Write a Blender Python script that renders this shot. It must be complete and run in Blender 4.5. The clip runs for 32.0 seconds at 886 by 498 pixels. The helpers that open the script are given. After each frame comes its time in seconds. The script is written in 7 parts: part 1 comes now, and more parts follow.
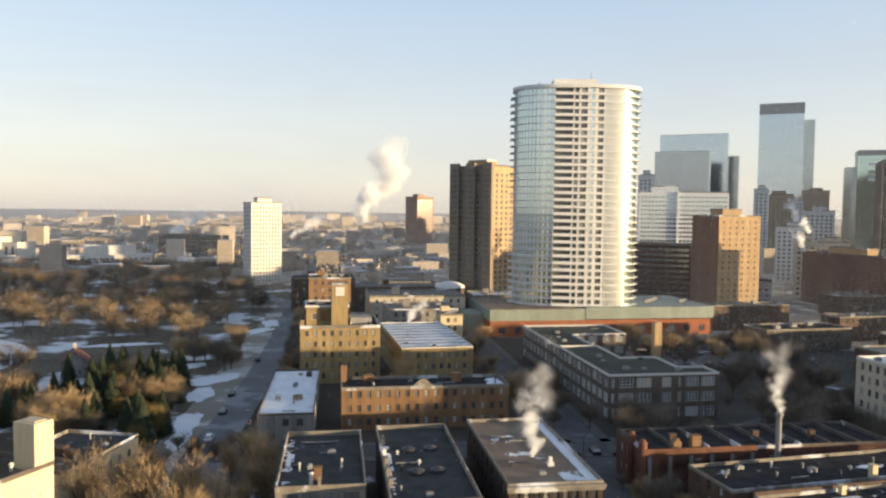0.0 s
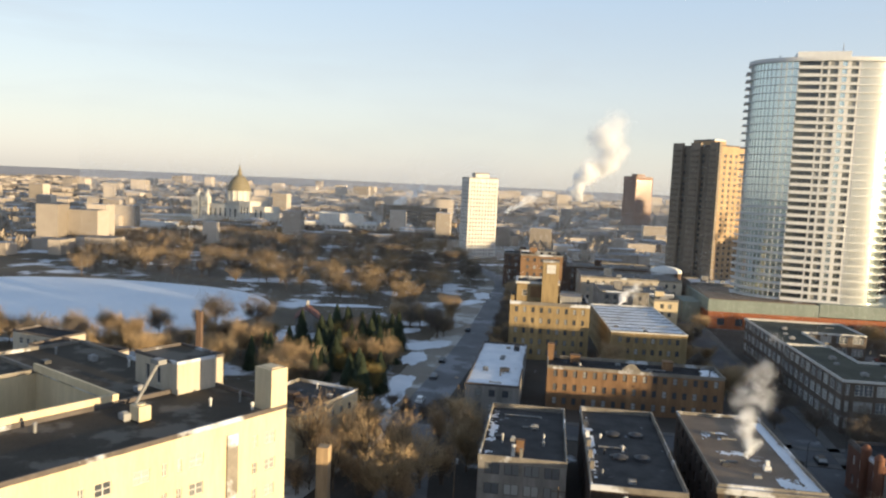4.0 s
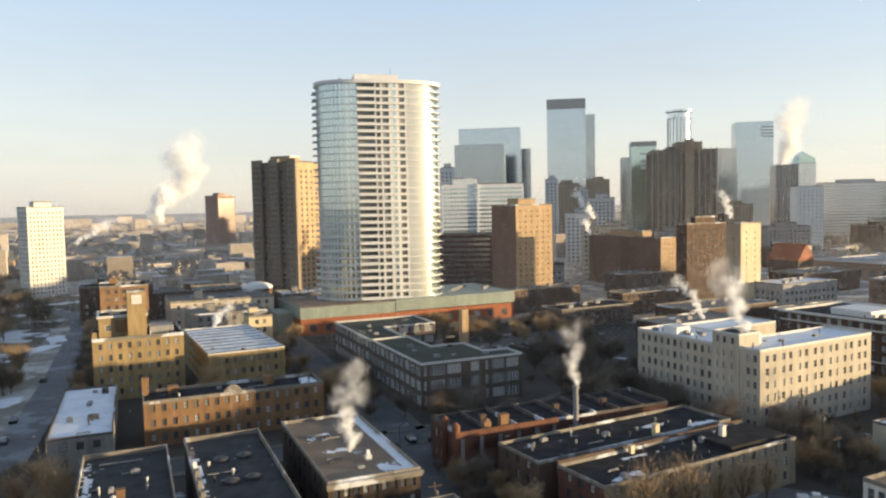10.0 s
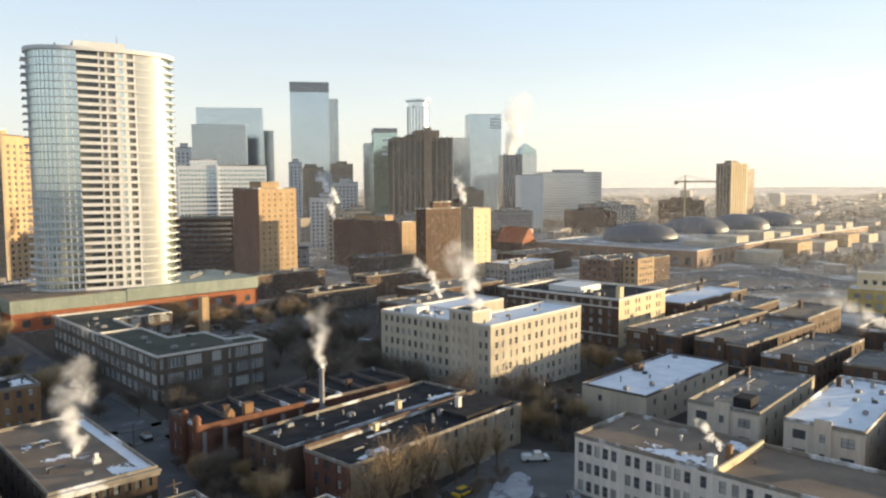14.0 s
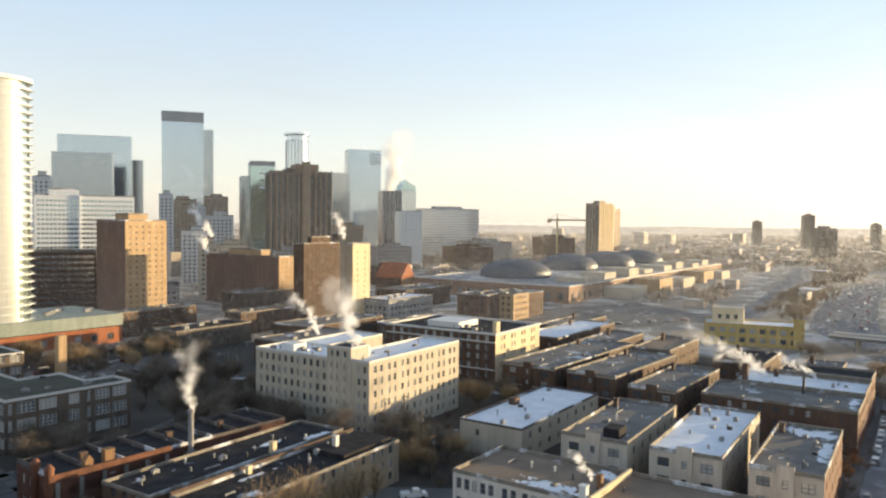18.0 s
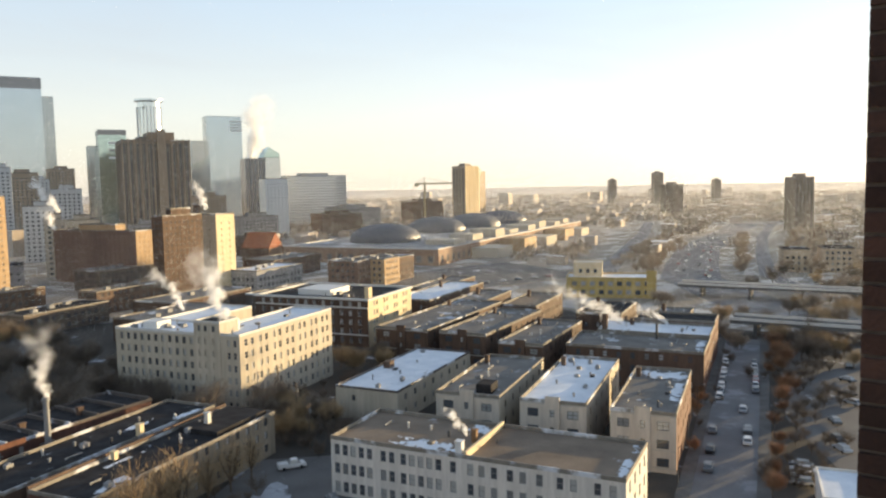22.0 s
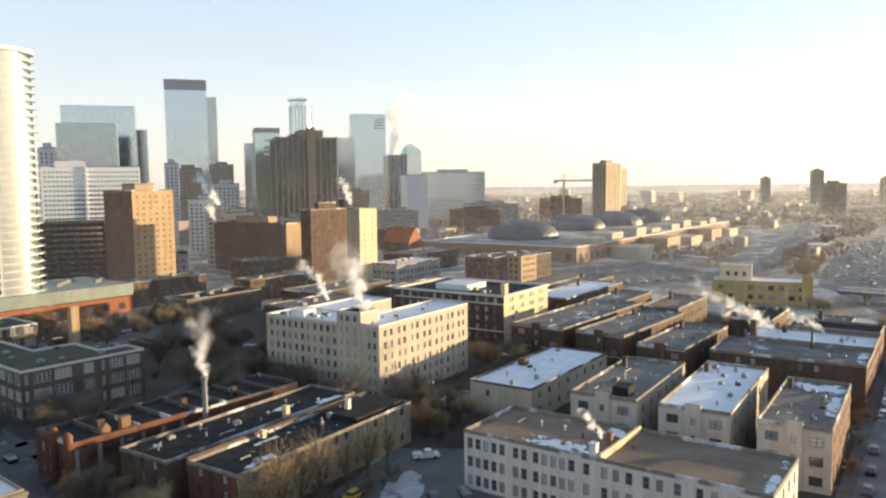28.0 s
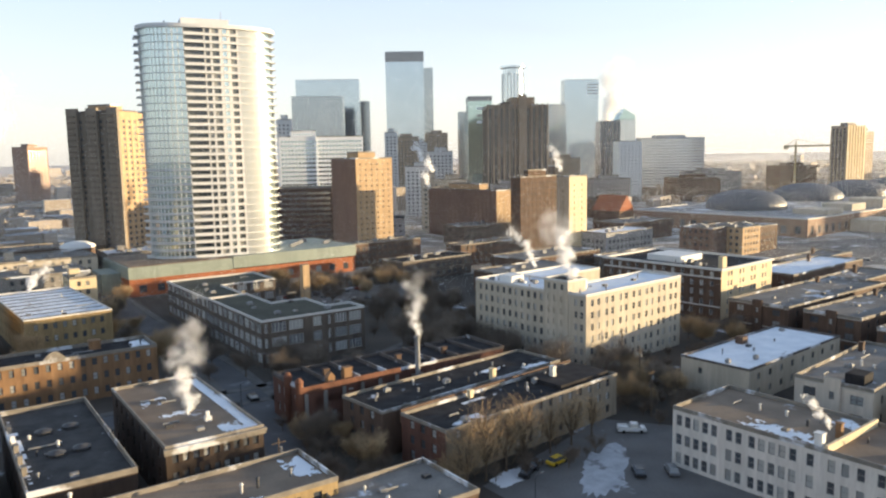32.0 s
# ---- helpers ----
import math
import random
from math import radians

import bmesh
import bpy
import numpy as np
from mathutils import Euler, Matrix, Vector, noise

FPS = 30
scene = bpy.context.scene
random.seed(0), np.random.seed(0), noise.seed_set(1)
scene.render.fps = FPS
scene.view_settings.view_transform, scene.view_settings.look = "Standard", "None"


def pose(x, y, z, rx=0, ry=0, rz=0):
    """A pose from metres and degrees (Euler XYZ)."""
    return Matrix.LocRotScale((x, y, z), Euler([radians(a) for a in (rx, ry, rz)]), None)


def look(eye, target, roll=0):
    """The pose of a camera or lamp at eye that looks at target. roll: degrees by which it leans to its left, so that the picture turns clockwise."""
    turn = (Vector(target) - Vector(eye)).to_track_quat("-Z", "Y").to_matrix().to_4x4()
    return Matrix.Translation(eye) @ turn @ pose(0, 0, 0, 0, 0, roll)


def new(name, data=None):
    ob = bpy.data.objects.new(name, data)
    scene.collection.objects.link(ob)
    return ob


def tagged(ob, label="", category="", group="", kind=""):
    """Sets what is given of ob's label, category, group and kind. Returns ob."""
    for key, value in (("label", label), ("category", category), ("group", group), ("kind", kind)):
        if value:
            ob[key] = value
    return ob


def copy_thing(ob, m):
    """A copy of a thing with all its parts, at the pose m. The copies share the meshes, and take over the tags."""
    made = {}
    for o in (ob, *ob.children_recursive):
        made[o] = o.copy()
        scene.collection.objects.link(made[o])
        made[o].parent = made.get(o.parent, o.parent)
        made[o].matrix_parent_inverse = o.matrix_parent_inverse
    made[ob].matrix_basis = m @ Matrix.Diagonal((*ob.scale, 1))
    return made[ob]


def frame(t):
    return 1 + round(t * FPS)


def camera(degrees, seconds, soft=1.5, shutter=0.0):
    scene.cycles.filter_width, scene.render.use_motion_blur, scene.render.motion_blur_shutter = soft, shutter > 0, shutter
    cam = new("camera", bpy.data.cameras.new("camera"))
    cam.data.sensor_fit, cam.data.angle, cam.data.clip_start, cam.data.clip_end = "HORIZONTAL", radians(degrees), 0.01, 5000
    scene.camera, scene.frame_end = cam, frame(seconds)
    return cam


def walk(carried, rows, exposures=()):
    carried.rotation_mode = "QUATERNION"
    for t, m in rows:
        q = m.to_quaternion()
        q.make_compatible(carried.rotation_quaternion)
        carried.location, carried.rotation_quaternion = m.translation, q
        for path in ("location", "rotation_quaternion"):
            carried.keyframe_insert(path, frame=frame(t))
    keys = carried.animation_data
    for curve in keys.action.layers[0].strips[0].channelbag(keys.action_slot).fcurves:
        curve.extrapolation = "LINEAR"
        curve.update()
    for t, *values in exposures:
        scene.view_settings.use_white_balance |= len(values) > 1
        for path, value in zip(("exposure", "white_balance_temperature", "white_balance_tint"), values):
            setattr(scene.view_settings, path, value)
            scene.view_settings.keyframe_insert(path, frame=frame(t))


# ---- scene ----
# the camera stands on a high balcony and pans
cam = camera(61.04, 32.0, soft=2.3)
walk(cam, [
    (0, pose(0, 0, 56, 87.03, -0.71, -0.00)),
    (0.5, pose(0, 0, 56, 85.83, -0.50, 3.64)),
    (1, pose(0, 0, 56, 85.91, -1.68, 6.10)),
    (1.5, pose(0, 0, 56, 84.96, -1.56, 9.20)),
    (2, pose(0, 0, 56, 84.57, -1.30, 11.52)),
    (2.5, pose(0, 0, 56, 84.16, -0.53, 14.84)),
    (4.5, pose(0, 0, 56, 85.10, -3.12, 15.89)),
    (5, pose(0, 0, 56, 85.09, -2.93, 12.78)),
    (5.5, pose(0, 0, 56, 85.09, -2.79, 9.99)),
    (6, pose(0, 0, 56, 85.70, -1.36, 5.70)),
    (6.5, pose(0, 0, 56, 86.41, -0.64, 1.55)),
    (7, pose(0, 0, 56, 86.89, -1.70, -1.59)),
    (7.5, pose(0, 0, 56, 87.01, 0.08, -2.54)),
    (8, pose(0, 0, 56, 86.93, 0.98, -3.66)),
    (8.5, pose(0, 0, 56, 86.89, 0.96, -5.31)),
    (9, pose(0, 0, 56, 86.68, 0.35, -9.04)),
    (9.5, pose(0, 0, 56, 86.75, -0.33, -12.23)),
    (10, pose(0, 0, 56, 86.61, 1.18, -14.68)),
    (10.5, pose(0, 0, 56, 86.50, 0.73, -17.50)),
    (11, pose(0, 0, 56, 86.33, -0.22, -22.33)),
    (11.5, pose(0, 0, 56, 85.52, -1.69, -26.06)),
    (12, pose(0, 0, 56, 84.95, -0.04, -26.94)),
    (12.5, pose(0, 0, 56, 84.74, 0.56, -27.47)),
    (13, pose(0, 0, 56, 84.89, 0.28, -28.72)),
    (13.5, pose(0, 0, 56, 85.29, 0.23, -31.05)),
    (14, pose(0, 0, 56, 85.15, 0.29, -33.95)),
    (14.5, pose(0, 0, 56, 85.02, 0.45, -36.18)),
    (15, pose(0, 0, 56, 84.84, 1.14, -38.38)),
    (15.5, pose(0, 0, 56, 85.08, 0.87, -40.49)),
    (17.5, pose(0, 0, 56, 87.35, -0.89, -43.29)),
    (18, pose(0, 0, 56, 87.88, -0.57, -43.10)),
    (18.5, pose(0, 0, 56, 88.21, -0.13, -43.49)),
    (19, pose(0, 0, 56, 87.65, -0.09, -44.88)),
    (19.5, pose(0, 0, 56, 87.56, 0.12, -47.74)),
    (20, pose(0, 0, 56, 86.05, 1.18, -49.13)),
    (20.5, pose(0, 0, 56, 85.49, 2.52, -50.43)),
    (21, pose(0, 0, 56, 85.09, 1.68, -51.55)),
    (21.5, pose(0, 0, 56, 85.11, 1.45, -52.63)),
    (22, pose(0, 0, 56, 85.18, 1.11, -53.14)),
    (22.5, pose(0, 0, 56, 85.07, 2.56, -52.17)),
    (23, pose(0, 0, 56, 84.79, 2.11, -50.64)),
    (23.5, pose(0, 0, 56, 84.67, 1.15, -50.15)),
    (24, pose(0, 0, 56, 84.59, 1.39, -50.13)),
    (24.5, pose(0, 0, 56, 84.66, 1.39, -50.08)),
    (26.5, pose(0, 0, 56, 86.11, 2.01, -50.69)),
    (27, pose(0, 0, 56, 85.95, 2.42, -48.80)),
    (27.5, pose(0, 0, 56, 85.87, 1.10, -45.19)),
    (28, pose(0, 0, 56, 85.09, 0.69, -42.64)),
    (28.5, pose(0, 0, 56, 84.71, 0.39, -41.92)),
    (29, pose(0, 0, 56, 83.49, 0.29, -38.26)),
    (29.5, pose(0, 0, 56, 83.12, 1.47, -34.91)),
    (30, pose(0, 0, 56, 83.54, 1.22, -32.35)),
    (30.5, pose(0, 0, 56, 83.45, 1.53, -31.33)),
    (31, pose(0, 0, 56, 83.26, 1.74, -30.17)),
    (31.5, pose(0, 0, 56, 82.98, 1.10, -28.40)),
    (32, pose(0, 0, 56, 82.85, 1.00, -26.79)),
], exposures=[(0, 0.81, 6130, 10), (2.5, 0.79, 6000, 9), (5, 0.74, 5900, 8), (6, 0.74, 5900, 8), (7.5, 0.80, 6040, 9), (9, 0.81, 6080, 9), (11, 0.90, 6080, 8), (15, 1.01, 6130, 8), (22, 1.00, 6250, 8), (28, 1.06, 6100, 9), (30, 1.05, 5950, 9), (32, 1.13, 5880, 9)])
# ---- world, sun ----
SUN_AZ, SUN_EL = 109.2, 3.7          # clockwise from +y, above the horizon
world = bpy.data.worlds.new("winter_morning")
scene.world = world
world.use_nodes = True
wn, wl = world.node_tree.nodes, world.node_tree.links
sky = wn.new("ShaderNodeTexSky")
sky.sky_type = "NISHITA"
sky.sun_disc = False
sky.sun_elevation, sky.sun_rotation = radians(SUN_EL), radians(SUN_AZ)
sky.air_density, sky.dust_density, sky.ozone_density = 1.0, 0.6, 1.5
# frosty haze: cream near the horizon, pale blue above
coord, split, veil, blend = wn.new("ShaderNodeTexCoord"), wn.new("ShaderNodeSeparateXYZ"), wn.new("ShaderNodeValToRGB"), wn.new("ShaderNodeMix")
wl.new(coord.outputs["Generated"], split.inputs["Vector"]); wl.new(split.outputs["Z"], veil.inputs["Fac"])
ramp = veil.color_ramp
ramp.elements[0].position, ramp.elements[0].color = 0.0, (2.62, 2.40, 2.02, 1)
ramp.elements[1].position, ramp.elements[1].color = 1.0, (0.66, 0.90, 1.30, 1)
for at_, tone in ((0.09, (2.50, 2.42, 2.27)), (0.25, (1.80, 2.13, 2.54)), (0.42, (1.08, 1.38, 1.84))):
    ramp.elements.new(at_).color = (*tone, 1)
soften = wn.new("ShaderNodeHueSaturation")
soften.inputs["Saturation"].default_value = 0.55
blend.data_type, blend.blend_type = "RGBA", "ADD"
blend.inputs["Factor"].default_value = 0.62
wl.new(veil.outputs["Color"], blend.inputs["A"]); wl.new(sky.outputs["Color"], soften.inputs["Color"]); wl.new(soften.outputs["Color"], blend.inputs["B"])
# thin torn veils of high cloud
stretch, wisp, thin_, cirrus = wn.new("ShaderNodeMapping"), wn.new("ShaderNodeTexNoise"), wn.new("ShaderNodeMapRange"), wn.new("ShaderNodeMix")
stretch.inputs["Scale"].default_value, stretch.inputs["Rotation"].default_value = (2.2, 2.2, 12.0), (radians(4), radians(-3), 0)
wisp.inputs["Scale"].default_value, wisp.inputs["Detail"].default_value, wisp.inputs["Roughness"].default_value, wisp.inputs["Distortion"].default_value = 1.3, 7, 0.58, 0.6
thin_.inputs["From Min"].default_value, thin_.inputs["From Max"].default_value, thin_.inputs["To Max"].default_value = 0.46, 0.80, 0.26
wl.new(coord.outputs["Generated"], stretch.inputs["Vector"]); wl.new(stretch.outputs["Vector"], wisp.inputs["Vector"]); wl.new(wisp.outputs["Fac"], thin_.inputs["Value"])
cirrus.data_type = "RGBA"
cirrus.inputs["B"].default_value = (2.75, 2.66, 2.62, 1)
wl.new(thin_.outputs["Result"], cirrus.inputs["Factor"]); wl.new(blend.outputs["Result"], cirrus.inputs["A"])
wl.new(cirrus.outputs["Result"], wn["Background"].inputs["Color"])
wn["Background"].inputs["Strength"].default_value = 0.13
sun = new("sun", bpy.data.lights.new("sun", "SUN"))
sun.data.energy, sun.data.angle, sun.data.color = 5.7, radians(0.7), (1.0, 0.72, 0.38)
sun.matrix_world = look((0, 0, 0), (-math.sin(radians(SUN_AZ)) * math.cos(radians(SUN_EL)), -math.cos(radians(SUN_AZ)) * math.cos(radians(SUN_EL)), -math.sin(radians(SUN_EL))))

# ---- materials ----
def surface(name, base, rough=0.85, other=None, scale=0.25, fine=6.0, bump=0.25, metal=0.0, piece=0.0, island=0.0,
            over=None, cover=0.0, over_scale=0.15, streak=1.0, spec=0.4, soot_=0.80):
    """Two scales of mottling between base and other; over lies in patches with a ragged rim; piece and island vary it from thing to thing."""
    m = bpy.data.materials.new(name)
    m.use_nodes = True
    n, l = m.node_tree.nodes, m.node_tree.links
    b = n["Principled BSDF"]
    other = other or tuple(c * 0.68 for c in base)
    geo = n.new("ShaderNodeNewGeometry")
    place = n.new("ShaderNodeMapping")
    place.inputs["Scale"].default_value = (1, 1, 1 / streak)
    l.new(geo.outputs["Position"], place.inputs["Vector"])
    big, small = n.new("ShaderNodeTexNoise"), n.new("ShaderNodeTexNoise")
    for t, sc, det in ((big, scale, 5), (small, fine, 3)):
        t.inputs["Scale"].default_value, t.inputs["Detail"].default_value = sc, det
        l.new(place.outputs["Vector"], t.inputs["Vector"])
    half = n.new("ShaderNodeMath"); half.operation = "MULTIPLY_ADD"
    half.inputs[1].default_value = 0.35
    l.new(small.outputs["Fac"], half.inputs[0]); l.new(big.outputs["Fac"], half.inputs[2])
    ramp = n.new("ShaderNodeValToRGB")
    ramp.color_ramp.elements[0].position, ramp.color_ramp.elements[1].position = 0.42, 0.92
    ramp.color_ramp.elements[0].color, ramp.color_ramp.elements[1].color = (*other, 1), (*base, 1)
    l.new(half.outputs[0], ramp.inputs["Fac"])
    color = ramp.outputs["Color"]
    for amount, kind in ((piece, "o"), (island, "i")):
        if amount:
            hsv = n.new("ShaderNodeHueSaturation")
            span = n.new("ShaderNodeMapRange")
            span.inputs["To Min"].default_value, span.inputs["To Max"].default_value = 1 - amount, 1 + amount
            src = n.new("ShaderNodeObjectInfo").outputs["Random"] if kind == "o" else geo.outputs["Random Per Island"]
            l.new(src, span.inputs["Value"]); l.new(span.outputs["Result"], hsv.inputs["Value"])
            l.new(color, hsv.inputs["Color"])
            color = hsv.outputs["Color"]
    if over:
        spread, mix = n.new("ShaderNodeTexNoise"), n.new("ShaderNodeMix")
        spread.inputs["Scale"].default_value, spread.inputs["Detail"].default_value, spread.inputs["Roughness"].default_value = over_scale, 8, 0.62
        l.new(geo.outputs["Position"], spread.inputs["Vector"])
        rim = n.new("ShaderNodeMapRange")
        rim.inputs["From Min"].default_value, rim.inputs["From Max"].default_value = 0.72 - cover * 0.5, 0.78 - cover * 0.5
        l.new(spread.outputs["Fac"], rim.inputs["Value"])
        mix.data_type = "RGBA"
        l.new(rim.outputs["Result"], mix.inputs["Factor"]); l.new(color, mix.inputs["A"])
        mix.inputs["B"].default_value = (*over, 1)
        color = mix.outputs["Result"]
    if streak > 1 and fine >= 2:
        # rain streaks and soot
        run, thin, dirty = n.new("ShaderNodeMapping"), n.new("ShaderNodeTexNoise"), n.new("ShaderNodeMapRange")
        run.inputs["Scale"].default_value = (1, 1, 0.12)
        l.new(geo.outputs["Position"], run.inputs["Vector"]); l.new(run.outputs["Vector"], thin.inputs["Vector"])
        thin.inputs["Scale"].default_value, thin.inputs["Detail"].default_value, thin.inputs["Roughness"].default_value = 0.9, 6, 0.7
        dirty.inputs["From Min"].default_value, dirty.inputs["From Max"].default_value = 0.42, 0.66
        dirty.inputs["To Min"].default_value, dirty.inputs["To Max"].default_value = soot_, 1.06
        soot = n.new("ShaderNodeHueSaturation")
        l.new(thin.outputs["Fac"], dirty.inputs["Value"]); l.new(dirty.outputs["Result"], soot.inputs["Value"]); l.new(color, soot.inputs["Color"])
        color = soot.outputs["Color"]
    l.new(color, b.inputs["Base Color"])
    b.inputs["Roughness"].default_value, b.inputs["Metallic"].default_value = rough, metal
    b.inputs["Specular IOR Level"].default_value = spec
    if bump:
        bp = n.new("ShaderNodeBump")
        bp.inputs["Strength"].default_value, bp.inputs["Distance"].default_value = bump, 0.05
        l.new(small.outputs["Fac"], bp.inputs["Height"]); l.new(bp.outputs["Normal"], b.inputs["Normal"])
    return m


def glass(name, dark, pale, rough=0.08, share=0.75, spec=0.9, island=False):
    """Window glass over a dim room; paler panes stand for blinds and for reflected sky."""
    m = bpy.data.materials.new(name)
    m.use_nodes = True
    n, l = m.node_tree.nodes, m.node_tree.links
    b = n["Principled BSDF"]
    src = n.new("ShaderNodeNewGeometry").outputs["Random Per Island"] if island else n.new("ShaderNodeObjectInfo").outputs["Random"]
    ramp = n.new("ShaderNodeValToRGB")
    ramp.color_ramp.elements[0].position, ramp.color_ramp.elements[1].position = share - 0.15, share + 0.2
    ramp.color_ramp.elements[0].color, ramp.color_ramp.elements[1].color = (*dark, 1), (*pale, 1)
    l.new(src, ramp.inputs["Fac"]); l.new(ramp.outputs["Color"], b.inputs["Base Color"])
    b.inputs["Roughness"].default_value, b.inputs["Specular IOR Level"].default_value = rough, spec
    return m


SNOW = (0.80, 0.82, 0.86)
# pale patches: thin snow, plus haze over the far ground put into colour
m_ground = surface("frozen_ground", (0.31, 0.275, 0.23), 0.95, (0.20, 0.175, 0.145), 0.03, 0.9, over=(0.50, 0.485, 0.46), cover=0.40, over_scale=0.045)
# ground darkened: shade between the buildings is put into this colour
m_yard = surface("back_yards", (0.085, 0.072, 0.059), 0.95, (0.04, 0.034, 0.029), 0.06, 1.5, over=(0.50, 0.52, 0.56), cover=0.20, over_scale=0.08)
m_park = surface("park_turf", (0.14, 0.112, 0.075), 0.95, (0.07, 0.057, 0.042), 0.05, 1.2, over=(0.66, 0.68, 0.72), cover=0.35, over_scale=0.035)
m_ice = surface("snowy_ice", SNOW, 0.6, (0.62, 0.68, 0.76), 0.02, 0.4, 0.1, streak=1)
m_road = surface("salted_asphalt", (0.20, 0.20, 0.207), 0.9, (0.125, 0.124, 0.128), 0.12, 2.0, over=(0.26, 0.265, 0.28), cover=0.36, over_scale=0.06)
m_lane = surface("dark_frosty_asphalt", (0.12, 0.12, 0.126), 0.9, (0.07, 0.07, 0.074), 0.12, 2.0, over=(0.26, 0.27, 0.29), cover=0.24, over_scale=0.06)
m_lot = surface("lot_asphalt", (0.165, 0.158, 0.152), 0.9, (0.095, 0.09, 0.087), 0.1, 2.0, over=(0.62, 0.64, 0.68), cover=0.22, over_scale=0.07)
m_walk = surface("concrete_pavement", (0.15, 0.145, 0.138), 0.9, (0.085, 0.08, 0.074), 0.3, 3.0)
m_snow = surface("fresh_snow", SNOW, 0.75, (0.66, 0.69, 0.74), 0.2, 3.0, 0.3)
m_tar = surface("roof_tar", (0.052, 0.049, 0.050), 0.95, (0.020, 0.019, 0.020), 0.35, 2.5, spec=0.12, over=(0.46, 0.48, 0.53), cover=0.13, over_scale=0.30)
m_frost = surface("frosted_roof", (0.25, 0.232, 0.212), 0.95, (0.14, 0.13, 0.12), 0.22, 2.0, spec=0.15, over=(0.60, 0.63, 0.68), cover=0.22, over_scale=0.16)
m_brownroof = surface("gravel_roof", (0.26, 0.20, 0.145), 0.9, (0.14, 0.105, 0.078), 0.15, 3.0, over=(0.66, 0.67, 0.70), cover=0.13, over_scale=0.13)
m_snowroof = surface("snowed_roof", SNOW, 0.7, (0.60, 0.64, 0.70), 0.25, 1.5, over=(0.20, 0.19, 0.19), cover=0.14, over_scale=0.18)
m_palemetal = surface("pale_metal_roof", (0.68, 0.69, 0.70), 0.5, (0.50, 0.51, 0.53), 0.3, 2.0, over=SNOW, cover=0.55, over_scale=0.2)
m_greyroof = surface("grey_felt_roof", (0.085, 0.081, 0.079), 0.95, (0.042, 0.040, 0.040), 0.3, 2.5, spec=0.15, over=(0.50, 0.53, 0.58), cover=0.11, over_scale=0.25)
m_school_roof = surface("olive_gravel_roof", (0.115, 0.112, 0.088), 0.95, (0.07, 0.069, 0.055), 0.2, 3.0, spec=0.12)
m_gravel = surface("dark_gravel_deck", (0.10, 0.085, 0.066), 0.95, (0.05, 0.043, 0.035), 0.12, 3.0, spec=0.15, over=(0.16, 0.14, 0.115), cover=0.4, over_scale=0.12)
m_coping = surface("stone_coping", (0.26, 0.235, 0.20), 0.85, (0.15, 0.135, 0.115), 0.5, 4.0, over=(0.60, 0.62, 0.66), cover=0.36, over_scale=0.09)
m_dark_coping = surface("dark_coping", (0.13, 0.11, 0.10), 0.8, (0.07, 0.06, 0.055), 0.5, 4.0, over=(0.56, 0.58, 0.62), cover=0.34, over_scale=0.09)
m_white_coping = surface("white_coping", (0.62, 0.60, 0.56), 0.7, (0.5, 0.49, 0.47), 0.5, 4.0)
m_cream = surface("cream_stucco", (0.69, 0.58, 0.385), 0.88, (0.55, 0.45, 0.295), 0.12, 3.0, streak=3, soot_=0.92)
m_cream_brick = surface("buff_brick", (0.54, 0.48, 0.385), 0.9, (0.43, 0.38, 0.30), 0.2, 5.0, streak=3, soot_=0.86)
m_white_brick = surface("painted_white_brick", (0.71, 0.675, 0.625), 0.88, (0.58, 0.55, 0.505), 0.2, 5.0, streak=3, soot_=0.86)
m_beige_brick = surface("beige_brick", (0.64, 0.565, 0.475), 0.88, (0.52, 0.455, 0.38), 0.2, 5.0, streak=3, soot_=0.86)
m_grey_brick = surface("grey_painted_brick", (0.34, 0.32, 0.295), 0.9, (0.20, 0.185, 0.17), 0.3, 5.0, streak=3)
m_yellow_brick = surface("yellow_brick", (0.40, 0.295, 0.15), 0.9, (0.25, 0.18, 0.09), 0.3, 6.0, streak=2)
m_orange_brick = surface("orange_brick", (0.31, 0.185, 0.095), 0.9, (0.19, 0.11, 0.06), 0.3, 6.0, streak=2)
m_red_brick = surface("red_brick", (0.185, 0.088, 0.06), 0.9, (0.09, 0.046, 0.036), 0.4, 6.0, streak=2)
m_brown_brick = surface("brown_brick", (0.155, 0.10, 0.07), 0.9, (0.075, 0.05, 0.038), 0.3, 6.0, streak=2)
m_rust_brick = surface("rust_brick", (0.205, 0.092, 0.055), 0.9, (0.115, 0.052, 0.034), 0.4, 6.0, streak=2)
# brown brick darkened: deep shade on the warehouse walls put into its colour
m_shaded_brick = surface("shaded_brick", (0.085, 0.060, 0.046), 0.9, (0.045, 0.033, 0.027), 0.3, 6.0, streak=2)
m_school_brick = surface("dark_school_brick", (0.16, 0.13, 0.105), 0.9, (0.10, 0.08, 0.066), 0.3, 6.0, streak=2)
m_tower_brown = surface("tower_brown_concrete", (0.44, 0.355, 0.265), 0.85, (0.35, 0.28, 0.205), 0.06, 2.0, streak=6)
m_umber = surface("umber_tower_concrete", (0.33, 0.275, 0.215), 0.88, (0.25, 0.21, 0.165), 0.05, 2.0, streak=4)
m_hotel = surface("white_hotel_cladding", (0.86, 0.87, 0.87), 0.6, (0.80, 0.81, 0.81), 0.06, 2.0)
m_packed = surface("packed_snow", (0.46, 0.47, 0.50), 0.8, (0.28, 0.29, 0.31), 0.35, 2.0, over=(0.17, 0.168, 0.17), cover=0.30, over_scale=0.16)
m_rose_brick = surface("rose_brick", (0.36, 0.24, 0.185), 0.88, (0.29, 0.19, 0.145), 0.05, 2.0, streak=5)
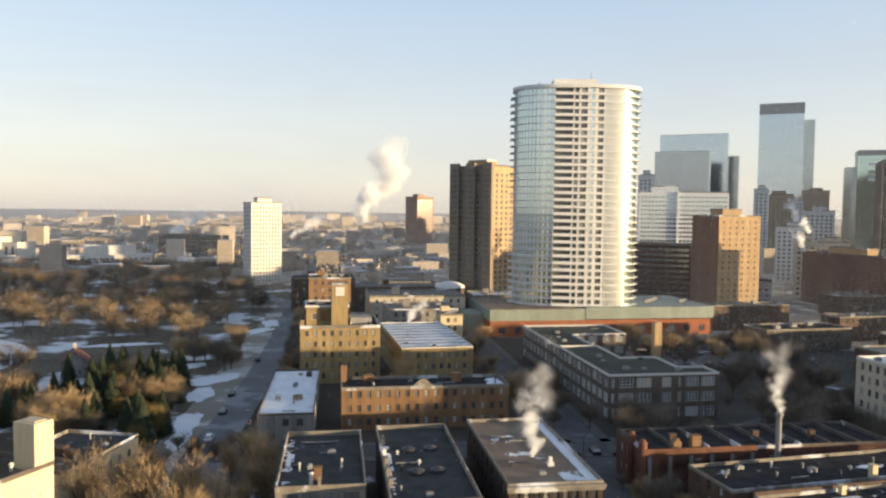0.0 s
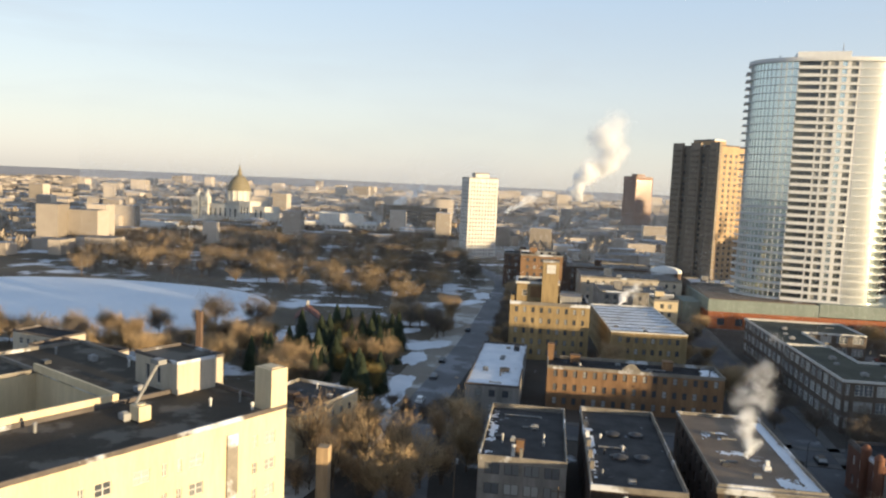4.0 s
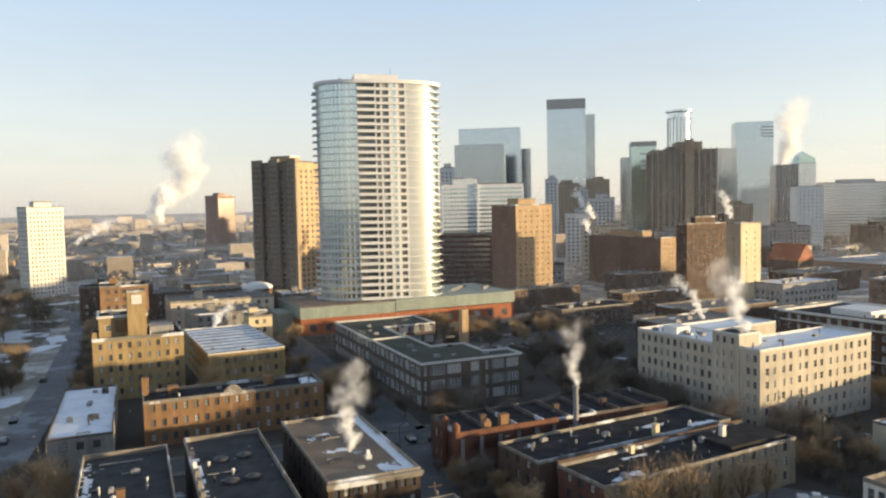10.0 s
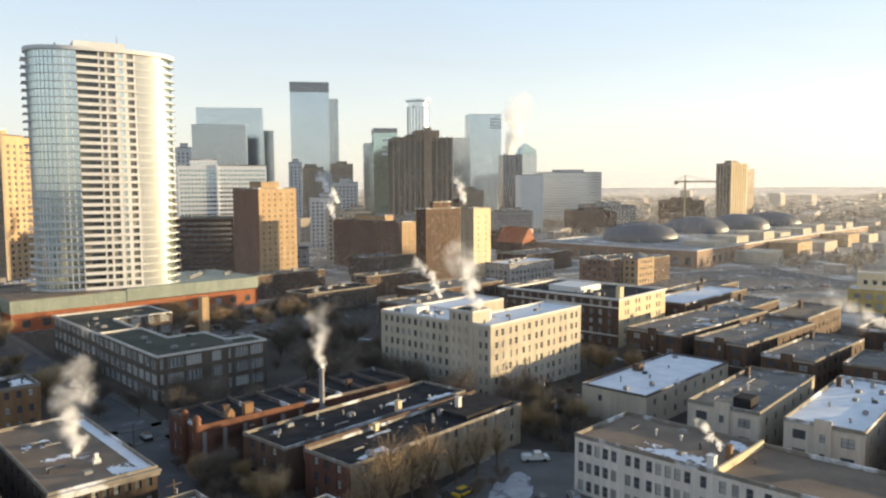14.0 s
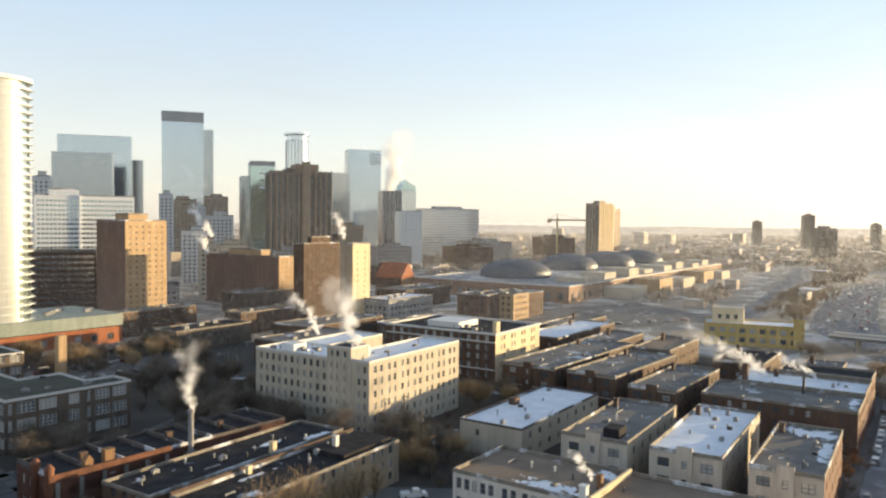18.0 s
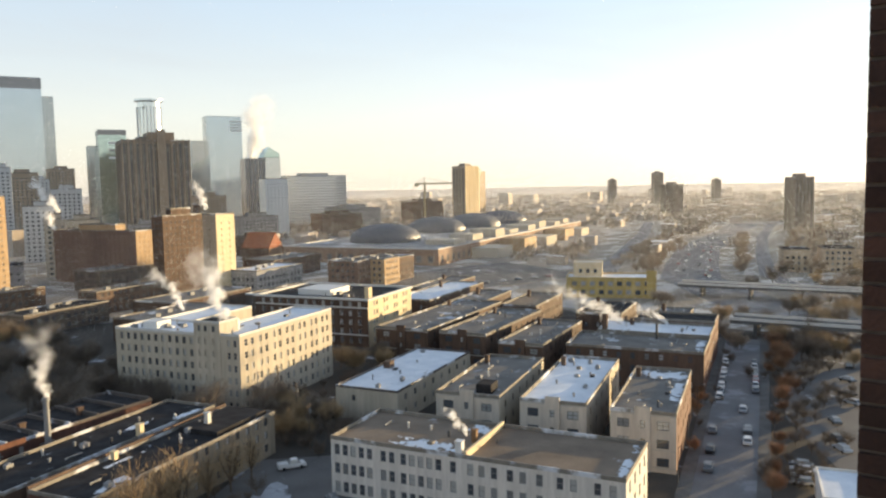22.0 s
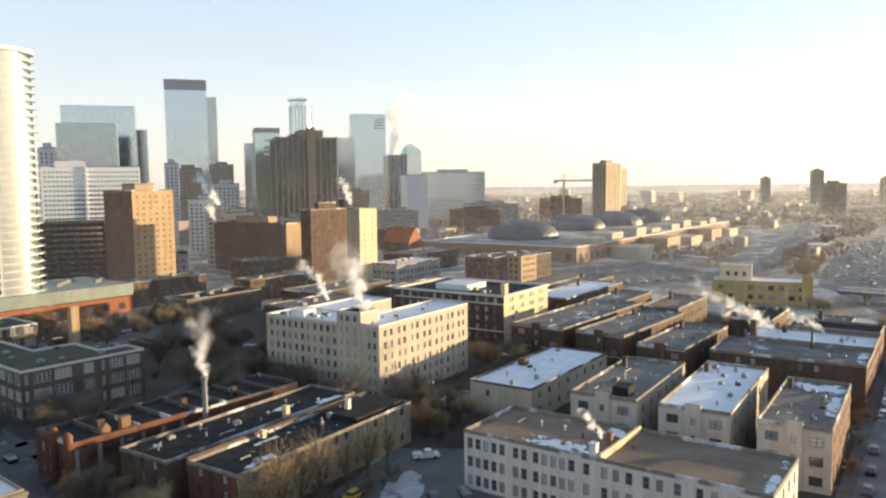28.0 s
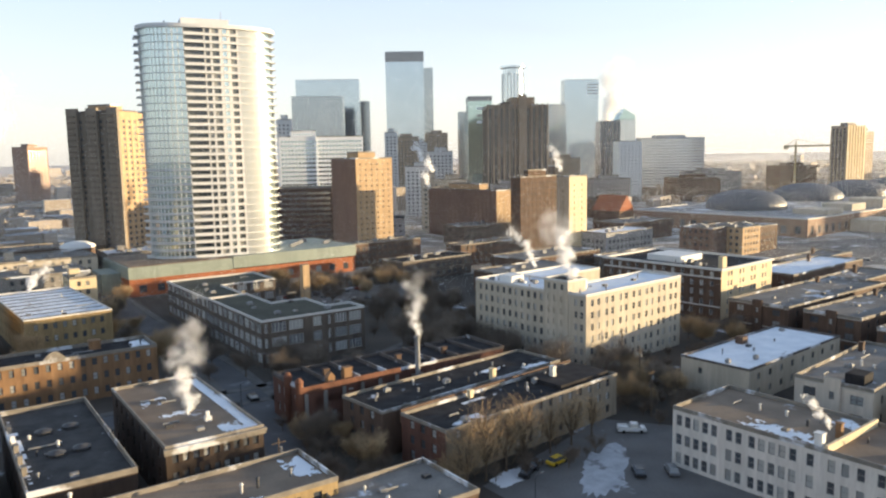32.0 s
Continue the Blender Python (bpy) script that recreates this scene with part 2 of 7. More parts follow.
m_hall_brick = surface("hall_brown_brick", (0.34, 0.235, 0.165), 0.88, (0.26, 0.175, 0.125), 0.05, 2.0, streak=3)
m_hall_roof = surface("hall_felt_roof", (0.34, 0.335, 0.325), 0.9, (0.22, 0.215, 0.21), 0.05, 1.0, over=(0.66, 0.68, 0.72), cover=0.30, over_scale=0.04)
# shade put into the colour on the brown tower's west side; plain brown elsewhere
m_bay_dark = surface("dark_brown_concrete", (0.27, 0.225, 0.175), 0.88, (0.18, 0.15, 0.118), 0.05, 2.0, streak=4)
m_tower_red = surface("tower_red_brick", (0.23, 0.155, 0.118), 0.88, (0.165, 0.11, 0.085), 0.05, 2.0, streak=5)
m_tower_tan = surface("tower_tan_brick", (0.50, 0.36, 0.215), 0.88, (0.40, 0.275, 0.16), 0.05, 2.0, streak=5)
m_white_conc = surface("white_concrete", (0.70, 0.70, 0.685), 0.65, (0.62, 0.62, 0.61), 0.06, 2.0, streak=3, soot_=0.96)
m_grey_conc = surface("grey_concrete", (0.36, 0.36, 0.36), 0.85, (0.24, 0.24, 0.245), 0.06, 2.0, streak=4)
# far cladding, walls and roofs: distance haze put into paler base colours
m_far_grey = surface("hazed_grey_cladding", (0.58, 0.58, 0.57), 0.7, (0.52, 0.52, 0.515), 0.02, 0.5, 0.0, streak=4)
m_far_city = surface("hazed_city_walls", (0.46, 0.40, 0.335), 0.9, (0.33, 0.285, 0.24), 0.01, 0.2, 0.0, island=0.42)
m_far_roof = surface("hazed_flat_roofs", (0.30, 0.30, 0.31), 0.9, (0.14, 0.135, 0.135), 0.01, 0.2, 0.0, island=0.5, over=(0.6, 0.62, 0.66), cover=0.44, over_scale=0.01)
# distance haze is put into the hills as a pale base colour
m_hill = surface("hazed_hills", (0.52, 0.46, 0.41), 0.95, (0.40, 0.35, 0.32), 0.004, 0.05, 0.0)
m_bark = surface("bark", (0.17, 0.13, 0.095), 0.95, (0.09, 0.068, 0.05), 1.0, 12.0)
m_twig = surface("dry_twigs", (0.44, 0.32, 0.18), 0.9, (0.31, 0.22, 0.125), 0.08, 3.0, 0.0, piece=0.28, island=0.25)
m_twig_dark = surface("dark_twigs", (0.22, 0.18, 0.14), 0.9, (0.11, 0.09, 0.073), 0.08, 3.0, 0.0, piece=0.3)
m_twig_rust = surface("rusty_twigs", (0.31, 0.18, 0.10), 0.9, (0.17, 0.09, 0.05), 0.08, 3.0, 0.0, piece=0.25)
m_twig_brush = surface("bank_brush", (0.40, 0.31, 0.22), 0.9, (0.22, 0.165, 0.12), 0.08, 3.0, 0.0, island=0.3)
m_yard_twig = surface("yard_brush_twigs", (0.20, 0.155, 0.115), 0.9, (0.10, 0.08, 0.062), 0.08, 3.0, 0.0, island=0.3)
m_buff_dull = surface("dull_buff_brick", (0.36, 0.30, 0.225), 0.9, (0.25, 0.205, 0.15), 0.3, 5.0, streak=3)
# warmer and paler than the other twigs: low sun put into the colour
m_tuft = surface("sunlit_peach_twigs", (0.50, 0.345, 0.20), 0.9, (0.36, 0.245, 0.14), 0.08, 3.0, 0.0, piece=0.2, island=0.25)
m_needle = surface("fir_needles", (0.05, 0.065, 0.032), 0.9, (0.022, 0.032, 0.018), 0.3, 4.0, 0.0, piece=0.3)
m_willow = surface("yellow_twigs", (0.26, 0.20, 0.065), 0.9, (0.15, 0.11, 0.04), 0.2, 3.0, 0.0, piece=0.25)
m_metal = surface("galvanised_metal", (0.30, 0.30, 0.30), 0.7, (0.20, 0.20, 0.20), 1.0, 8.0, metal=0.2)
m_darkmetal = surface("dark_metal", (0.06, 0.06, 0.065), 0.5, (0.035, 0.035, 0.038), 1.0, 8.0)
m_tyre = surface("tyre_rubber", (0.02, 0.02, 0.021), 0.9, fine=20)
m_frame_w = surface("white_window_frame", (0.66, 0.64, 0.60), 0.6, (0.5, 0.48, 0.45), 1.0, 8.0, 0.1)
m_frame_d = surface("dark_window_frame", (0.07, 0.06, 0.055), 0.6, (0.045, 0.04, 0.036), 1.0, 8.0, 0.1)
m_sill = surface("stone_sill", (0.50, 0.46, 0.40), 0.85, (0.35, 0.32, 0.28), 1.0, 8.0, 0.1)
# house and school panes lightened: reflected sky is put into the base colour
m_pane = glass("window_pane", (0.075, 0.082, 0.094), (0.40, 0.40, 0.385), share=0.58)
m_pane_school = glass("school_pane", (0.12, 0.13, 0.145), (0.38, 0.38, 0.37), 0.12, 0.55)
m_pane_warm = glass("tan_tower_pane", (0.20, 0.155, 0.11), (0.36, 0.285, 0.20), 0.25, 0.7, island=True)
m_pane_far = glass("far_window_pane", (0.085, 0.088, 0.092), (0.22, 0.215, 0.205), 0.12, 0.8, island=True)
m_tower_pane = glass("tower_window_pane", (0.085, 0.095, 0.095), (0.30, 0.30, 0.28), 0.12, 0.72)
m_dome = surface("dome_metal", (0.15, 0.155, 0.165), 0.55, (0.10, 0.105, 0.115), 0.05, 1.0, 0.1, metal=0.3)
m_copper = surface("patinated_dome", (0.24, 0.20, 0.12), 0.7, (0.15, 0.13, 0.085), 0.2, 1.5)
m_stone = surface("pale_church_stone", (0.66, 0.62, 0.54), 0.85, (0.5, 0.465, 0.40), 0.1, 1.0, streak=3, soot_=0.9)
m_yellowwall = surface("ochre_wall", (0.56, 0.42, 0.16), 0.85, (0.44, 0.32, 0.115), 0.2, 3.0, streak=3)
m_verdigris = surface("pale_green_cladding", (0.30, 0.345, 0.30), 0.55, (0.225, 0.265, 0.235), 0.1, 2.0, streak=2)
m_terracotta = surface("terracotta_cladding", (0.36, 0.125, 0.055), 0.85, (0.24, 0.085, 0.042), 0.2, 3.0)
m_rooftile = surface("red_roof_shingle", (0.17, 0.075, 0.058), 0.85, (0.11, 0.045, 0.036), 0.6, 5.0)
# crane yellow washed out: haze over the distance put into the paint
m_crane = surface("hazed_crane_paint", (0.58, 0.47, 0.27), 0.7)


def curtain(name, tint, rough, metal=0.9):
    """Mirrored office glass."""
    m = bpy.data.materials.new(name)
    m.use_nodes = True
    n, l = m.node_tree.nodes, m.node_tree.links
    b = n["Principled BSDF"]
    geo, noise_ = n.new("ShaderNodeNewGeometry"), n.new("ShaderNodeTexNoise")
    noise_.inputs["Scale"].default_value = 0.03
    l.new(geo.outputs["Position"], noise_.inputs["Vector"])
    ramp = n.new("ShaderNodeValToRGB")
    ramp.color_ramp.elements[0].color, ramp.color_ramp.elements[1].color = (*[c * 0.97 for c in tint], 1), (*tint, 1)
    ramp.color_ramp.elements[0].position, ramp.color_ramp.elements[1].position = 0.35, 0.65
    hsv, span = n.new("ShaderNodeHueSaturation"), n.new("ShaderNodeMapRange")
    span.inputs["To Min"].default_value, span.inputs["To Max"].default_value = 0.975, 1.02
    l.new(geo.outputs["Random Per Island"], span.inputs["Value"]); l.new(span.outputs["Result"], hsv.inputs["Value"])
    l.new(noise_.outputs["Fac"], ramp.inputs["Fac"]); l.new(ramp.outputs["Color"], hsv.inputs["Color"])
    l.new(hsv.outputs["Color"], b.inputs["Base Color"])
    b.inputs["Roughness"].default_value, b.inputs["Metallic"].default_value = rough, metal
    return m


m_cur_blue = curtain("blue_mirror_glass", (0.62, 0.70, 0.76), 0.12)
m_cur_pale = curtain("pale_mirror_glass", (0.68, 0.72, 0.74), 0.12)
m_cur_grey = curtain("grey_mirror_glass", (0.50, 0.54, 0.56), 0.2)
m_cur_green = curtain("green_mirror_glass", (0.54, 0.67, 0.65), 0.1)
m_cur_dark = curtain("dark_mirror_glass", (0.24, 0.24, 0.25), 0.2)
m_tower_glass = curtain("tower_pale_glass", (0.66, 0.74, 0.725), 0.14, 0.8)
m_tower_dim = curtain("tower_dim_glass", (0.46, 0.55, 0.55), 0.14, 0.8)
m_tower_bright = curtain("tower_bright_glass", (0.62, 0.63, 0.58), 0.30, 0.55)

# ---- mesh tools ----
class Shape:
    """Gathers quads and boxes and makes one mesh of them."""
    def __init__(self):
        self.v, self.f = [], []

    def face(self, *pts):
        k = len(self.v)
        self.v += [tuple(p) for p in pts]
        self.f.append(tuple(range(k, k + len(pts))))
        return self

    def box(self, x0, x1, y0, y1, z0, z1, bevel=0.0):
        b = bevel
        k = len(self.v)
        if b:
            self.v += [(x0, y0, z0), (x1, y0, z0), (x1, y1, z0), (x0, y1, z0), (x0, y0, z1 - b), (x1, y0, z1 - b), (x1, y1, z1 - b), (x0, y1, z1 - b),
                       (x0 + b, y0 + b, z1), (x1 - b, y0 + b, z1), (x1 - b, y1 - b, z1), (x0 + b, y1 - b, z1)]
            q = [(3, 2, 1, 0), (8, 9, 10, 11)] + [(i, (i + 1) % 4, 4 + (i + 1) % 4, 4 + i) for i in range(4)] + [(4 + i, 4 + (i + 1) % 4, 8 + (i + 1) % 4, 8 + i) for i in range(4)]
        else:
            self.v += [(x, y, z) for z in (z0, z1) for x, y in ((x0, y0), (x1, y0), (x1, y1), (x0, y1))]
            q = [(3, 2, 1, 0), (4, 5, 6, 7)] + [(i, (i + 1) % 4, 4 + (i + 1) % 4, 4 + i) for i in range(4)]
        self.f += [tuple(k + i for i in f) for f in q]
        return self

    def ring(self, x0, x1, y0, y1, w, z0, z1):
        """A rectangular kerb of width w, one closed piece."""
        k, e = len(self.v), 0.04
        for d, z in ((0, z0), (0, z1 - e), (e, z1), (w - e, z1), (w, z1 - e), (w, z0)):
            self.v += [(x0 + d, y0 + d, z), (x1 - d, y0 + d, z), (x1 - d, y1 - d, z), (x0 + d, y1 - d, z)]
        self.f += [(k + 4 * j + i, k + 4 * j + (i + 1) % 4, k + 4 * ((j + 1) % 6) + (i + 1) % 4, k + 4 * ((j + 1) % 6) + i) for j in range(6) for i in range(4)]
        return self

    def prism(self, pts, z0, z1):
        n, k = len(pts), len(self.v)
        self.v += [(x, y, z) for z in (z0, z1) for x, y in pts]
        self.f += [tuple(k + i for i in reversed(range(n))), tuple(k + n + i for i in range(n))]
        self.f += [(k + i, k + (i + 1) % n, k + n + (i + 1) % n, k + n + i) for i in range(n)]
        return self

    def tube(self, x, y, z0, z1, r0, r1=None, n=10, cap=True):
        r1 = r0 if r1 is None else r1
        k = len(self.v)
        for z, r in ((z0, r0), (z1, r1)):
            self.v += [(x + r * math.cos(2 * math.pi * i / n), y + r * math.sin(2 * math.pi * i / n), z) for i in range(n)]
        self.f += [(k + i, k + (i + 1) % n, k + n + (i + 1) % n, k + n + i) for i in range(n)]
        if cap:
            self.f += [tuple(k + n + i for i in range(n)), tuple(k + i for i in reversed(range(n)))]
        return self

    def rod(self, a, b, r0, r1, n=5):
        a, b = Vector(a), Vector(b)
        w = (b - a).normalized()
        s = w.orthogonal().normalized()
        t = w.cross(s)
        k = len(self.v)
        for p, r in ((a, r0), (b, r1)):
            self.v += [tuple(p + (s * math.cos(2 * math.pi * i / n) + t * math.sin(2 * math.pi * i / n)) * r) for i in range(n)]
        self.f += [(k + i, k + (i + 1) % n, k + n + (i + 1) % n, k + n + i) for i in range(n)]
        return self

    def lathe(self, x, y, profile, n=24):
        k = len(self.v)
        for r, z in profile:
            self.v += [(x + r * math.cos(2 * math.pi * i / n), y + r * math.sin(2 * math.pi * i / n), z) for i in range(n)]
        for j in range(len(profile) - 1):
            self.f += [(k + j * n + i, k + j * n + (i + 1) % n, k + (j + 1) * n + (i + 1) % n, k + (j + 1) * n + i) for i in range(n)]
        return self

    def mesh(self, name, mat, smooth=False):
        me = bpy.data.meshes.new(name)
        me.from_pydata(self.v, [], self.f)
        me.materials.append(mat)
        if smooth:
            me.polygons.foreach_set("use_smooth", [True] * len(me.polygons))
        me.update()
        return me


def thing(name, m, label, category, group="", kind="", data=None):
    ob = new(name, data)
    ob.matrix_world = m
    return tagged(ob, label, category, group, kind)


def part(name, shape, mat, parent, label="", m=None, smooth=False, kind=""):
    """One mesh object under a thing or part; shape is a Shape or a mesh that is shared."""
    ob = new(name, shape.mesh(name, mat, smooth) if isinstance(shape, Shape) else shape)
    ob.parent = parent
    if m is not None:
        ob.matrix_basis = m
    return tagged(ob, label, kind=kind)


# outward normal and running direction of the four sides
SIDES = {"S": ((0, -1), (1, 0)), "N": ((0, 1), (-1, 0)), "W": ((-1, 0), (0, -1)), "E": ((1, 0), (0, 1))}
window_meshes = {}


def window_mesh(w, h, style, frame_mat, pane_mat):
    key = (round(w, 2), round(h, 2), style, frame_mat.name, pane_mat.name)
    if key not in window_meshes:
        f = 0.09
        xs, zs = [-w / 2, -w / 2 + f, w / 2 - f, w / 2], [0, f, h - f, h]
        if style in ("sash", "cross"):
            for q in ((0.5,) if style == "sash" or h < 2.4 else (0.33, 0.67)):
                zs += [h * q - 0.04, h * q + 0.04]
        if style in ("cross", "bars"):
            n = max(2, round(w / 1.0))
            for k in range(1, n):
                xs += [-w / 2 + w * k / n - 0.06, -w / 2 + w * k / n + 0.06]
        xs, zs = sorted(xs), sorted(zs)
        s = Shape()
        ids = {}

        def vert(i, j, deep):
            if (i, j, deep) not in ids:
                ids[i, j, deep] = len(s.v)
                s.v.append((xs[i], deep, zs[j]))
            return ids[i, j, deep]
        for i in range(len(xs) - 1):
            for j in range(len(zs) - 1):
                if i % 2 == 0 or j % 2 == 0:
                    s.f.append((vert(i, j, 0), vert(i + 1, j, 0), vert(i + 1, j + 1, 0), vert(i, j + 1, 0)))
                else:
                    for a, b in (((i, j), (i + 1, j)), ((i + 1, j), (i + 1, j + 1)), ((i + 1, j + 1), (i, j + 1)), ((i, j + 1), (i, j))):
                        s.f.append((vert(*a, 0), vert(*b, 0), vert(*b, 0.08), vert(*a, 0.08)))
        pane = Shape().face((-w / 2 + 0.05, 0.06, 0.05), (w / 2 - 0.05, 0.06, 0.05), (w / 2 - 0.05, 0.06, h - 0.05), (-w / 2 + 0.05, 0.06, h - 0.05))
        window_meshes[key] = (s.mesh("window", frame_mat), pane.mesh("pane", pane_mat))
    return window_meshes[key]


def facade(owner, side, x0, x1, y0, y1, z0, z1, mat, rects=(), style="sash", frame=None, far=False, reveal=0.22, name="wall", pane=None, sills=True):
    """One wall of a block with real openings: rects are (along, sill height, width, height)."""
    (nx, ny), (ex, ey) = SIDES[side]
    length = (x1 - x0) if side in "SN" else (y1 - y0)
    ox = {"S": x0, "N": x1, "W": x0, "E": x1}[side]
    oy = {"S": y0, "N": y1, "W": y1, "E": y0}[side]
    frame = frame or m_frame_w

    def at(s, z, deep=0.0):
        return (ox + ex * s - nx * deep, oy + ey * s - ny * deep, z)
    rects = [r for r in rects if r[0] - r[2] / 2 > 0.15 and r[0] + r[2] / 2 < length - 0.15 and r[1] + r[3] < z1 - 0.1 and r[1] > z0 + 0.05]
    wall = Shape()
    rows = sorted({(r[1], r[1] + r[3]) for r in rects})
    z = z0
    for lo, hi in rows:
        if lo > z:
            wall.face(at(0, z), at(length, z), at(length, lo), at(0, lo))
        s = 0
        for r in sorted(r for r in rects if r[1] == lo and r[1] + r[3] == hi):
            a, b = r[0] - r[2] / 2, r[0] + r[2] / 2
            if a < s:
                continue
            wall.face(at(s, lo), at(a, lo), at(a, hi), at(s, hi))
            wall.face(at(a, lo), at(a, lo, reveal), at(a, hi, reveal), at(a, hi)).face(at(b, lo, reveal), at(b, lo), at(b, hi), at(b, hi, reveal))
            wall.face(at(a, lo), at(b, lo), at(b, lo, reveal), at(a, lo, reveal)).face(at(a, hi, reveal), at(b, hi, reveal), at(b, hi), at(a, hi))
            s = b
        wall.face(at(s, lo), at(length, lo), at(length, hi), at(s, hi))
        z = max(z, hi)
    wall.face(at(0, z), at(length, z), at(length, z1), at(0, z1))
    w = part(name, wall, mat, owner)
    if far:
        panes = Shape()
        for s, lo, ww, hh in rects:
            panes.face(at(s - ww / 2, lo, reveal - 0.02), at(s + ww / 2, lo, reveal - 0.02), at(s + ww / 2, lo + hh, reveal - 0.02), at(s - ww / 2, lo + hh, reveal - 0.02))
        if rects:
            part("window_panes", panes, pane or m_pane_far, owner, kind="stuff")
        return w
    for s, lo, ww, hh in rects:
        fm, pm = window_mesh(ww, hh, style, frame, pane or m_pane)
        px, py, pz = at(s, lo, reveal - 0.1)
        mw = Matrix(((ex, -nx, 0, px), (ey, -ny, 0, py), (0, 0, 1, pz), (0, 0, 0, 1)))
        win = part("window", fm, None, owner, m=mw)
        part("pane", pm, None, win)
    return w


def grid(length, n, floors, z0, fh, w, h, pair=0.0, margin=1.6, sill=0.9):
    """Rows of n windows on each floor, in pairs if pair is their spacing."""
    out = []
    for k in range(floors):
        for i in range(n):
            s = margin + (length - 2 * margin) * (i + 0.5) / n
            for ds in ((-pair / 2, pair / 2) if pair else (0,)):
                out.append((s + ds, z0 + k * fh + sill, w, h))
    return out


def block(owner, x0, x1, y0, y1, z0, z1, wall, roof, coping=None, sides=None, parapet=0.7, style="sash", frame=None, far=False, pane=None, thick=0.24, lip=0.06, mats=None, sills=True):
    """Four walls, a sunk roof deck and a coping round it. sides: openings by side; mats: another wall material by side."""
    sides, mats = sides or {}, mats or {}
    for k in "SNWE":
        n = owner.matrix_basis.to_3x3() @ Vector((*SIDES[k][0], 0))
        mid = owner.matrix_basis @ Vector(((x0 + x1) / 2 + SIDES[k][0][0] * (x1 - x0) / 2, (y0 + y1) / 2 + SIDES[k][0][1] * (y1 - y0) / 2, 0))
        if n.dot(mid) > 0:
            sides = {**sides, k: ()}          # rear walls stay plain
        facade(owner, k, x0, x1, y0, y1, z0, z1 - 0.002, mats.get(k, wall), sides.get(k, ()), style, frame, far, pane=pane, sills=sills)
    part("roof", Shape().box(x0 + 0.02, x1 - 0.02, y0 + 0.02, y1 - 0.02, z1 - parapet - 0.25, z1 - parapet), roof, owner)
    if coping:
        t, l = thick, lip
        part("coping", Shape().ring(x0 - l, x1 + l, y0 - l, y1 + l, t + l, z1 - parapet, z1 + 0.12), coping, owner)


def drift(owner, x0, x1, y0, y1, z, label="", thick=0.5):
    """A ragged sheet of wind-blown snow, broken into islands."""
    s, step, seed = Shape(), 0.38, (x0 * 3.1 + y0 * 1.7 + z) % 50
    nx, ny = max(2, int((x1 - x0) / step)), max(2, int((y1 - y0) / step))
    for i in range(nx):
        for j in range(ny):
            x, y = x0 + (x1 - x0) * i / nx, y0 + (y1 - y0) * j / ny
            rim = min((i + 0.5) / nx, 1 - (i + 0.5) / nx) * 2 * min((j + 0.5) / ny, 1 - (j + 0.5) / ny) * 2
            k = noise.noise((x * 0.45, y * 0.45, seed)) + 0.6 * noise.noise((x * 1.5, y * 1.5, seed + 7))
            if k + 1.1 * math.sqrt(rim) > 0.62 - 0.4 * thick:
                w, d = (x1 - x0) / nx, (y1 - y0) / ny
                s.face((x, y, z), (x + w, y, z), (x + w, y + d, z), (x, y + d, z))
    if s.f:
        part("snow_patch", s, m_snow, owner, label, kind="stuff")


def house(name, x, y, a, label, category="building", group=""):
    return thing(name, pose(x, y, 0, 0, 0, a), label, category, group)


def chimney(owner, x, y, z, w, d, h, mat, cap=True):
    s = Shape().box(x - w / 2, x + w / 2, y - d / 2, y + d / 2, z, z + h)
    if cap:
        s.box(x - w / 2 - 0.1, x + w / 2 + 0.1, y - d / 2 - 0.1, y + d / 2 + 0.1, z + h, z + h + 0.2)
    return part("chimney", s, mat, owner)


def vent(owner, x, y, z, r=0.25, h=0.9, mat=None):
    return part("roof_vent", Shape().tube(x, y, z, z + h, r, r, 8).tube(x, y, z + h, z + h + 0.25, r * 1.7, r * 0.6, 8), mat or m_metal, owner)


def unit(owner, x, y, z, w=1.8, d=1.4, h=1.2, mat=None):
    s = Shape().box(x - w / 2, x + w / 2, y - d / 2, y + d / 2, z + 0.2, z + h, 0.08)
    for sx in (-1, 1):
        s.box(x + sx * w * 0.35 - 0.1, x + sx * w * 0.35 + 0.1, y - d * 0.4, y + d * 0.4, z, z + 0.2)
    s.tube(x, y, z + h, z + h + 0.15, min(w, d) * 0.35, min(w, d) * 0.35, 10)
    return part("roof_unit", s, mat or m_metal, owner)

# ---- ground, water, roads ----
def sheet(name, pts, z, mat, label, category, kind="structure"):
    s = Shape()
    s.face(*[(x, y, z) for x, y in pts])
    return tagged(new(name, s.mesh(name, mat)), label, category, kind=kind)


def ribbon(pts, width):
    """The outline of a band of that width along a line."""
    left, right = [], []
    for i, p in enumerate(pts):
        a, b = Vector(pts[max(i - 1, 0)]), Vector(pts[min(i + 1, len(pts) - 1)])
        w = (b - a).normalized() * width / 2
        left.append((p[0] - w.y, p[1] + w.x)); right.append((p[0] + w.y, p[1] - w.x))
    return left, right


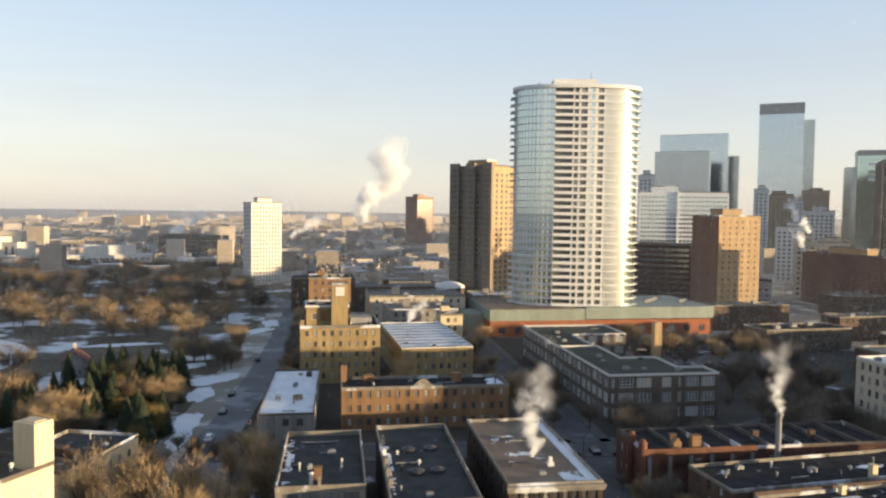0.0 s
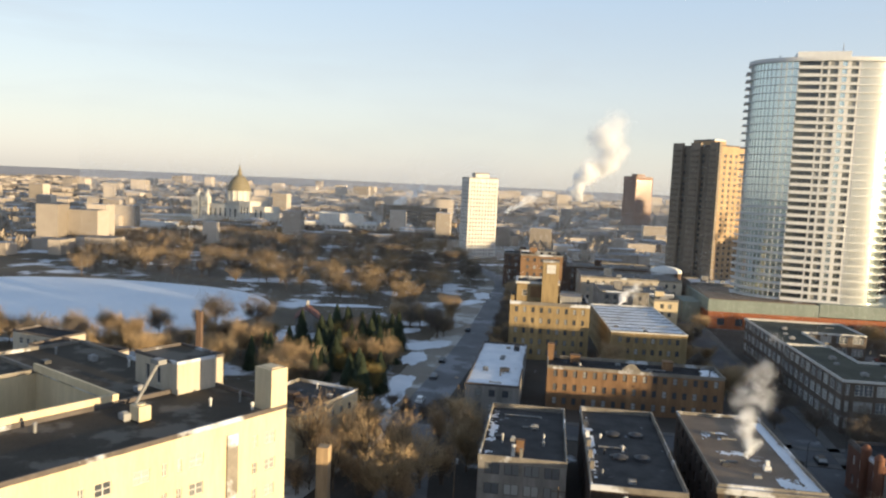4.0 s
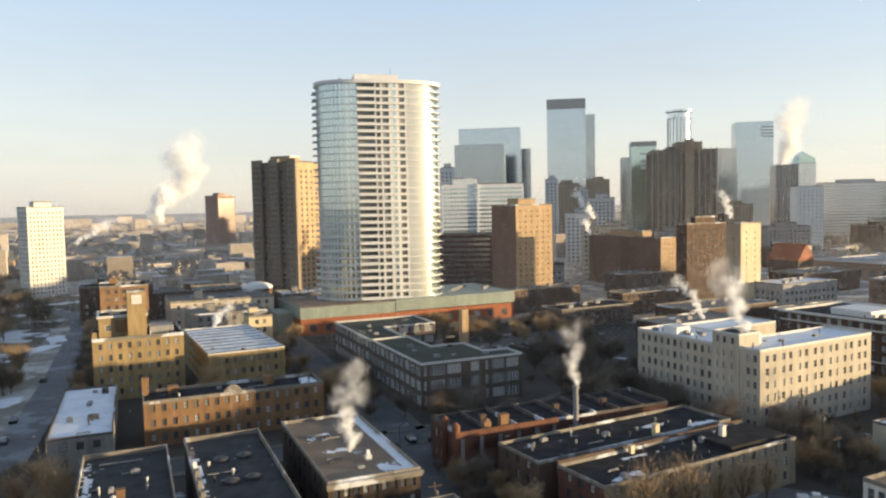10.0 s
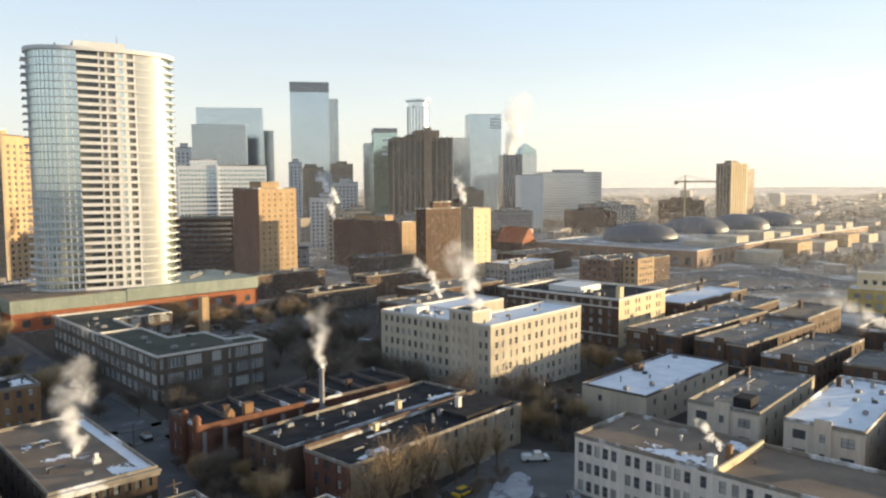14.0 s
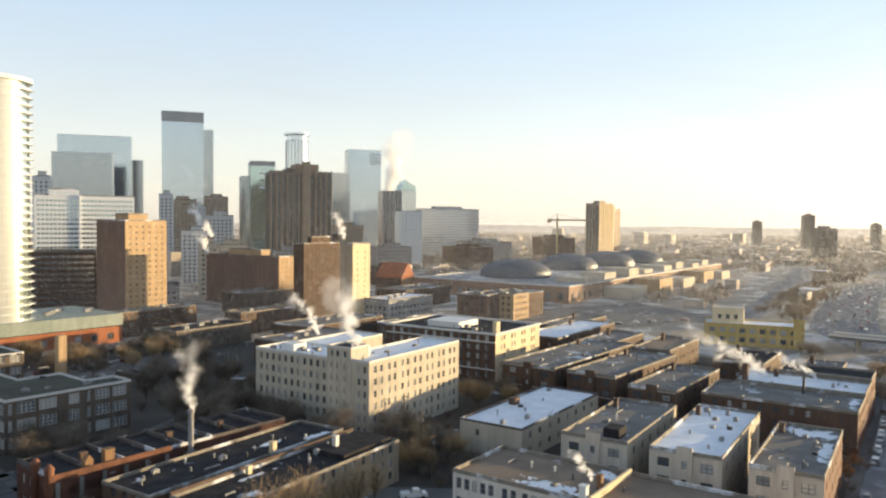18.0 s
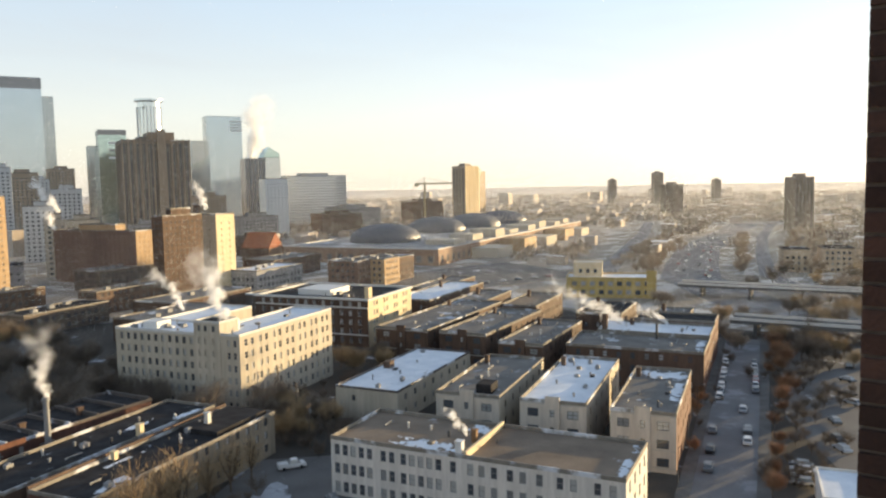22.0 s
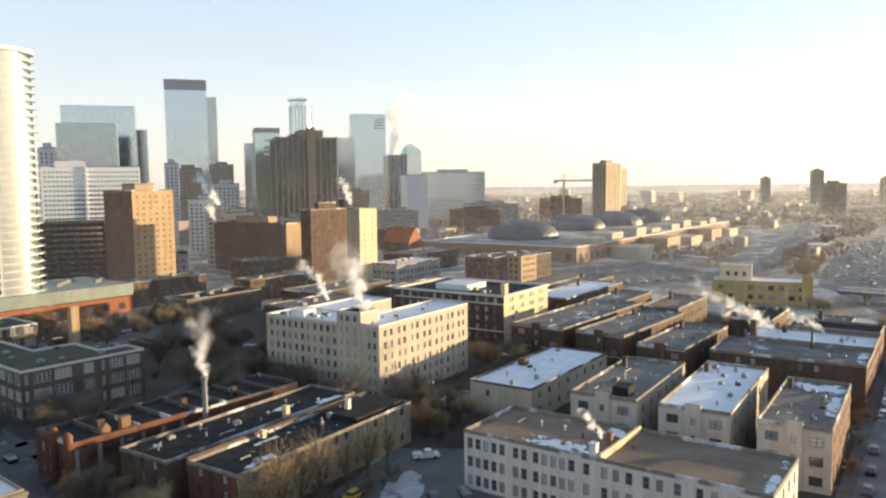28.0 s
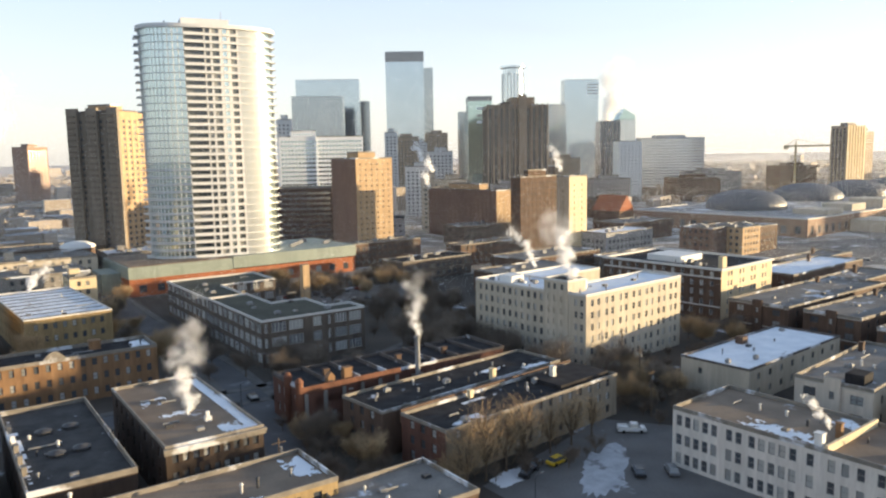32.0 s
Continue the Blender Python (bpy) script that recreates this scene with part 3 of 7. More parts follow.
def road(name, pts, width, z, mat, label, kerb=True):
    left, right = ribbon(pts, width)
    s = Shape()
    for i in range(len(pts) - 1):
        s.face((*right[i], z), (*right[i + 1], z), (*left[i + 1], z), (*left[i], z))
    ob = tagged(new(name, s.mesh(name, mat)), label, "road", kind="structure")
    if kerb:
        k = Shape()
        for side, sign in ((left, 1), (right, -1)):
            outer = ribbon(pts, width + 5.0)[0 if sign > 0 else 1]
            for i in range(len(pts) - 1):
                a, b, c, d = side[i], side[i + 1], outer[i + 1], outer[i]
                if sign < 0:
                    a, b, c, d = d, c, b, a
                k.face((*a, 0.17), (*b, 0.17), (*c, 0.17), (*d, 0.17))
                k.face((*a, 0), (*b, 0), (*b, 0.17), (*a, 0.17)).face((*c, 0), (*d, 0), (*d, 0.17), (*c, 0.17))
        tagged(new("pavement", k.mesh("pavement", m_walk)), "grey concrete pavement with raised kerb beside the road", "pavement", kind="structure")
    return ob


g = Shape()
N, R = 40, 4900.0
for i in range(N):
    for j in range(N):
        x0, x1, y0, y1 = (-R + 2 * R * k / N for k in (i, i + 1, j, j + 1))
        g.face((x0, y0, 0), (x1, y0, 0), (x1, y1, 0), (x0, y1, 0))
tagged(new("ground", g.mesh("ground", m_ground)), "frozen brown winter ground with thin patches of snow", "ground", kind="structure")

# darker sheet over the near ground, its shade in the colour
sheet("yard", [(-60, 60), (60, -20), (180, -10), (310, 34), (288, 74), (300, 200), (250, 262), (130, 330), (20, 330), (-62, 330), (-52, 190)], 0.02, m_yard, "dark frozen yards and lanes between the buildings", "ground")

def smear(name, x, y, rx, ry, turn, z, mat, label, category, seed):
    """A flat patch with a ragged rim."""
    pts = []
    c, s_ = math.cos(radians(turn)), math.sin(radians(turn))
    for k in range(56):
        a = 2 * math.pi * k / 56
        q = 1 + 0.38 * noise.noise((math.cos(a) * 1.6, math.sin(a) * 1.6, seed)) + 0.22 * noise.noise((math.cos(a) * 6, math.sin(a) * 6, seed + 3))
        u_, v_ = rx * q * math.cos(a), ry * q * math.sin(a)
        pts.append((x + c * u_ - s_ * v_, y + s_ * u_ + c * v_))
    return sheet(name, pts, z, mat, label, category)


# the park, its frozen pond and its road
sheet("park_lawn", [(-64, 158), (-78, 270), (-92, 400), (-96, 560), (-330, 560), (-430, 400), (-380, 190), (-200, 150)], 0.03, m_park, "brown park lawn with melting snow patches", "lawn")
pond = [(-205 + (55 + (55 if math.cos(a) < 0 else 0)) * math.cos(a) - 8 * math.sin(a), 259 + 61 * math.sin(a) + 4 * math.cos(2 * a)) for a in [2 * math.pi * k / 48 for k in range(48)]]
sheet("pond", pond, 0.07, m_ice, "frozen pond covered with smooth bluish snow", "pond")
road("road", [(-34, 96), (-46, 140), (-53.5, 170), (-55.5, 198), (-58.5, 232), (-63.5, 279), (-70, 327), (-78.5, 390), (-84, 420), (-94, 444), (-108, 470), (-140, 520)], 9.6, 0.06, m_road, "salt-whitened asphalt park road", kerb=False)
for k, (x, y, rx, ry, turn) in enumerate(((-75, 241, 11, 6, 50), (-72, 222, 9, 3.6, 98), (-66, 193, 10, 3.4, 100), (-63, 178, 8, 2.6, 98), (-90, 277, 9, 4.5, 20), (-90, 331, 20, 6, 56), (-96, 312, 9, 5, 30), (-159, 363, 15, 6, 8), (-94, 199, 6, 3.4, 20), (-117, 181, 9, 3.0, 10),
                                        (-114, 167, 8, 2.6, 15), (-178, 360, 20, 6, 5), (-204, 345, 13, 5, 5), (-300, 372, 26, 8, 8), (-241, 407, 16, 9, 5), (-240, 548, 26, 12, 0), (-83, 362, 13, 3.4, 100), (-88, 262, 7, 4, 60), (-130, 300, 14, 4, 20))):
    smear("snow_patch", x, y, rx, ry, turn, 0.09 + 0.003 * k, m_snow, "patch of snow on the park lawn", "snow", 11 + k)

# the streets of the blocks
U = Vector((math.cos(radians(13)), math.sin(radians(13))))
V = Vector((-U.y, U.x))


def uv(u, v):
    p = U * u + V * v
    return (p.x, p.y)


road("road", [(-58, 168), (0, 172), (40, 176), (75, 188), (130, 222), (240, 262)], 8.0, 0.064, m_lane, "frosty side street between brick buildings")
road("road", [(34, 128), (37, 160), (34, 200), (24, 260), (15, 330), (8, 420)], 7.5, 0.068, m_lane, "frosty street beside the school")
road("road", [(90, 28), (135, 39.2), (188, 52), (250, 67.6), (272, 73)], 11.0, 0.06, m_road, "salt-whitened street with parked cars")
sheet("parking_lot", [(62, 92), (100, 70), (112, 108), (98, 122), (60, 106)], 0.05, m_lot, "asphalt parking yard with a snow strip", "parking lot")
smear("snow_patch", 82, 101, 11, 4.2, 42, 0.09, m_packed, "packed snow on the yard", "snow", 4)
smear("snow_patch", 65.5, 106.5, 4.4, 2.2, 30, 0.09, m_snow, "heap of swept snow", "snow", 5)
road("road", [(395, 186), (479, 215), (776, 313), (1000, 396)], 13.0, 0.06, m_road, "frosted road climbing beside the motorway", kerb=False)
sheet("parking_lot", [(150, 20), (172, 8), (306, 36), (284, 72), (226, 50), (186, 40)], 0.05, m_lot, "asphalt parking lot with a few cars", "parking lot")
sheet("parking_lot", [(60, 258), (120, 262), (132, 305), (72, 300)], 0.05, m_lot, "snow-dusted car park behind the school", "parking lot")
sheet("parking_lot", [(300, 240), (420, 200), (460, 290), (330, 320)], 0.05, m_lot, "wide frosted car park", "parking lot")

# motorway in its cutting, with two bridges
road("motorway", [(296, 30), (360, 96), (430, 145), (500, 168), (620, 203), (700, 216), (1000, 268)], 34.0, 0.06, m_road, "pale frosted motorway with distant traffic", kerb=False)
road("motorway", [(330, 20), (400, 76), (465, 111), (620, 153), (769, 190), (1000, 236)], 10.0, 0.07, m_road, "narrow slip road beside the motorway", kerb=False)


def bridge(a, b, width, top, n):
    a, b = Vector(a), Vector(b)
    L = (b - a).length
    t = thing("road_bridge", pose(a.x, a.y, 0, 0, 0, math.degrees(math.atan2(b.y - a.y, b.x - a.x))), "long low concrete bridge across the motorway", "bridge")
    part("deck", Shape().box(0, L, -width / 2, width / 2, top - 1.2, top), m_walk, t)
    for y in (-width / 2, width / 2 - 0.3):
        part("railing", Shape().box(0, L, y, y + 0.3, top, top + 1.0), m_white_coping, t)
    for k in range(n):
        part("pier", Shape().box(L * (k + 0.5) / n - 0.6, L * (k + 0.5) / n + 0.6, -width / 2 + 1, width / 2 - 1, 0, top - 1.2), m_walk, t)


bridge((280, 79), (287, 12), 11, 6.0, 4)
bridge((364, 128), (379, 20), 11, 6.0, 5)

# wooded hills at the horizon, paled for haze
hs = Shape()
prev = None
for k in range(181):
    az = radians(-60 + 1.0 * k)
    top = 35 + 5 * noise.noise((k * 0.11, 3, 1)) + 2.0 * noise.noise((k * 0.9, 7, 2)) + 1.0 * noise.noise((k * 3.1, 9, 2))
    ring = [(r * math.sin(az), r * math.cos(az), z) for r, z in ((3300, 0), (4000, top * 0.62), (4550, top), (4800, 0))]
    if prev:
        for i in range(3):
            hs.face(prev[i], ring[i], ring[i + 1], prev[i + 1])
    prev = ring
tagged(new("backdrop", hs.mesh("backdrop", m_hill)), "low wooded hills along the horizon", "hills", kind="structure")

# ---- the near blocks ----
def walk_up(x, y, a, w, d, h, front, wall, roof, label, cols=6, ends=3, coping=None, style="sash", frame=None, bump_out=True):
    """A three-storey apartment house, its short street front to the west."""
    t = house("apartment_building", x, y, a, label, "apartment building", "apartment buildings in rows")
    fh = (h - 1.2) / ends
    rows = [0.3 + fh * k + 0.9 for k in range(ends)]
    sides = {"S": grid(w, cols, ends, 0.3, fh, 1.1, 1.6), "W": [(d * q, z, 2.3, 1.75) for z in rows for q in (0.2, 0.8)]}
    block(t, -w / 2, w / 2, -d / 2, d / 2, 0, h, wall, roof, coping or m_coping, sides, 0.6, "cross", frame or m_frame_d, mats={"W": front})
    if bump_out:
        block(t, -w / 2 - 0.55, -w / 2 - 0.01, -1.5, 1.5, 0, h + 0.8, front, m_coping, None, {"W": [(1.5, z + 0.3, 0.9, 1.5) for z in rows[1:]] + [(1.5, 0.25, 1.3, 2.2)]}, 0.15, "sash", frame or m_frame_d)
        for z in (0.9, fh + 0.75, h - 0.9):
            part("belt_course", Shape().box(-w / 2 - 0.10, -w / 2 - 0.005, -d / 2, -1.52, z, z + 0.25).box(-w / 2 - 0.10, -w / 2 - 0.005, 1.52, d / 2, z, z + 0.25), m_sill, t)
    for k in range(4):
        vent(t, -w * 0.35 + w * 0.22 * k, d * (0.2 if k % 2 else -0.22), h - 0.6, 0.2, 0.7)
    chimney(t, w * 0.3, d * 0.38, h - 0.6, 1.0, 1.0, 1.9, m_brown_brick)
    return t


# three tar-roofed blocks below the balcony
t = house("warehouse", -21.4, 135.0, 8, "grey brick block with a dark tar roof and wide windows")
block(t, -7.3, 7.3, -15.2, 15.2, 0, 11, m_grey_brick, m_greyroof, m_coping, {"S": grid(14.6, 4, 3, 0.2, 3.4, 2.5, 1.9, margin=0.7), "E": grid(30, 6, 3, 0.2, 3.4, 1.3, 1.7), "W": grid(30, 6, 3, 0.2, 3.4, 1.3, 1.7)}, 0.9, "bars", m_frame_d)
part("party_wall", Shape().box(-0.5, 0.0, -15.3, -14.7, 8.0, 12.6), m_coping, t)
chimney(t, -0.6, -10.5, 10.1, 1.3, 1.0, 2.3, m_orange_brick)
vent(t, 3.4, -4.0, 10.1, 0.16, 1.4, m_frame_w); vent(t, -3.9, -5.5, 10.1, 0.16, 1.4, m_frame_w); vent(t, -1.6, -14.0, 10.1, 0.3, 2.6, m_frame_w)

t = house("warehouse", -3.3, 134.8, 8.3, "brick block with a dark bluish tar roof and round vents")
block(t, -7.2, 7.2, -20.6, 20.6, 0, 11, m_shaded_brick, m_greyroof, m_coping, {"E": grid(41, 8, 3, 0.2, 3.4, 1.2, 1.7), "W": grid(41, 8, 3, 0.2, 3.4, 1.2, 1.7)}, 0.8, "sash", m_frame_d)
for x, y in ((-1.8, 6.0), (2.4, 6.4), (-1.5, -6.0), (2.2, -5.6)):
    part("round_vent", Shape().tube(x, y, 10.2, 10.7, 1.2, 1.2, 14).tube(x, y, 10.7, 11.1, 1.4, 0.4, 14), m_darkmetal, t)
for k in range(5):
    part("vent_block", Shape().box(-6.9, -6.2, -12 + 5.2 * k, -10.6 + 5.2 * k, 10.2, 11.6), m_coping, t)

t = house("warehouse", 16.6, 141.7, 8.5, "brick block with a brown gravel roof edged by snow")
block(t, -8.1, 8.1, -19.2, 19.2, 0, 11, m_shaded_brick, m_brownroof, m_coping, {"S": grid(16.2, 9, 3, 0.3, 3.4, 1.0, 1.9, margin=0.6), "E": grid(38, 8, 3, 0.3, 3.4, 1.3, 1.7), "W": grid(38, 8, 3, 0.3, 3.4, 1.3, 1.7)}, 0.55, "sash", m_frame_d)
part("cornice", Shape().box(-8.5, 8.5, -19.9, -19.22, 10.2, 10.7, 0.05).box(-8.4, 8.4, -19.6, -19.22, 9.6, 10.2), m_coping, t)
drift(t, 6.0, 8.0, -18.7, 17.0, 10.54, "strip of snow along the parapet", thick=2.2); drift(t, 2.0, 7.0, -18.6, -13.0, 10.535, thick=0.9)
drift(t, -7.6, 5.0, -18.8, -17.9, 10.53, "strip of snow along the parapet")
part("steam_cowl", Shape().box(1.2, 2.3, -10.3, -9.2, 10.45, 11.3).box(1.45, 2.05, -10.0, -9.4, 11.3, 12.2), m_white_conc, t, "white rooftop steam outlet")

t = house("warehouse", 13.5, 101.5, 9, "long low brick block with gravel roof and snow")
block(t, -17.5, 17.5, -6.5, 6.5, 0, 11, m_yellow_brick, m_brownroof, m_coping, {"E": grid(13, 3, 3, 0.3, 3.4, 1.3, 1.7), "S": grid(35, 10, 3, 0.3, 3.4, 1.3, 1.7)}, 0.6, "sash", m_frame_d)
drift(t, 13.0, 16.8, -4.0, 6.0, 10.48, "snow drift on the roof")
chimney(t, -15.0, 4.8, 10.4, 1.2, 1.2, 1.8, m_cream); vent(t, -15.0, 4.8, 12.3, 0.22, 1.3, m_frame_w)
t = house("warehouse", 39.5, 94.0, 9, "low block with a bluish tar roof and a drift of snow")
block(t, -9, 9, -7, 7, 0, 9, m_brown_brick, m_frost, m_coping, {"E": grid(14, 3, 2, 0.5, 3.6, 1.3, 1.7)}, 0.6, "sash", m_frame_d)

t = [o for o in bpy.data.objects if o.name.startswith("warehouse")]
drift(t[0], -7.0, -5.2, -14.5, 14.5, 10.14, thick=-0.2); drift(t[0], -6.8, 6.8, -14.6, -13.2, 10.14, thick=-0.2)
drift(t[1], -6.9, -5.4, -19.5, 18, 10.24, thick=-0.1); drift(t[1], 2.0, 6.9, -20.0, -18.2, 10.24, thick=0.2)
drift(t[2], -6, 0, 4, 9, 10.5, thick=-0.3); drift(t[2], -6, 1, -4, -1, 10.5, thick=-0.4)
drift(t[3], -8, 12, -5.9, -4.2, 10.45, thick=-0.3)

# behind them
t = house("flat_roofed_house", -39.5, 197.6, 7.8, "grey brick block with a snow-white flat roof")
block(t, -6.5, 6.5, -24.3, 24.3, 0, 8, m_grey_brick, m_snowroof, m_dark_coping, {"S": grid(13, 3, 2, 0.6, 3.5, 1.5, 1.7), "E": grid(48, 9, 2, 0.6, 3.5, 1.3, 1.6)}, 0.4, "sash", m_frame_d)
part("roof_hatch", Shape().box(3.0, 4.6, 16, 18.5, 7.6, 8.9, 0.05), m_darkmetal, t)
unit(t, 2.0, -9.0, 7.6, 2.4, 2.0, 0.9, m_darkmetal); unit(t, 0.5, 4.0, 7.6, 1.2, 1.2, 0.8, m_metal)

t = house("apartment_building", -4.5, 196.1, 8.7, "long orange brick building with a snow-dusted roof", "apartment building")
block(t, -21.6, 21.6, -6.0, 6.0, 0, 11, m_orange_brick, m_tar, m_coping, {"S": grid(43.2, 17, 3, 0.4, 3.5, 1.05, 1.7, margin=0.8), "E": grid(12, 3, 3, 0.4, 3.5, 1.2, 1.8)}, 0.7, "sash", m_frame_d)
chimney(t, -20.8, 4.0, 10.3, 1.6, 1.6, 4.2, m_orange_brick); chimney(t, -14.5, 2.0, 10.3, 2.4, 2.2, 2.0, m_orange_brick); chimney(t, 9.0, 2.0, 10.3, 2.4, 2.2, 2.0, m_orange_brick)
gable = Shape()
pts = [(-2.4 + 4.8 * k / 10, 11.1 + 1.8 * math.sin(math.pi * k / 10)) for k in range(11)]
gable.face(*[(x - 1.0, -6.15, z) for x, z in pts]).face(*[(x - 1.0, -5.65, z) for x, z in pts[::-1]])
for (xa, za), (xb, zb) in zip(pts, pts[1:]):
    gable.face((xa - 1, -5.65, za), (xb - 1, -5.65, zb), (xb - 1, -6.15, zb), (xa - 1, -6.15, za))
part("gable", gable, m_coping, t, "rounded stone gable")
drift(t, 16.5, 21.0, -5.4, 5.4, 10.40)

t = house("apartment_building", -34.2, 249.5, 10.0, "yellow brick building with a raised corner tower", "apartment building")
block(t, -12.7, 12.7, -11, 11, 0, 18.7, m_yellow_brick, m_tar, m_coping, {"S": grid(25.4, 9, 5, 0.9, 3.4, 1.0, 1.7, margin=0.8), "W": grid(22, 7, 5, 0.9, 3.4, 1.0, 1.7), "E": grid(22, 7, 5, 0.9, 3.4, 1.0, 1.7)}, 0.9, "sash", m_frame_d)
part("corner_merlon", Shape().box(-12.6, -11.4, -10.9, -9.8, 18.7, 20.6), m_yellow_brick, t)
block(t, -10.8, 2.6, -6, 8, 17.8, 24.6, m_yellow_brick, m_tar, m_white_coping, {"S": [(2.6, 20.0, 1.5, 1.9), (11.2, 20.0, 1.5, 1.9)]}, 0.6, "sash", m_frame_w, lip=0.45)
part("blind_panel", Shape().box(-6.4, -2.6, -6.1, -6.02, 19.6, 23.2), m_orange_brick, t)
block(t, -2.8, 2.4, -8.6, -3.4, 17.8, 32.0, m_yellow_brick, m_brownroof, m_coping, {}, 0.5, "sash", m_frame_w)
# the window's brightness is put into a plain white panel
part("pale_panel", Shape().box(-1.5, 1.3, -8.72, -8.62, 28.0, 30.8), m_frame_w, t, "bright white window panel on the corner tower")
part("roof_shed", Shape().box(3.5, 10.5, -4, 4, 17.8, 20.2, 0.1), m_grey_conc, t)

t = house("apartment_building", -6.7, 265.8, 12.0, "buff brick building under a ribbed pale metal roof", "apartment building")
block(t, -11.7, 11.7, -27, 27, 0, 12, m_yellow_brick, m_palemetal, m_white_coping, {"S": grid(23.4, 8, 3, 0.5, 3.6, 1.1, 1.7), "W": grid(54, 14, 3, 0.5, 3.6, 1.1, 1.7)}, 0.3, "sash", m_frame_d)
for k in range(9):
    part("roof_rib", Shape().box(-11.3, 11.3, -24.5 + 6.0 * k, -24.28 + 6.0 * k, 11.7, 11.9), m_darkmetal, t)

for x, y, w, d, h, mat, roof, lab in ((-53, 352, 19, 20, 24.5, m_orange_brick, m_tar, "orange brick block with a small roof hut"), (-10, 330, 30, 26, 14, m_grey_brick, m_frost, "grey block with a frosted roof"),
                                      (-14, 372, 46, 30, 15, m_cream_brick, m_frost, "pale block with snowy flat roofs"), (-66, 415, 34, 22, 19, m_brown_brick, m_tar, "dark brick apartment block"),
                                      (-20, 425, 60, 24, 14, m_brown_brick, m_frost, "long dark brick block"), (30, 420, 30, 22, 10, m_grey_brick, m_snowroof, "low block with a white roof"),
                                      (3, 305, 9, 12, 14.5, m_cream, m_tar, "cream block beside the metal roof")):
    t = house("apartment_building", x, y, 10, lab, "apartment building")
    n = max(2, int(w / 3.6))
    f = max(2, int(h / 3.4))
    block(t, -w / 2, w / 2, -d / 2, d / 2, 0, h, mat, roof, m_coping, {"S": grid(w, n, f, 0.4, (h - 1.4) / f, 1.3, 1.7), "W": grid(d, max(2, int(d / 3.6)), f, 0.4, (h - 1.4) / f, 1.3, 1.7), "E": grid(d, max(2, int(d / 3.6)), f, 0.4, (h - 1.4) / f, 1.3, 1.7)}, 0.7, "sash", m_frame_d, sills=False)
    chimney(t, -w * 0.2, 0, h - 0.7, 3.5, 3.0, 3.0, mat)
    for k in range(3):
        unit(t, -w * 0.1 + w * 0.2 * k, -d * 0.2 + d * 0.15 * k, h - 0.7, 2.4, 1.8, 1.3, m_metal)
t = thing("storage_tank", pose(4.2, 399, 0), "low white-domed storage tank", "tank")
part("drum", Shape().tube(0, 0, 0, 15, 7.6, 7.6, 28), m_brown_brick, t)
part("domed_lid", Shape().lathe(0, 0, [(7.9, 15.0), (7.6, 16.2), (5.2, 17.4), (2.4, 18.0), (0.1, 18.1)], 28), m_white_conc, t, smooth=True)

# the school
t = house("school", 44.3, 197.5, 9, "long dark brick school with a flat roof edged in white", "school")
def poly_block(owner, pts, z1, wall, roof, coping, openings, parapet=0.5, style="cross", frame=None, pane=None):
    """Walls along a stepped outline that runs counter-clockwise, one sunk roof and one coping round it; openings by edge."""
    for k, ((xa, ya), (xb, yb)) in enumerate(zip(pts, pts[1:] + pts[:1])):
        side = "S" if xb > xa else "N" if xb < xa else "E" if yb > ya else "W"
        x0, x1, y0, y1 = min(xa, xb), max(xa, xb), min(ya, yb), max(ya, yb)
        facade(owner, side, x0, x1, y0, y1, 0, z1 - 0.002, wall, openings.get(k, ()), style, frame, pane=pane)
        out, back = 0.08, 0.26
        if side in "SN":
            d = (y0 - out, y0 + back) if side == "S" else (y0 - back, y0 + out)
            c = Shape().box(x0 - (out if side == "S" else back), x1 + (out if side == "S" else back), *d, z1 - parapet, z1 + 0.12, 0.04)
        else:
            d = (x0 - back, x0 + out) if side == "E" else (x0 - out, x0 + back)
            c = Shape().box(*d, y0 + back, y1 - back, z1 - parapet, z1 + 0.118, 0.04)
        part("coping", c, coping, owner)
    part("roof", Shape().face(*[(x, y, z1 - parapet) for x, y in pts]), roof, owner)


rows_of = lambda cols: [(x, 1.3 + 4.05 * k, w, 2.6) for k in range(3) for x, w in cols]
wing = lambda L, n: rows_of([(L * (k + 0.5) / n, 3.4) for k in range(n)])
poly_block(t, [(0, -0.8), (31.3, -0.8), (31.3, 7.8), (23.6, 7.8), (23.6, 22.2), (12.6, 22.2), (12.6, 42), (0, 42)], 13, m_school_brick, m_school_roof, m_white_coping,
           {0: rows_of([(1.2, 0.9), (4.9, 4.2), (9.9, 4.2), (16.3, 2.6), (20.0, 0.9), (23.6, 3.8), (28.2, 3.9)]), 1: wing(8.6, 2), 3: wing(14.4, 3), 5: wing(19.8, 4), 7: wing(42.8, 10)}, frame=m_frame_w, pane=m_pane_school)
poly_block(t, [(0.6, 42.02), (13.0, 42.02), (13.0, 67), (33, 67), (33, 88), (0.6, 88)], 12.4, m_school_brick, m_school_roof, m_white_coping, {3: wing(21, 4), 2: wing(20, 4), 1: wing(25, 5), 5: wing(46, 10)}, frame=m_frame_w, pane=m_pane_school)
for x, y in ((8, 7), (22, 4), (7, 25), (6, 55), (9, 72)):
    unit(t, x, y, 12.5 if y < 40 else 11.9, 1.6, 1.6, 0.9)
t = thing("chimney_stack", pose(75, 260, 0, 0, 0, 9), "tall tan brick chimney stack", "chimney")
part("shaft", Shape().box(-1.3, 1.3, -1.3, 1.3, 0, 18, 0.1), m_tower_tan, t)

# terrace of brick row houses with party walls
t = house("row_houses", 66, 157.5, 9, "terrace of dark red brick row houses with chimneys", "row houses")
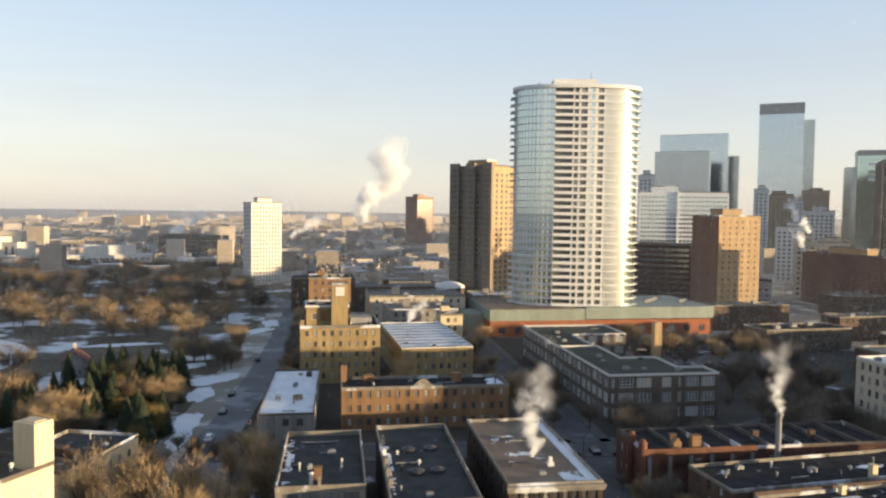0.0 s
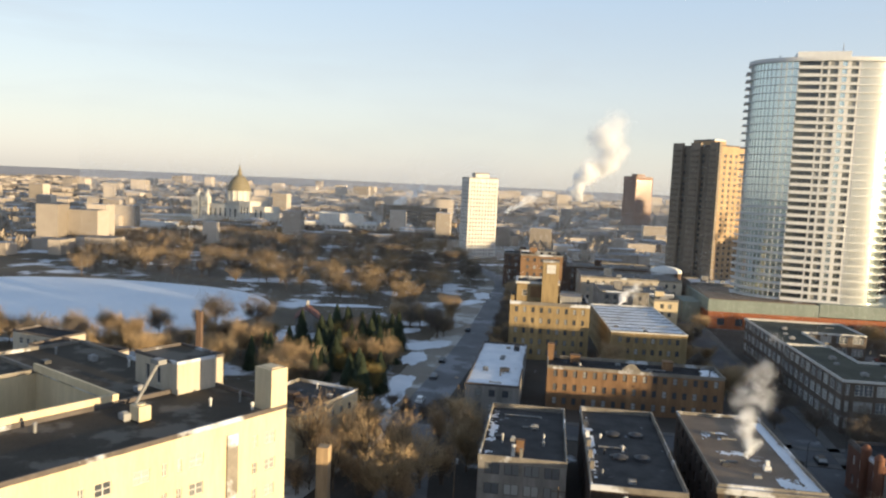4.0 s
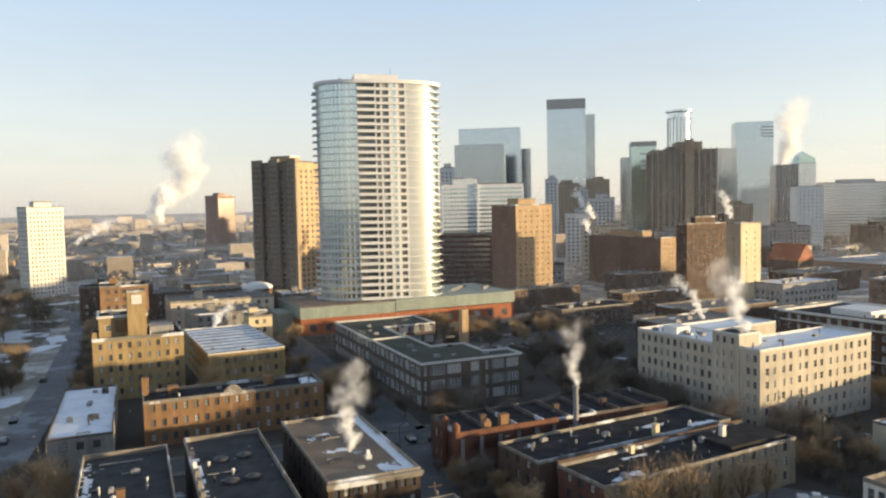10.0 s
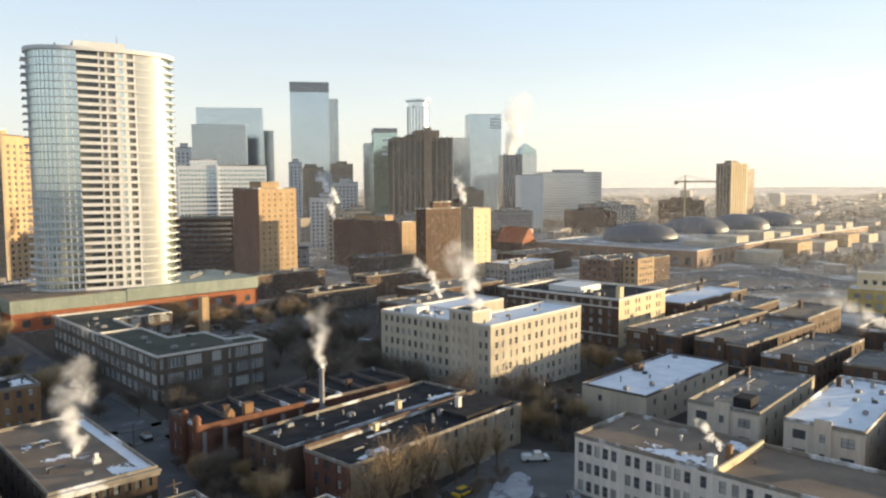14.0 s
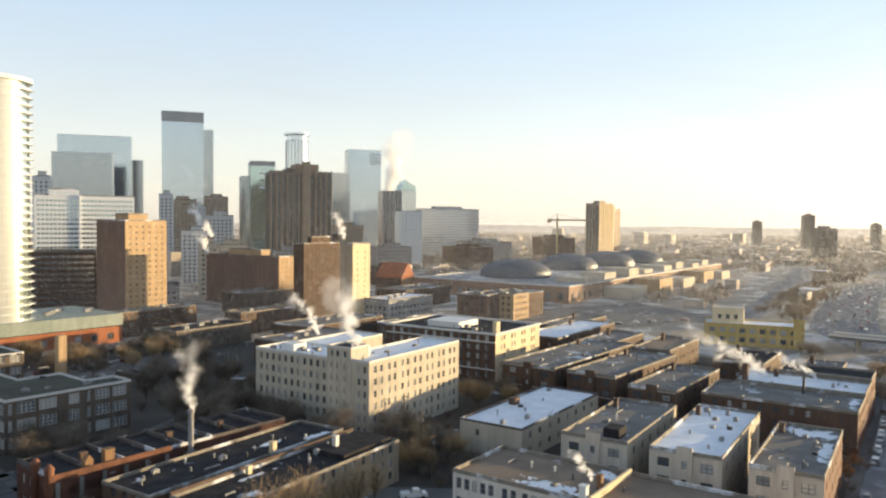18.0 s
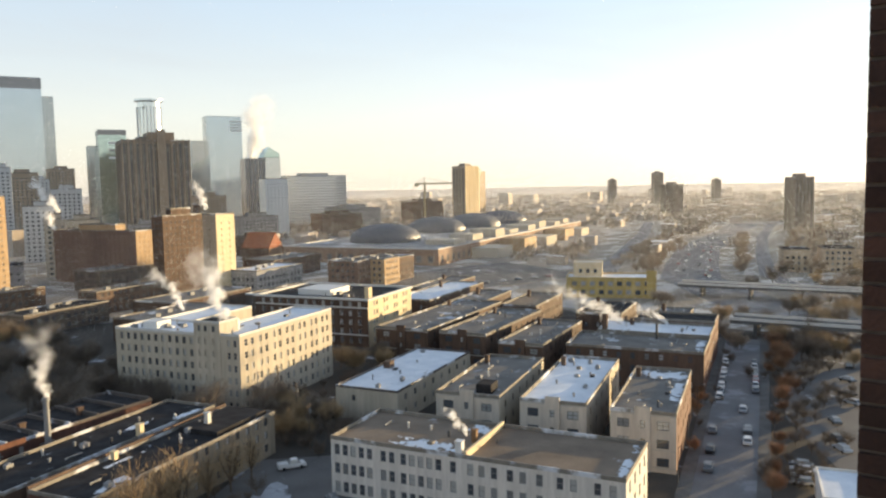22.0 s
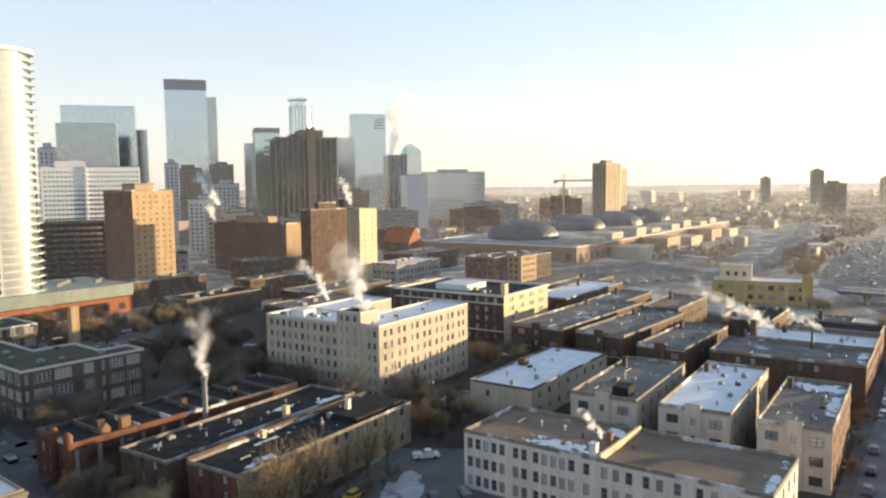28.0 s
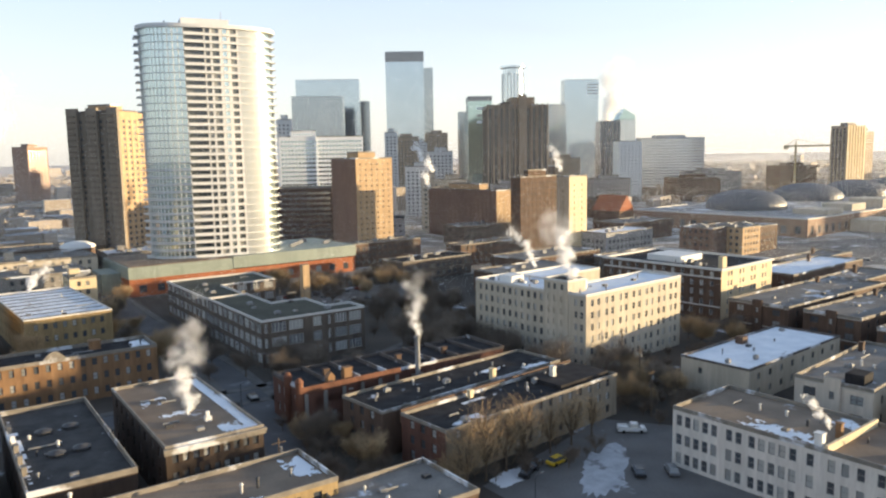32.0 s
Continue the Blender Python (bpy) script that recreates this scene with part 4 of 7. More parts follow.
up_w = [(2.5, 5.0, 1.0, 1.7), (5.2, 5.0, 1.0, 1.7), (11.5, 4.9, 1.2, 2.1), (19.0, 4.9, 1.2, 2.1), (27.5, 4.9, 1.2, 2.1), (29.6, 4.9, 1.2, 2.1), (36.5, 4.9, 1.2, 2.1), (43.5, 4.9, 1.2, 2.1), (50.0, 4.9, 1.2, 2.1)]
block(t, -27, 27, -7.2, 7.2, 0, 9, m_red_brick, m_tar, m_dark_coping, {"S": up_w + grid(54, 12, 1, 0.3, 3.7, 1.1, 1.9, margin=0.8), "W": grid(14.4, 4, 2, 0.8, 3.7, 1.0, 1.8)}, 0.5, "sash", m_frame_w)
for k in range(9):
    part("party_wall", Shape().box(-26.6 + 6.65 * k - 0.2, -26.6 + 6.65 * k + 0.2, -7.1, 7.1, 8.4, 9.4, 0.04), m_dark_coping, t)
    if k in (1, 4, 6):
        chimney(t, -24.2 + 6.2 * k, -1.5 + (k % 3), 8.5, 1.3, 1.0, 1.5, m_brown_brick)
chimney(t, -15.6, -5.6, 8.5, 1.9, 1.5, 2.6, m_orange_brick)
part("roof_gable", Shape().box(-20.6, -19.0, -6.6, -5.2, 8.5, 10.0).face((-20.7, -6.7, 10.0), (-18.9, -6.7, 10.0), (-19.8, -6.7, 11.2)).face((-20.7, -6.7, 10.0), (-19.8, -6.7, 11.2), (-19.8, -5.1, 11.2), (-20.7, -5.1, 10.0)).face((-18.9, -6.7, 10.0), (-18.9, -5.1, 10.0), (-19.8, -5.1, 11.2), (-19.8, -6.7, 11.2)), m_orange_brick, t)
# sunlight on the left of the front is put in as a rust-red band
part("parapet_band", Shape().box(-26.9, -3.0, -7.45, -7.22, 7.8, 9.3, 0.04), m_rust_brick, t, "rust-red band for sunlit brick on the parapet")
for k in range(6):
    part("pilaster", Shape().box(-26.4 + 4.4 * k, -25.6 + 4.4 * k, -7.42, -7.22, 0, 7.78), m_grey_brick, t)
for y in (-6.6, -1.2):
    part("corner_pier", Shape().tube(-27.2, y, 0, 10.3, 0.85, 0.85, 12).tube(-27.2, y, 10.3, 11.2, 1.0, 0.35, 12), m_rust_brick, t)
t = thing("steel_chimney", pose(68, 149.0, 0), "slim grey metal chimney beside the row houses", "chimney")
part("pipe", Shape().tube(0, 0, 0, 16.3, 0.62, 0.55, 12), m_grey_conc, t)
part("collar", Shape().tube(0, 0, 15.6, 16.0, 0.8, 0.8, 12), m_metal, t)

# the double block with party wall
t = house("apartment_building", 72.5, 137.9, 14.3, "dark brick block with a frosted tar roof", "apartment building")
block(t, -25.2, 25.2, -6.6, 6.6, 0, 9, m_brown_brick, m_tar, m_coping, {"W": grid(13.2, 3, 3, 0.3, 2.8, 1.2, 1.6), "S": []}, 0.5, "sash", m_frame_d)
drift(t, 4, 14, -1.8, 0.6, 8.60); drift(t, 14, 24, -5.8, -3.2, 8.60)
chimney(t, 5, -5.2, 8.5, 1.1, 1.1, 2.2, m_cream)
for k in range(5):
    vent(t, -20 + 8 * k, 2.0 - (k % 2) * 3, 8.5, 0.2, 0.7)
t = house("apartment_building", 77.6, 122.9, 14.3, "brick block with a dark roof and sunlit buff rear wall", "apartment building")
block(t, -24.3, 24.3, -6.2, 6.2, 0, 9, m_buff_dull, m_tar, m_coping, {"S": grid(48.6, 15, 3, 0.3, 2.8, 1.1, 1.6), "W": grid(12.4, 3, 3, 0.3, 2.8, 1.2, 1.6), "E": grid(12.4, 2, 3, 0.3, 2.8, 1.2, 1.6)}, 0.5, "sash", m_frame_d, mats={"W": m_red_brick})
part("party_wall", Shape().box(-24.2, 24.2, 6.25, 6.75, 7.0, 9.6, 0.05), m_brown_brick, t)
part("roof_monitor", Shape().box(8, 23.5, -4.6, 4.8, 8.5, 9.5, 0.1), m_tar, t)
drift(t, -22, -13, -5.2, -2.6, 8.60); drift(t, -12, -3, 2.6, 3.5, 8.60)
chimney(t, 12, 1.0, 9.5, 1.0, 1.0, 2.0, m_frame_w); chimney(t, -8, 5.0, 8.5, 0.9, 0.9, 1.4, m_cream)

# cream warehouse with the stair tower
t = house("cream_warehouse", 131.5, 175.2, 13.5, "large six-storey cream building with a snowy roof and stair tower")
six = lambda L, n, w=1.0: grid(L, n, 6, 0.4, 3.15, w, 1.75, margin=1.0)
W, D = 42.5, 41.0
block(t, -W / 2, -W / 2 + 14, -D / 2 + 13.01, D / 2, 0, 20, m_cream_brick, m_snowroof, m_white_coping, {"W": [r for r in six(D - 13, 11) if r[0] < 26.2]}, 0.5, "sash", m_frame_d)
block(t, -W / 2, W / 2, -D / 2, -D / 2 + 13, 0, 20.3, m_cream_brick, m_snowroof, m_white_coping, {"S": grid(W, 7, 6, 0.4, 3.15, 1.15, 1.75, pair=2.5, margin=0.8), "W": [(s, 1.3 + 3.15 * k, 1.0, 1.75) for k in range(6) for s in (9.6, 11.5)]}, 0.5, "sash", m_sill)
block(t, -W / 2 + 14.01, W / 2, D / 2 - 12, D / 2, 0, 19.6, m_cream_brick, m_snowroof, m_white_coping, {}, 0.5)
block(t, -W / 2 + 14.01, W / 2 - 8, -D / 2 + 13.01, D / 2 - 12.01, 0, 12, m_grey_brick, m_tar, None, {}, 0.3)
block(t, -W / 2 - 0.15, -W / 2 + 7, -14.6, -6.4, 0.05, 23.2, m_cream_brick, m_tar, m_white_coping, {"W": [(s, 20.6 - 3.15 * k, 0.9, 1.5) for k in range(6) for s in (1.7, 3.7, 6.2)]}, 0.4, "sash", m_frame_d)
part("stair_head", Shape().box(-19, -14, 8, 13, 19.5, 21.6, 0.1), m_white_conc, t)
for k in range(6):
    unit(t, -19 + 1.6 * k, 16 - 4.2 * k, 19.5, 1.4, 1.2, 1.0)
chimney(t, -12.0, -12.0, 19.5, 1.4, 1.4, 2.6, m_white_conc)

t = house("apartment_building", 202.7, 204.4, 14, "dark brick block with a white cornice and a cream end wall", "apartment building")
block(t, -17.6, 17.6, -23.7, 23.7, 0, 17, m_brown_brick, m_tar, m_white_coping, {"W": grid(47.4, 12, 5, 0.4, 3.2, 1.3, 1.8), "S": grid(35, 4, 5, 0.4, 3.2, 1.2, 1.8, pair=2.2)}, 0.6, "sash", m_frame_w, mats={"S": m_cream}, lip=0.5, thick=0.6)
part("belt_course", Shape().box(-17.9, -17.62, -23.6, 23.6, 13.6, 14.1).box(-17.9, -17.62, -23.6, 23.6, 4.0, 4.4), m_white_coping, t)
chimney(t, -14, -22, 16.4, 2.6, 1.6, 4.2, m_cream); part("penthouse", Shape().box(-10, 4, -4, 10, 16.4, 18.6, 0.1), m_white_conc, t)
for k in range(5):
    unit(t, -12 + 5 * k, -12 + 6 * k, 16.4, 2, 1.6, 1.2)

# white brick building with the divided roof
t = house("apartment_building", 108.3, 72.9, 11.7, "long white-painted brick building with a divided gravel roof", "apartment building")
rows3 = lambda L, n: grid(L, n, 3, 0.0, 3.45, 1.15, 2.0, margin=0.9, sill=0.75)
bays_w = (1.3, 3.0, 4.7, 6.4, 8.1, 10.9, 12.6, 14.9, 16.6, 18.3, 20.0, 21.7, 24.4, 27.6, 29.6, 31.8, 34.6, 36.8, 39.6, 43.0, 45.2, 49.0, 51.4)
west_w = [(q, 0.75 + 3.45 * k, 1.12, 2.0) for k in range(3) for q in bays_w]
block(t, -9, 9, -26.7, 26.7, 0, 11, m_white_brick, m_brownroof, m_coping, {"W": west_w, "S": rows3(18, 4), "N": rows3(18, 5), "E": rows3(53.4, 18)}, 0.6, "sash", m_metal)
part("party_wall", Shape().box(-8.9, 8.9, -0.25, 0.25, 10.3, 11.6, 0.05), m_cream, t)
chimney(t, -8.0, 1.4, 10.3, 1.2, 1.2, 2.6, m_white_conc); chimney(t, -1.0, 1.6, 10.3, 0.9, 0.9, 2.4, m_orange_brick)
drift(t, -7.6, -3.0, 2.5, 16.0, 10.48); drift(t, -8.6, 8.0, -26.2, -24.6, 10.48)
drift(t, 3.5, 8.2, 1.0, 6.0, 10.47)

t = house("apartment_building", 151.7, 126.4, 12.6, "plain cream block under a smooth snow-covered roof", "apartment building")
block(t, -22.6, 22.6, -8.5, 8.5, 0, 8, m_cream_brick, m_snowroof, m_dark_coping, {"S": grid(45, 8, 2, 0.6, 3.5, 1.3, 1.5), "W": [(5, 4.6, 1.0, 1.4)]}, 0.4, "sash", m_frame_d)
part("roof_hatch", Shape().box(-2, 0.5, 4.5, 6.5, 7.6, 9.4, 0.08), m_brown_brick, t)

t = walk_up(145.4, 95.1, 14.8, 36.7, 14.3, 12, m_beige_brick, m_cream_brick, m_frost, "cream-fronted brick walk-up with a grey roof")
part("skylight_shed", Shape().box(-15.5, -11, -4.5, -1.0, 11.4, 13.4, 0.1), m_tar, t)
t = walk_up(152.4, 77.9, 14.8, 40.9, 13.8, 12, m_beige_brick, m_cream_brick, m_snowroof, "cream-fronted brick walk-up with a snow-covered roof")
t = walk_up(153.5, 59.4, 14.4, 35.7, 12.5, 12, m_beige_brick, m_red_brick, m_frost, "cream-fronted walk-up with red brick flank and snowy roof")
drift(t, 9, 17.3, -5.9, 5.9, 11.50); drift(t, -8, 9, -5.9, -3.4, 11.48)

for x, y, a, w, d, roof in ((211.7, 159.2, 10.1, 61.6, 19.0, m_frost), (209.1, 136.5, 9.0, 47.8, 16.0, m_frost), (201.0, 113.4, 10.4, 39.2, 13.5, m_frost)):
    t = walk_up(x, y, a, w, d, 11, m_brown_brick, m_brown_brick, roof, "dark brick walk-up with frosted flat roof", cols=9)
t = house("apartment_building", 217.1, 86.2, 13, "broad dark brick block with frosted roofs and pale rims", "apartment building")
block(t, -26, -6, -18.5, 18.5, 0, 11, m_brown_brick, m_frost, m_coping, {"W": grid(37, 9, 3, 0.3, 3.4, 1.2, 1.7), "S": grid(20, 5, 3, 0.3, 3.4, 1.3, 1.7)}, 0.6, "sash", m_frame_d, mats={"S": m_red_brick})
block(t, -5.95, 12, -18.4, 14, 0, 11.6, m_brown_brick, m_snowroof, m_coping, {"S": grid(18, 4, 3, 0.3, 3.4, 1.3, 1.7)}, 0.6, "sash", m_frame_d, mats={"S": m_red_brick})
block(t, 12.05, 26, -18.5, 6, 0, 12.6, m_brown_brick, m_tar, m_coping, {"S": grid(14, 3, 3, 0.3, 3.4, 1.3, 1.7)}, 0.6, "sash", m_frame_d, mats={"S": m_red_brick})
chimney(t, -2, 12.5, 11.0, 1.5, 1.5, 4.5, m_brown_brick); chimney(t, -9, -4, 10.4, 0.6, 0.6, 4.2, m_darkmetal); chimney(t, 8, 6, 11.0, 1.0, 1.0, 2.0, m_brown_brick)
drift(t, -25, -8, -17.8, -15.5, 10.5)
for x, y, w, d, h, roof in ((270, 205, 60, 18, 9, m_snowroof), (262, 178, 40, 14, 9, m_frost), (262, 152, 36, 14, 10, m_brownroof), (258, 118, 30, 16, 10, m_tar), (262, 95, 26, 12, 9, m_frost), (300, 226, 50, 14, 8, m_frost)):
    t = house("apartment_building", x, y, 12, "low brown brick block with a frosted roof", "apartment building", "low blocks")
    block(t, -w / 2, w / 2, -d / 2, d / 2, 0, h, m_brown_brick, roof, m_coping, {"W": grid(d, 3, 2, 0.4, 3.6, 1.2, 1.6), "S": grid(w, 8, 2, 0.4, 3.6, 1.2, 1.6)}, 0.6, "sash", m_frame_d, sills=False)
    chimney(t, w * 0.2, d * 0.3, h - 0.6, 1.2, 1.2, 2.8, m_brown_brick)

t = house("ochre_building", 347, 157, 24, "long ochre yellow building with a snowy roof and square windows")
block(t, -10, 10, -21, 21, 0, 10, m_yellowwall, m_snowroof, m_yellowwall, {"W": grid(42, 9, 2, 0.8, 4.2, 2.4, 2.2), "S": grid(20, 4, 2, 0.8, 4.2, 2.4, 2.2)}, 0.6, "cross", m_frame_d)
block(t, -2, 9, 4, 18, 9.4, 16.5, m_cream, m_snowroof, m_cream, {"W": grid(14, 3, 1, 10.4, 4.0, 1.6, 2.0)}, 0.6, "cross", m_frame_d)
block(t, -11, -6.5, -21.5, -17, 0, 13, m_yellowwall, m_tar, m_yellowwall)

# cream building on the park side, with courtyard, hut and chimney
t = house("cream_apartments", -45.4, 86.9, -20.3, "sunlit cream stucco apartment house with a dark roof deck", "apartment building")
lit = []
for k in range(7):
    z = 23.0 - 3.45 * k - 1.5
    for s, w in ((2.6, 1.7), (5.0, 0.7), (8.6, 1.0), (13.6, 1.9), (15.9, 0.7), (17.8, 0.7), (20.6, 2.0), (25.0, 1.9), (27.4, 0.7), (31.0, 1.8), (34.0, 0.8), (38.0, 1.9), (43, 1.9), (46, 0.8)):
        lit.append((55 - s, z, w, 1.55))
block(t, -16, 0, -55, 0, 0, 26, m_cream, m_gravel, m_dark_coping, {"E": [r for r in lit if r[1] > 0.5]}, 0.45, "cross", m_frame_w, lip=0.06, thick=0.25)
block(t, -52, -16.01, -14, 0, 0, 26, m_cream, m_gravel, m_coping, {}, 0.45)
block(t, -52, -38, -55, -14.01, 0, 26, m_cream, m_gravel, m_coping, {}, 0.45)
part("downpipe_bay", Shape().box(0.01, 0.25, -9.4, -7.8, 0, 24.2), m_coping, t)
part("chimney", Shape().box(-3.2, 0.04, -2.6, 0.04, 25.5, 31.0).box(-2.7, -0.5, -2.1, -0.5, 31.0, 31.1), m_cream, t)
block(t, -24.5, -14.5, -6.5, 1.0, 25.5, 30.0, m_cream_brick, m_gravel, m_dark_coping, {"S": [(3.0, 26.3, 1.0, 2.4), (5.6, 26.3, 1.0, 2.4)]}, 0.3, "plain", m_frame_w)
unit(t, -8.6, -15.5, 25.5, 2.0, 1.6, 2.0, m_cream)
part("court_parapet", Shape().box(-16.4, -16.0, -55, -14, 25.9, 27.0).box(-38, -16.4, -14.4, -14.0, 25.9, 27.0), m_cream, t)
part("vent_pipe", Shape().rod((-14, -13, 25.6), (-12.6, -10.5, 31.2), 0.22, 0.22, 8).box(-13.4, -11.6, -11.2, -10.0, 31.0, 31.6), m_metal, t)
part("pipe_run", Shape().rod((-13.5, -13.5, 25.9), (-9.5, -15.5, 25.9), 0.3, 0.3, 8), m_metal, t)
t = house("brick_garage", -72.1, 143, -9, "low tan building with a dark roof below the park")
block(t, -8, 8, -11.5, 11.5, 0, 9, m_cream, m_greyroof, m_coping, {"E": grid(23, 6, 2, 0.6, 3.8, 1.2, 1.5)}, 0.6, "sash", m_frame_d)
part("roof_box", Shape().box(-2, 0.5, -2, 0, 8.4, 9.9, 0.05).box(1.2, 3.4, -2.6, -0.8, 8.4, 9.6, 0.05), m_brown_brick, t)
t = thing("brick_chimney", pose(-52.0, 113.5, 0, 0, 0, 8), "square tan brick chimney among trees", "chimney")
part("shaft", Shape().box(-1.0, 1.0, -1.0, 1.0, 0, 10.6, 0.08), m_tower_tan, t)
t = thing("brick_chimney", pose(-84.0, 124.5, 0, 0, 0, 8), "slim tan brick chimney behind the cream roof", "chimney")
part("shaft", Shape().box(-0.5, 0.5, -0.5, 0.5, 0, 29.0, 0.08), m_brown_brick, t)
for x, y, w, d in ((-146, 152, 16, 8), (-128, 142, 22, 9)):
    t = house("apartment_building", x, y, -8, "low dark-roofed apartment house beside the pond", "apartment building")
    block(t, -w / 2, w / 2, -d / 2, d / 2, 0, 14, m_cream_brick, m_tar, m_dark_coping, {"S": grid(w, 5, 4, 0.4, 3.2, 1.2, 1.5)}, 0.4)
t = thing("park_house", pose(-121, 246, 0, 0, 0, 25), "small pale park house with a dull red roof", "house")
block(t, -4, 4, -6, 6, 0, 5, m_grey_brick, m_tar, None, {"S": [(2.5, 1.2, 1.2, 1.5), (5.5, 1.2, 1.2, 1.5)]}, 0.2)
part("roof", Shape().face((-4.6, -6.6, 4.8), (0, -6.6, 8.6), (0, 6.6, 8.6), (-4.6, 6.6, 4.8)).face((0, -6.6, 8.6), (4.6, -6.6, 4.8), (4.6, 6.6, 4.8), (0, 6.6, 8.6)), m_rooftile, t)
part("gable", Shape().face((-4, -6, 5), (4, -6, 5), (0, -6, 8.3)), m_grey_brick, t); part("chimney", Shape().box(-0.5, 0.5, 2, 3, 7, 10.4), m_coping, t)

# the camera's own building: a brick pier beside the balcony, the wall behind it
t = thing("brick_high_rise", pose(0, 0, 0), "dark brown brick high-rise with a pier beside the balcony", "building")
part("wall", Shape().box(-10, 14, -22, -0.9, 0, 62), m_brown_brick, t)
part("balcony_slab", Shape().box(-2.2, 2.5, -0.89, 0.35, 54.1, 54.3, 0.02), m_coping, t)
pier_face = part("pier", Shape().box(2.66, 3.9, -0.89, 0.355, 53.0, 59.0), surface("mortar", (0.20, 0.165, 0.14), 0.95, fine=30), t)
m_pier = surface("pier_brick", (0.085, 0.045, 0.035), 0.9, (0.045, 0.026, 0.022), 4, 60, piece=0.3)
long_brick = Shape().box(0, 0.02, 0.006, 0.294, 0.006, 0.070, 0.004).mesh("brick", m_pier)
half_brick = Shape().box(0, 0.02, 0.006, 0.144, 0.006, 0.070, 0.004).mesh("brick", m_pier)
for k in range(72):
    odd = k % 2
    for j in range(4):
        y = 0.360 - 0.3 * (j + 1) + (0.15 if odd else 0)
        part("brick", half_brick if odd and j == 0 else long_brick, None, pier_face, m=pose(2.646, 0.21 if odd and j == 0 else y, 53.3 + 0.0765 * k))


def clutter(owner, x0, x1, y0, y1, z, seed, n=7):
    """Vents, hatches, ducts and cable runs on a flat roof."""
    r = random.Random(seed)
    for k in range(n):
        x, y = r.uniform(x0, x1), r.uniform(y0, y1)
        what = r.random()
        if what < 0.4:
            vent(owner, x, y, z, r.uniform(0.12, 0.25), r.uniform(0.5, 1.3), r.choice([m_metal, m_darkmetal, m_frame_w]))
        elif what < 0.6:
            unit(owner, x, y, z, r.uniform(0.8, 1.5), r.uniform(0.8, 1.3), r.uniform(0.7, 1.1), r.choice([m_metal, m_grey_conc]))
        elif what < 0.8:
            part("roof_hatch", Shape().box(x - 0.6, x + 0.6, y - 0.5, y + 0.5, z, z + 0.55, 0.06), r.choice([m_darkmetal, m_metal, m_coping]), owner)
        else:
            L = r.uniform(2, 5)
            part("duct", Shape().box(x - L / 2, x + L / 2, y - 0.12, y + 0.12, z + 0.12, z + 0.36).box(x - L / 2, x - L / 2 + 0.2, y - 0.15, y + 0.15, z, z + 0.12).box(x + L / 2 - 0.2, x + L / 2, y - 0.15, y + 0.15, z, z + 0.12), m_metal, owner)


for ob in [o for o in bpy.data.objects if o.parent is None and o.get("category") in ("apartment building", "building", "school")]:
    roofs_ = [c for c in ob.children if c.name.split(".")[0] == "roof"]
    for c in roofs_[:2]:
        vs = [v.co for v in c.data.vertices]
        x0, x1, y0, y1, z1 = min(v.x for v in vs), max(v.x for v in vs), min(v.y for v in vs), max(v.y for v in vs), max(v.z for v in vs)
        if math.hypot(*ob.location.xy) < 290 and min(x1 - x0, y1 - y0) > 9:
            clutter(ob, x0 + 2, x1 - 2, y0 + 2, y1 - 2, z1, hash((round(ob.location.x), round(ob.location.y))) % 1000, 7)

# low white shed beside the parking lot
t = house("shed", 137, 20.5, 15, "low white shed roof beside the parking lot")
block(t, -7, 7, -3.5, 3.5, 0, 5, m_white_conc, m_snowroof, m_white_coping, {"W": [(2, 1, 1.2, 1.2)]}, 0.3)
# ---- the curved white tower on its podium ----
t = house("podium", 21.5, 329.5, 9.8, "long podium with pale green cladding over terracotta walls", "building")
block(t, 0, 106, 0, 44, 0, 7.2, m_terracotta, m_tar, None, {"S": grid(106, 14, 1, 0.6, 4, 3.0, 3.0)}, 0.2, "bars", m_frame_d)
part("cladding", Shape().box(-0.3, 44, -0.3, 44.3, 7.21, 12.2, 0.05).box(44.05, 106.3, -0.5, 44.3, 7.6, 12.9, 0.05), m_verdigris, t)
part("roof", Shape().box(0.4, 105.5, 0.4, 43.5, 12.21, 12.5), m_brownroof, t)
for k in range(10):
    unit(t, 62 + 4.4 * k, 14 + 5 * (k % 4), 12.9, 2.4, 2.0, 1.6)
part("entrance_box", Shape().box(-8, -0.4, 12, 30, 0, 9, 0.1), m_verdigris, t)

t = thing("apartment_tower", pose(62.2, 357, 0, 0, 0, -2), "tall white curved apartment tower of glass and balconies", "tower")
TA, TB, FH, NF, Z0 = 28.7, 15.0, 3.2, 31, 12.6


def oval(phi, grow=0.0):
    """A point of the rounded plan; phi runs from the west tip along the south front to the east tip."""
    c, s = -math.cos(phi), -math.sin(phi)
    return ((TA + grow) * math.copysign(abs(c) ** 0.8, c), (TB + grow) * math.copysign(abs(s) ** 0.8, s))


def strip(p0, p1, z0, z1, grow=0.0, n=8, panels=False):
    s = Shape()
    for i in range(n):
        a, b = oval(p0 + (p1 - p0) * i / n, grow), oval(p0 + (p1 - p0) * (i + 1) / n, grow)
        gap = 0.04 if panels else 0
        a2 = (a[0] + (b[0] - a[0]) * gap, a[1] + (b[1] - a[1]) * gap)
        b2 = (b[0] - (b[0] - a[0]) * gap, b[1] - (b[1] - a[1]) * gap)
        s.face((*a2, z0), (*b2, z0), (*b2, z1), (*a2, z1))
    return s


full = [oval(2 * math.pi * k / 72) for k in range(72)]
wide = [oval(2 * math.pi * k / 144, 0.1 if 2 * math.pi * k / 144 < 1.247 else 0.5) for k in range(144)]
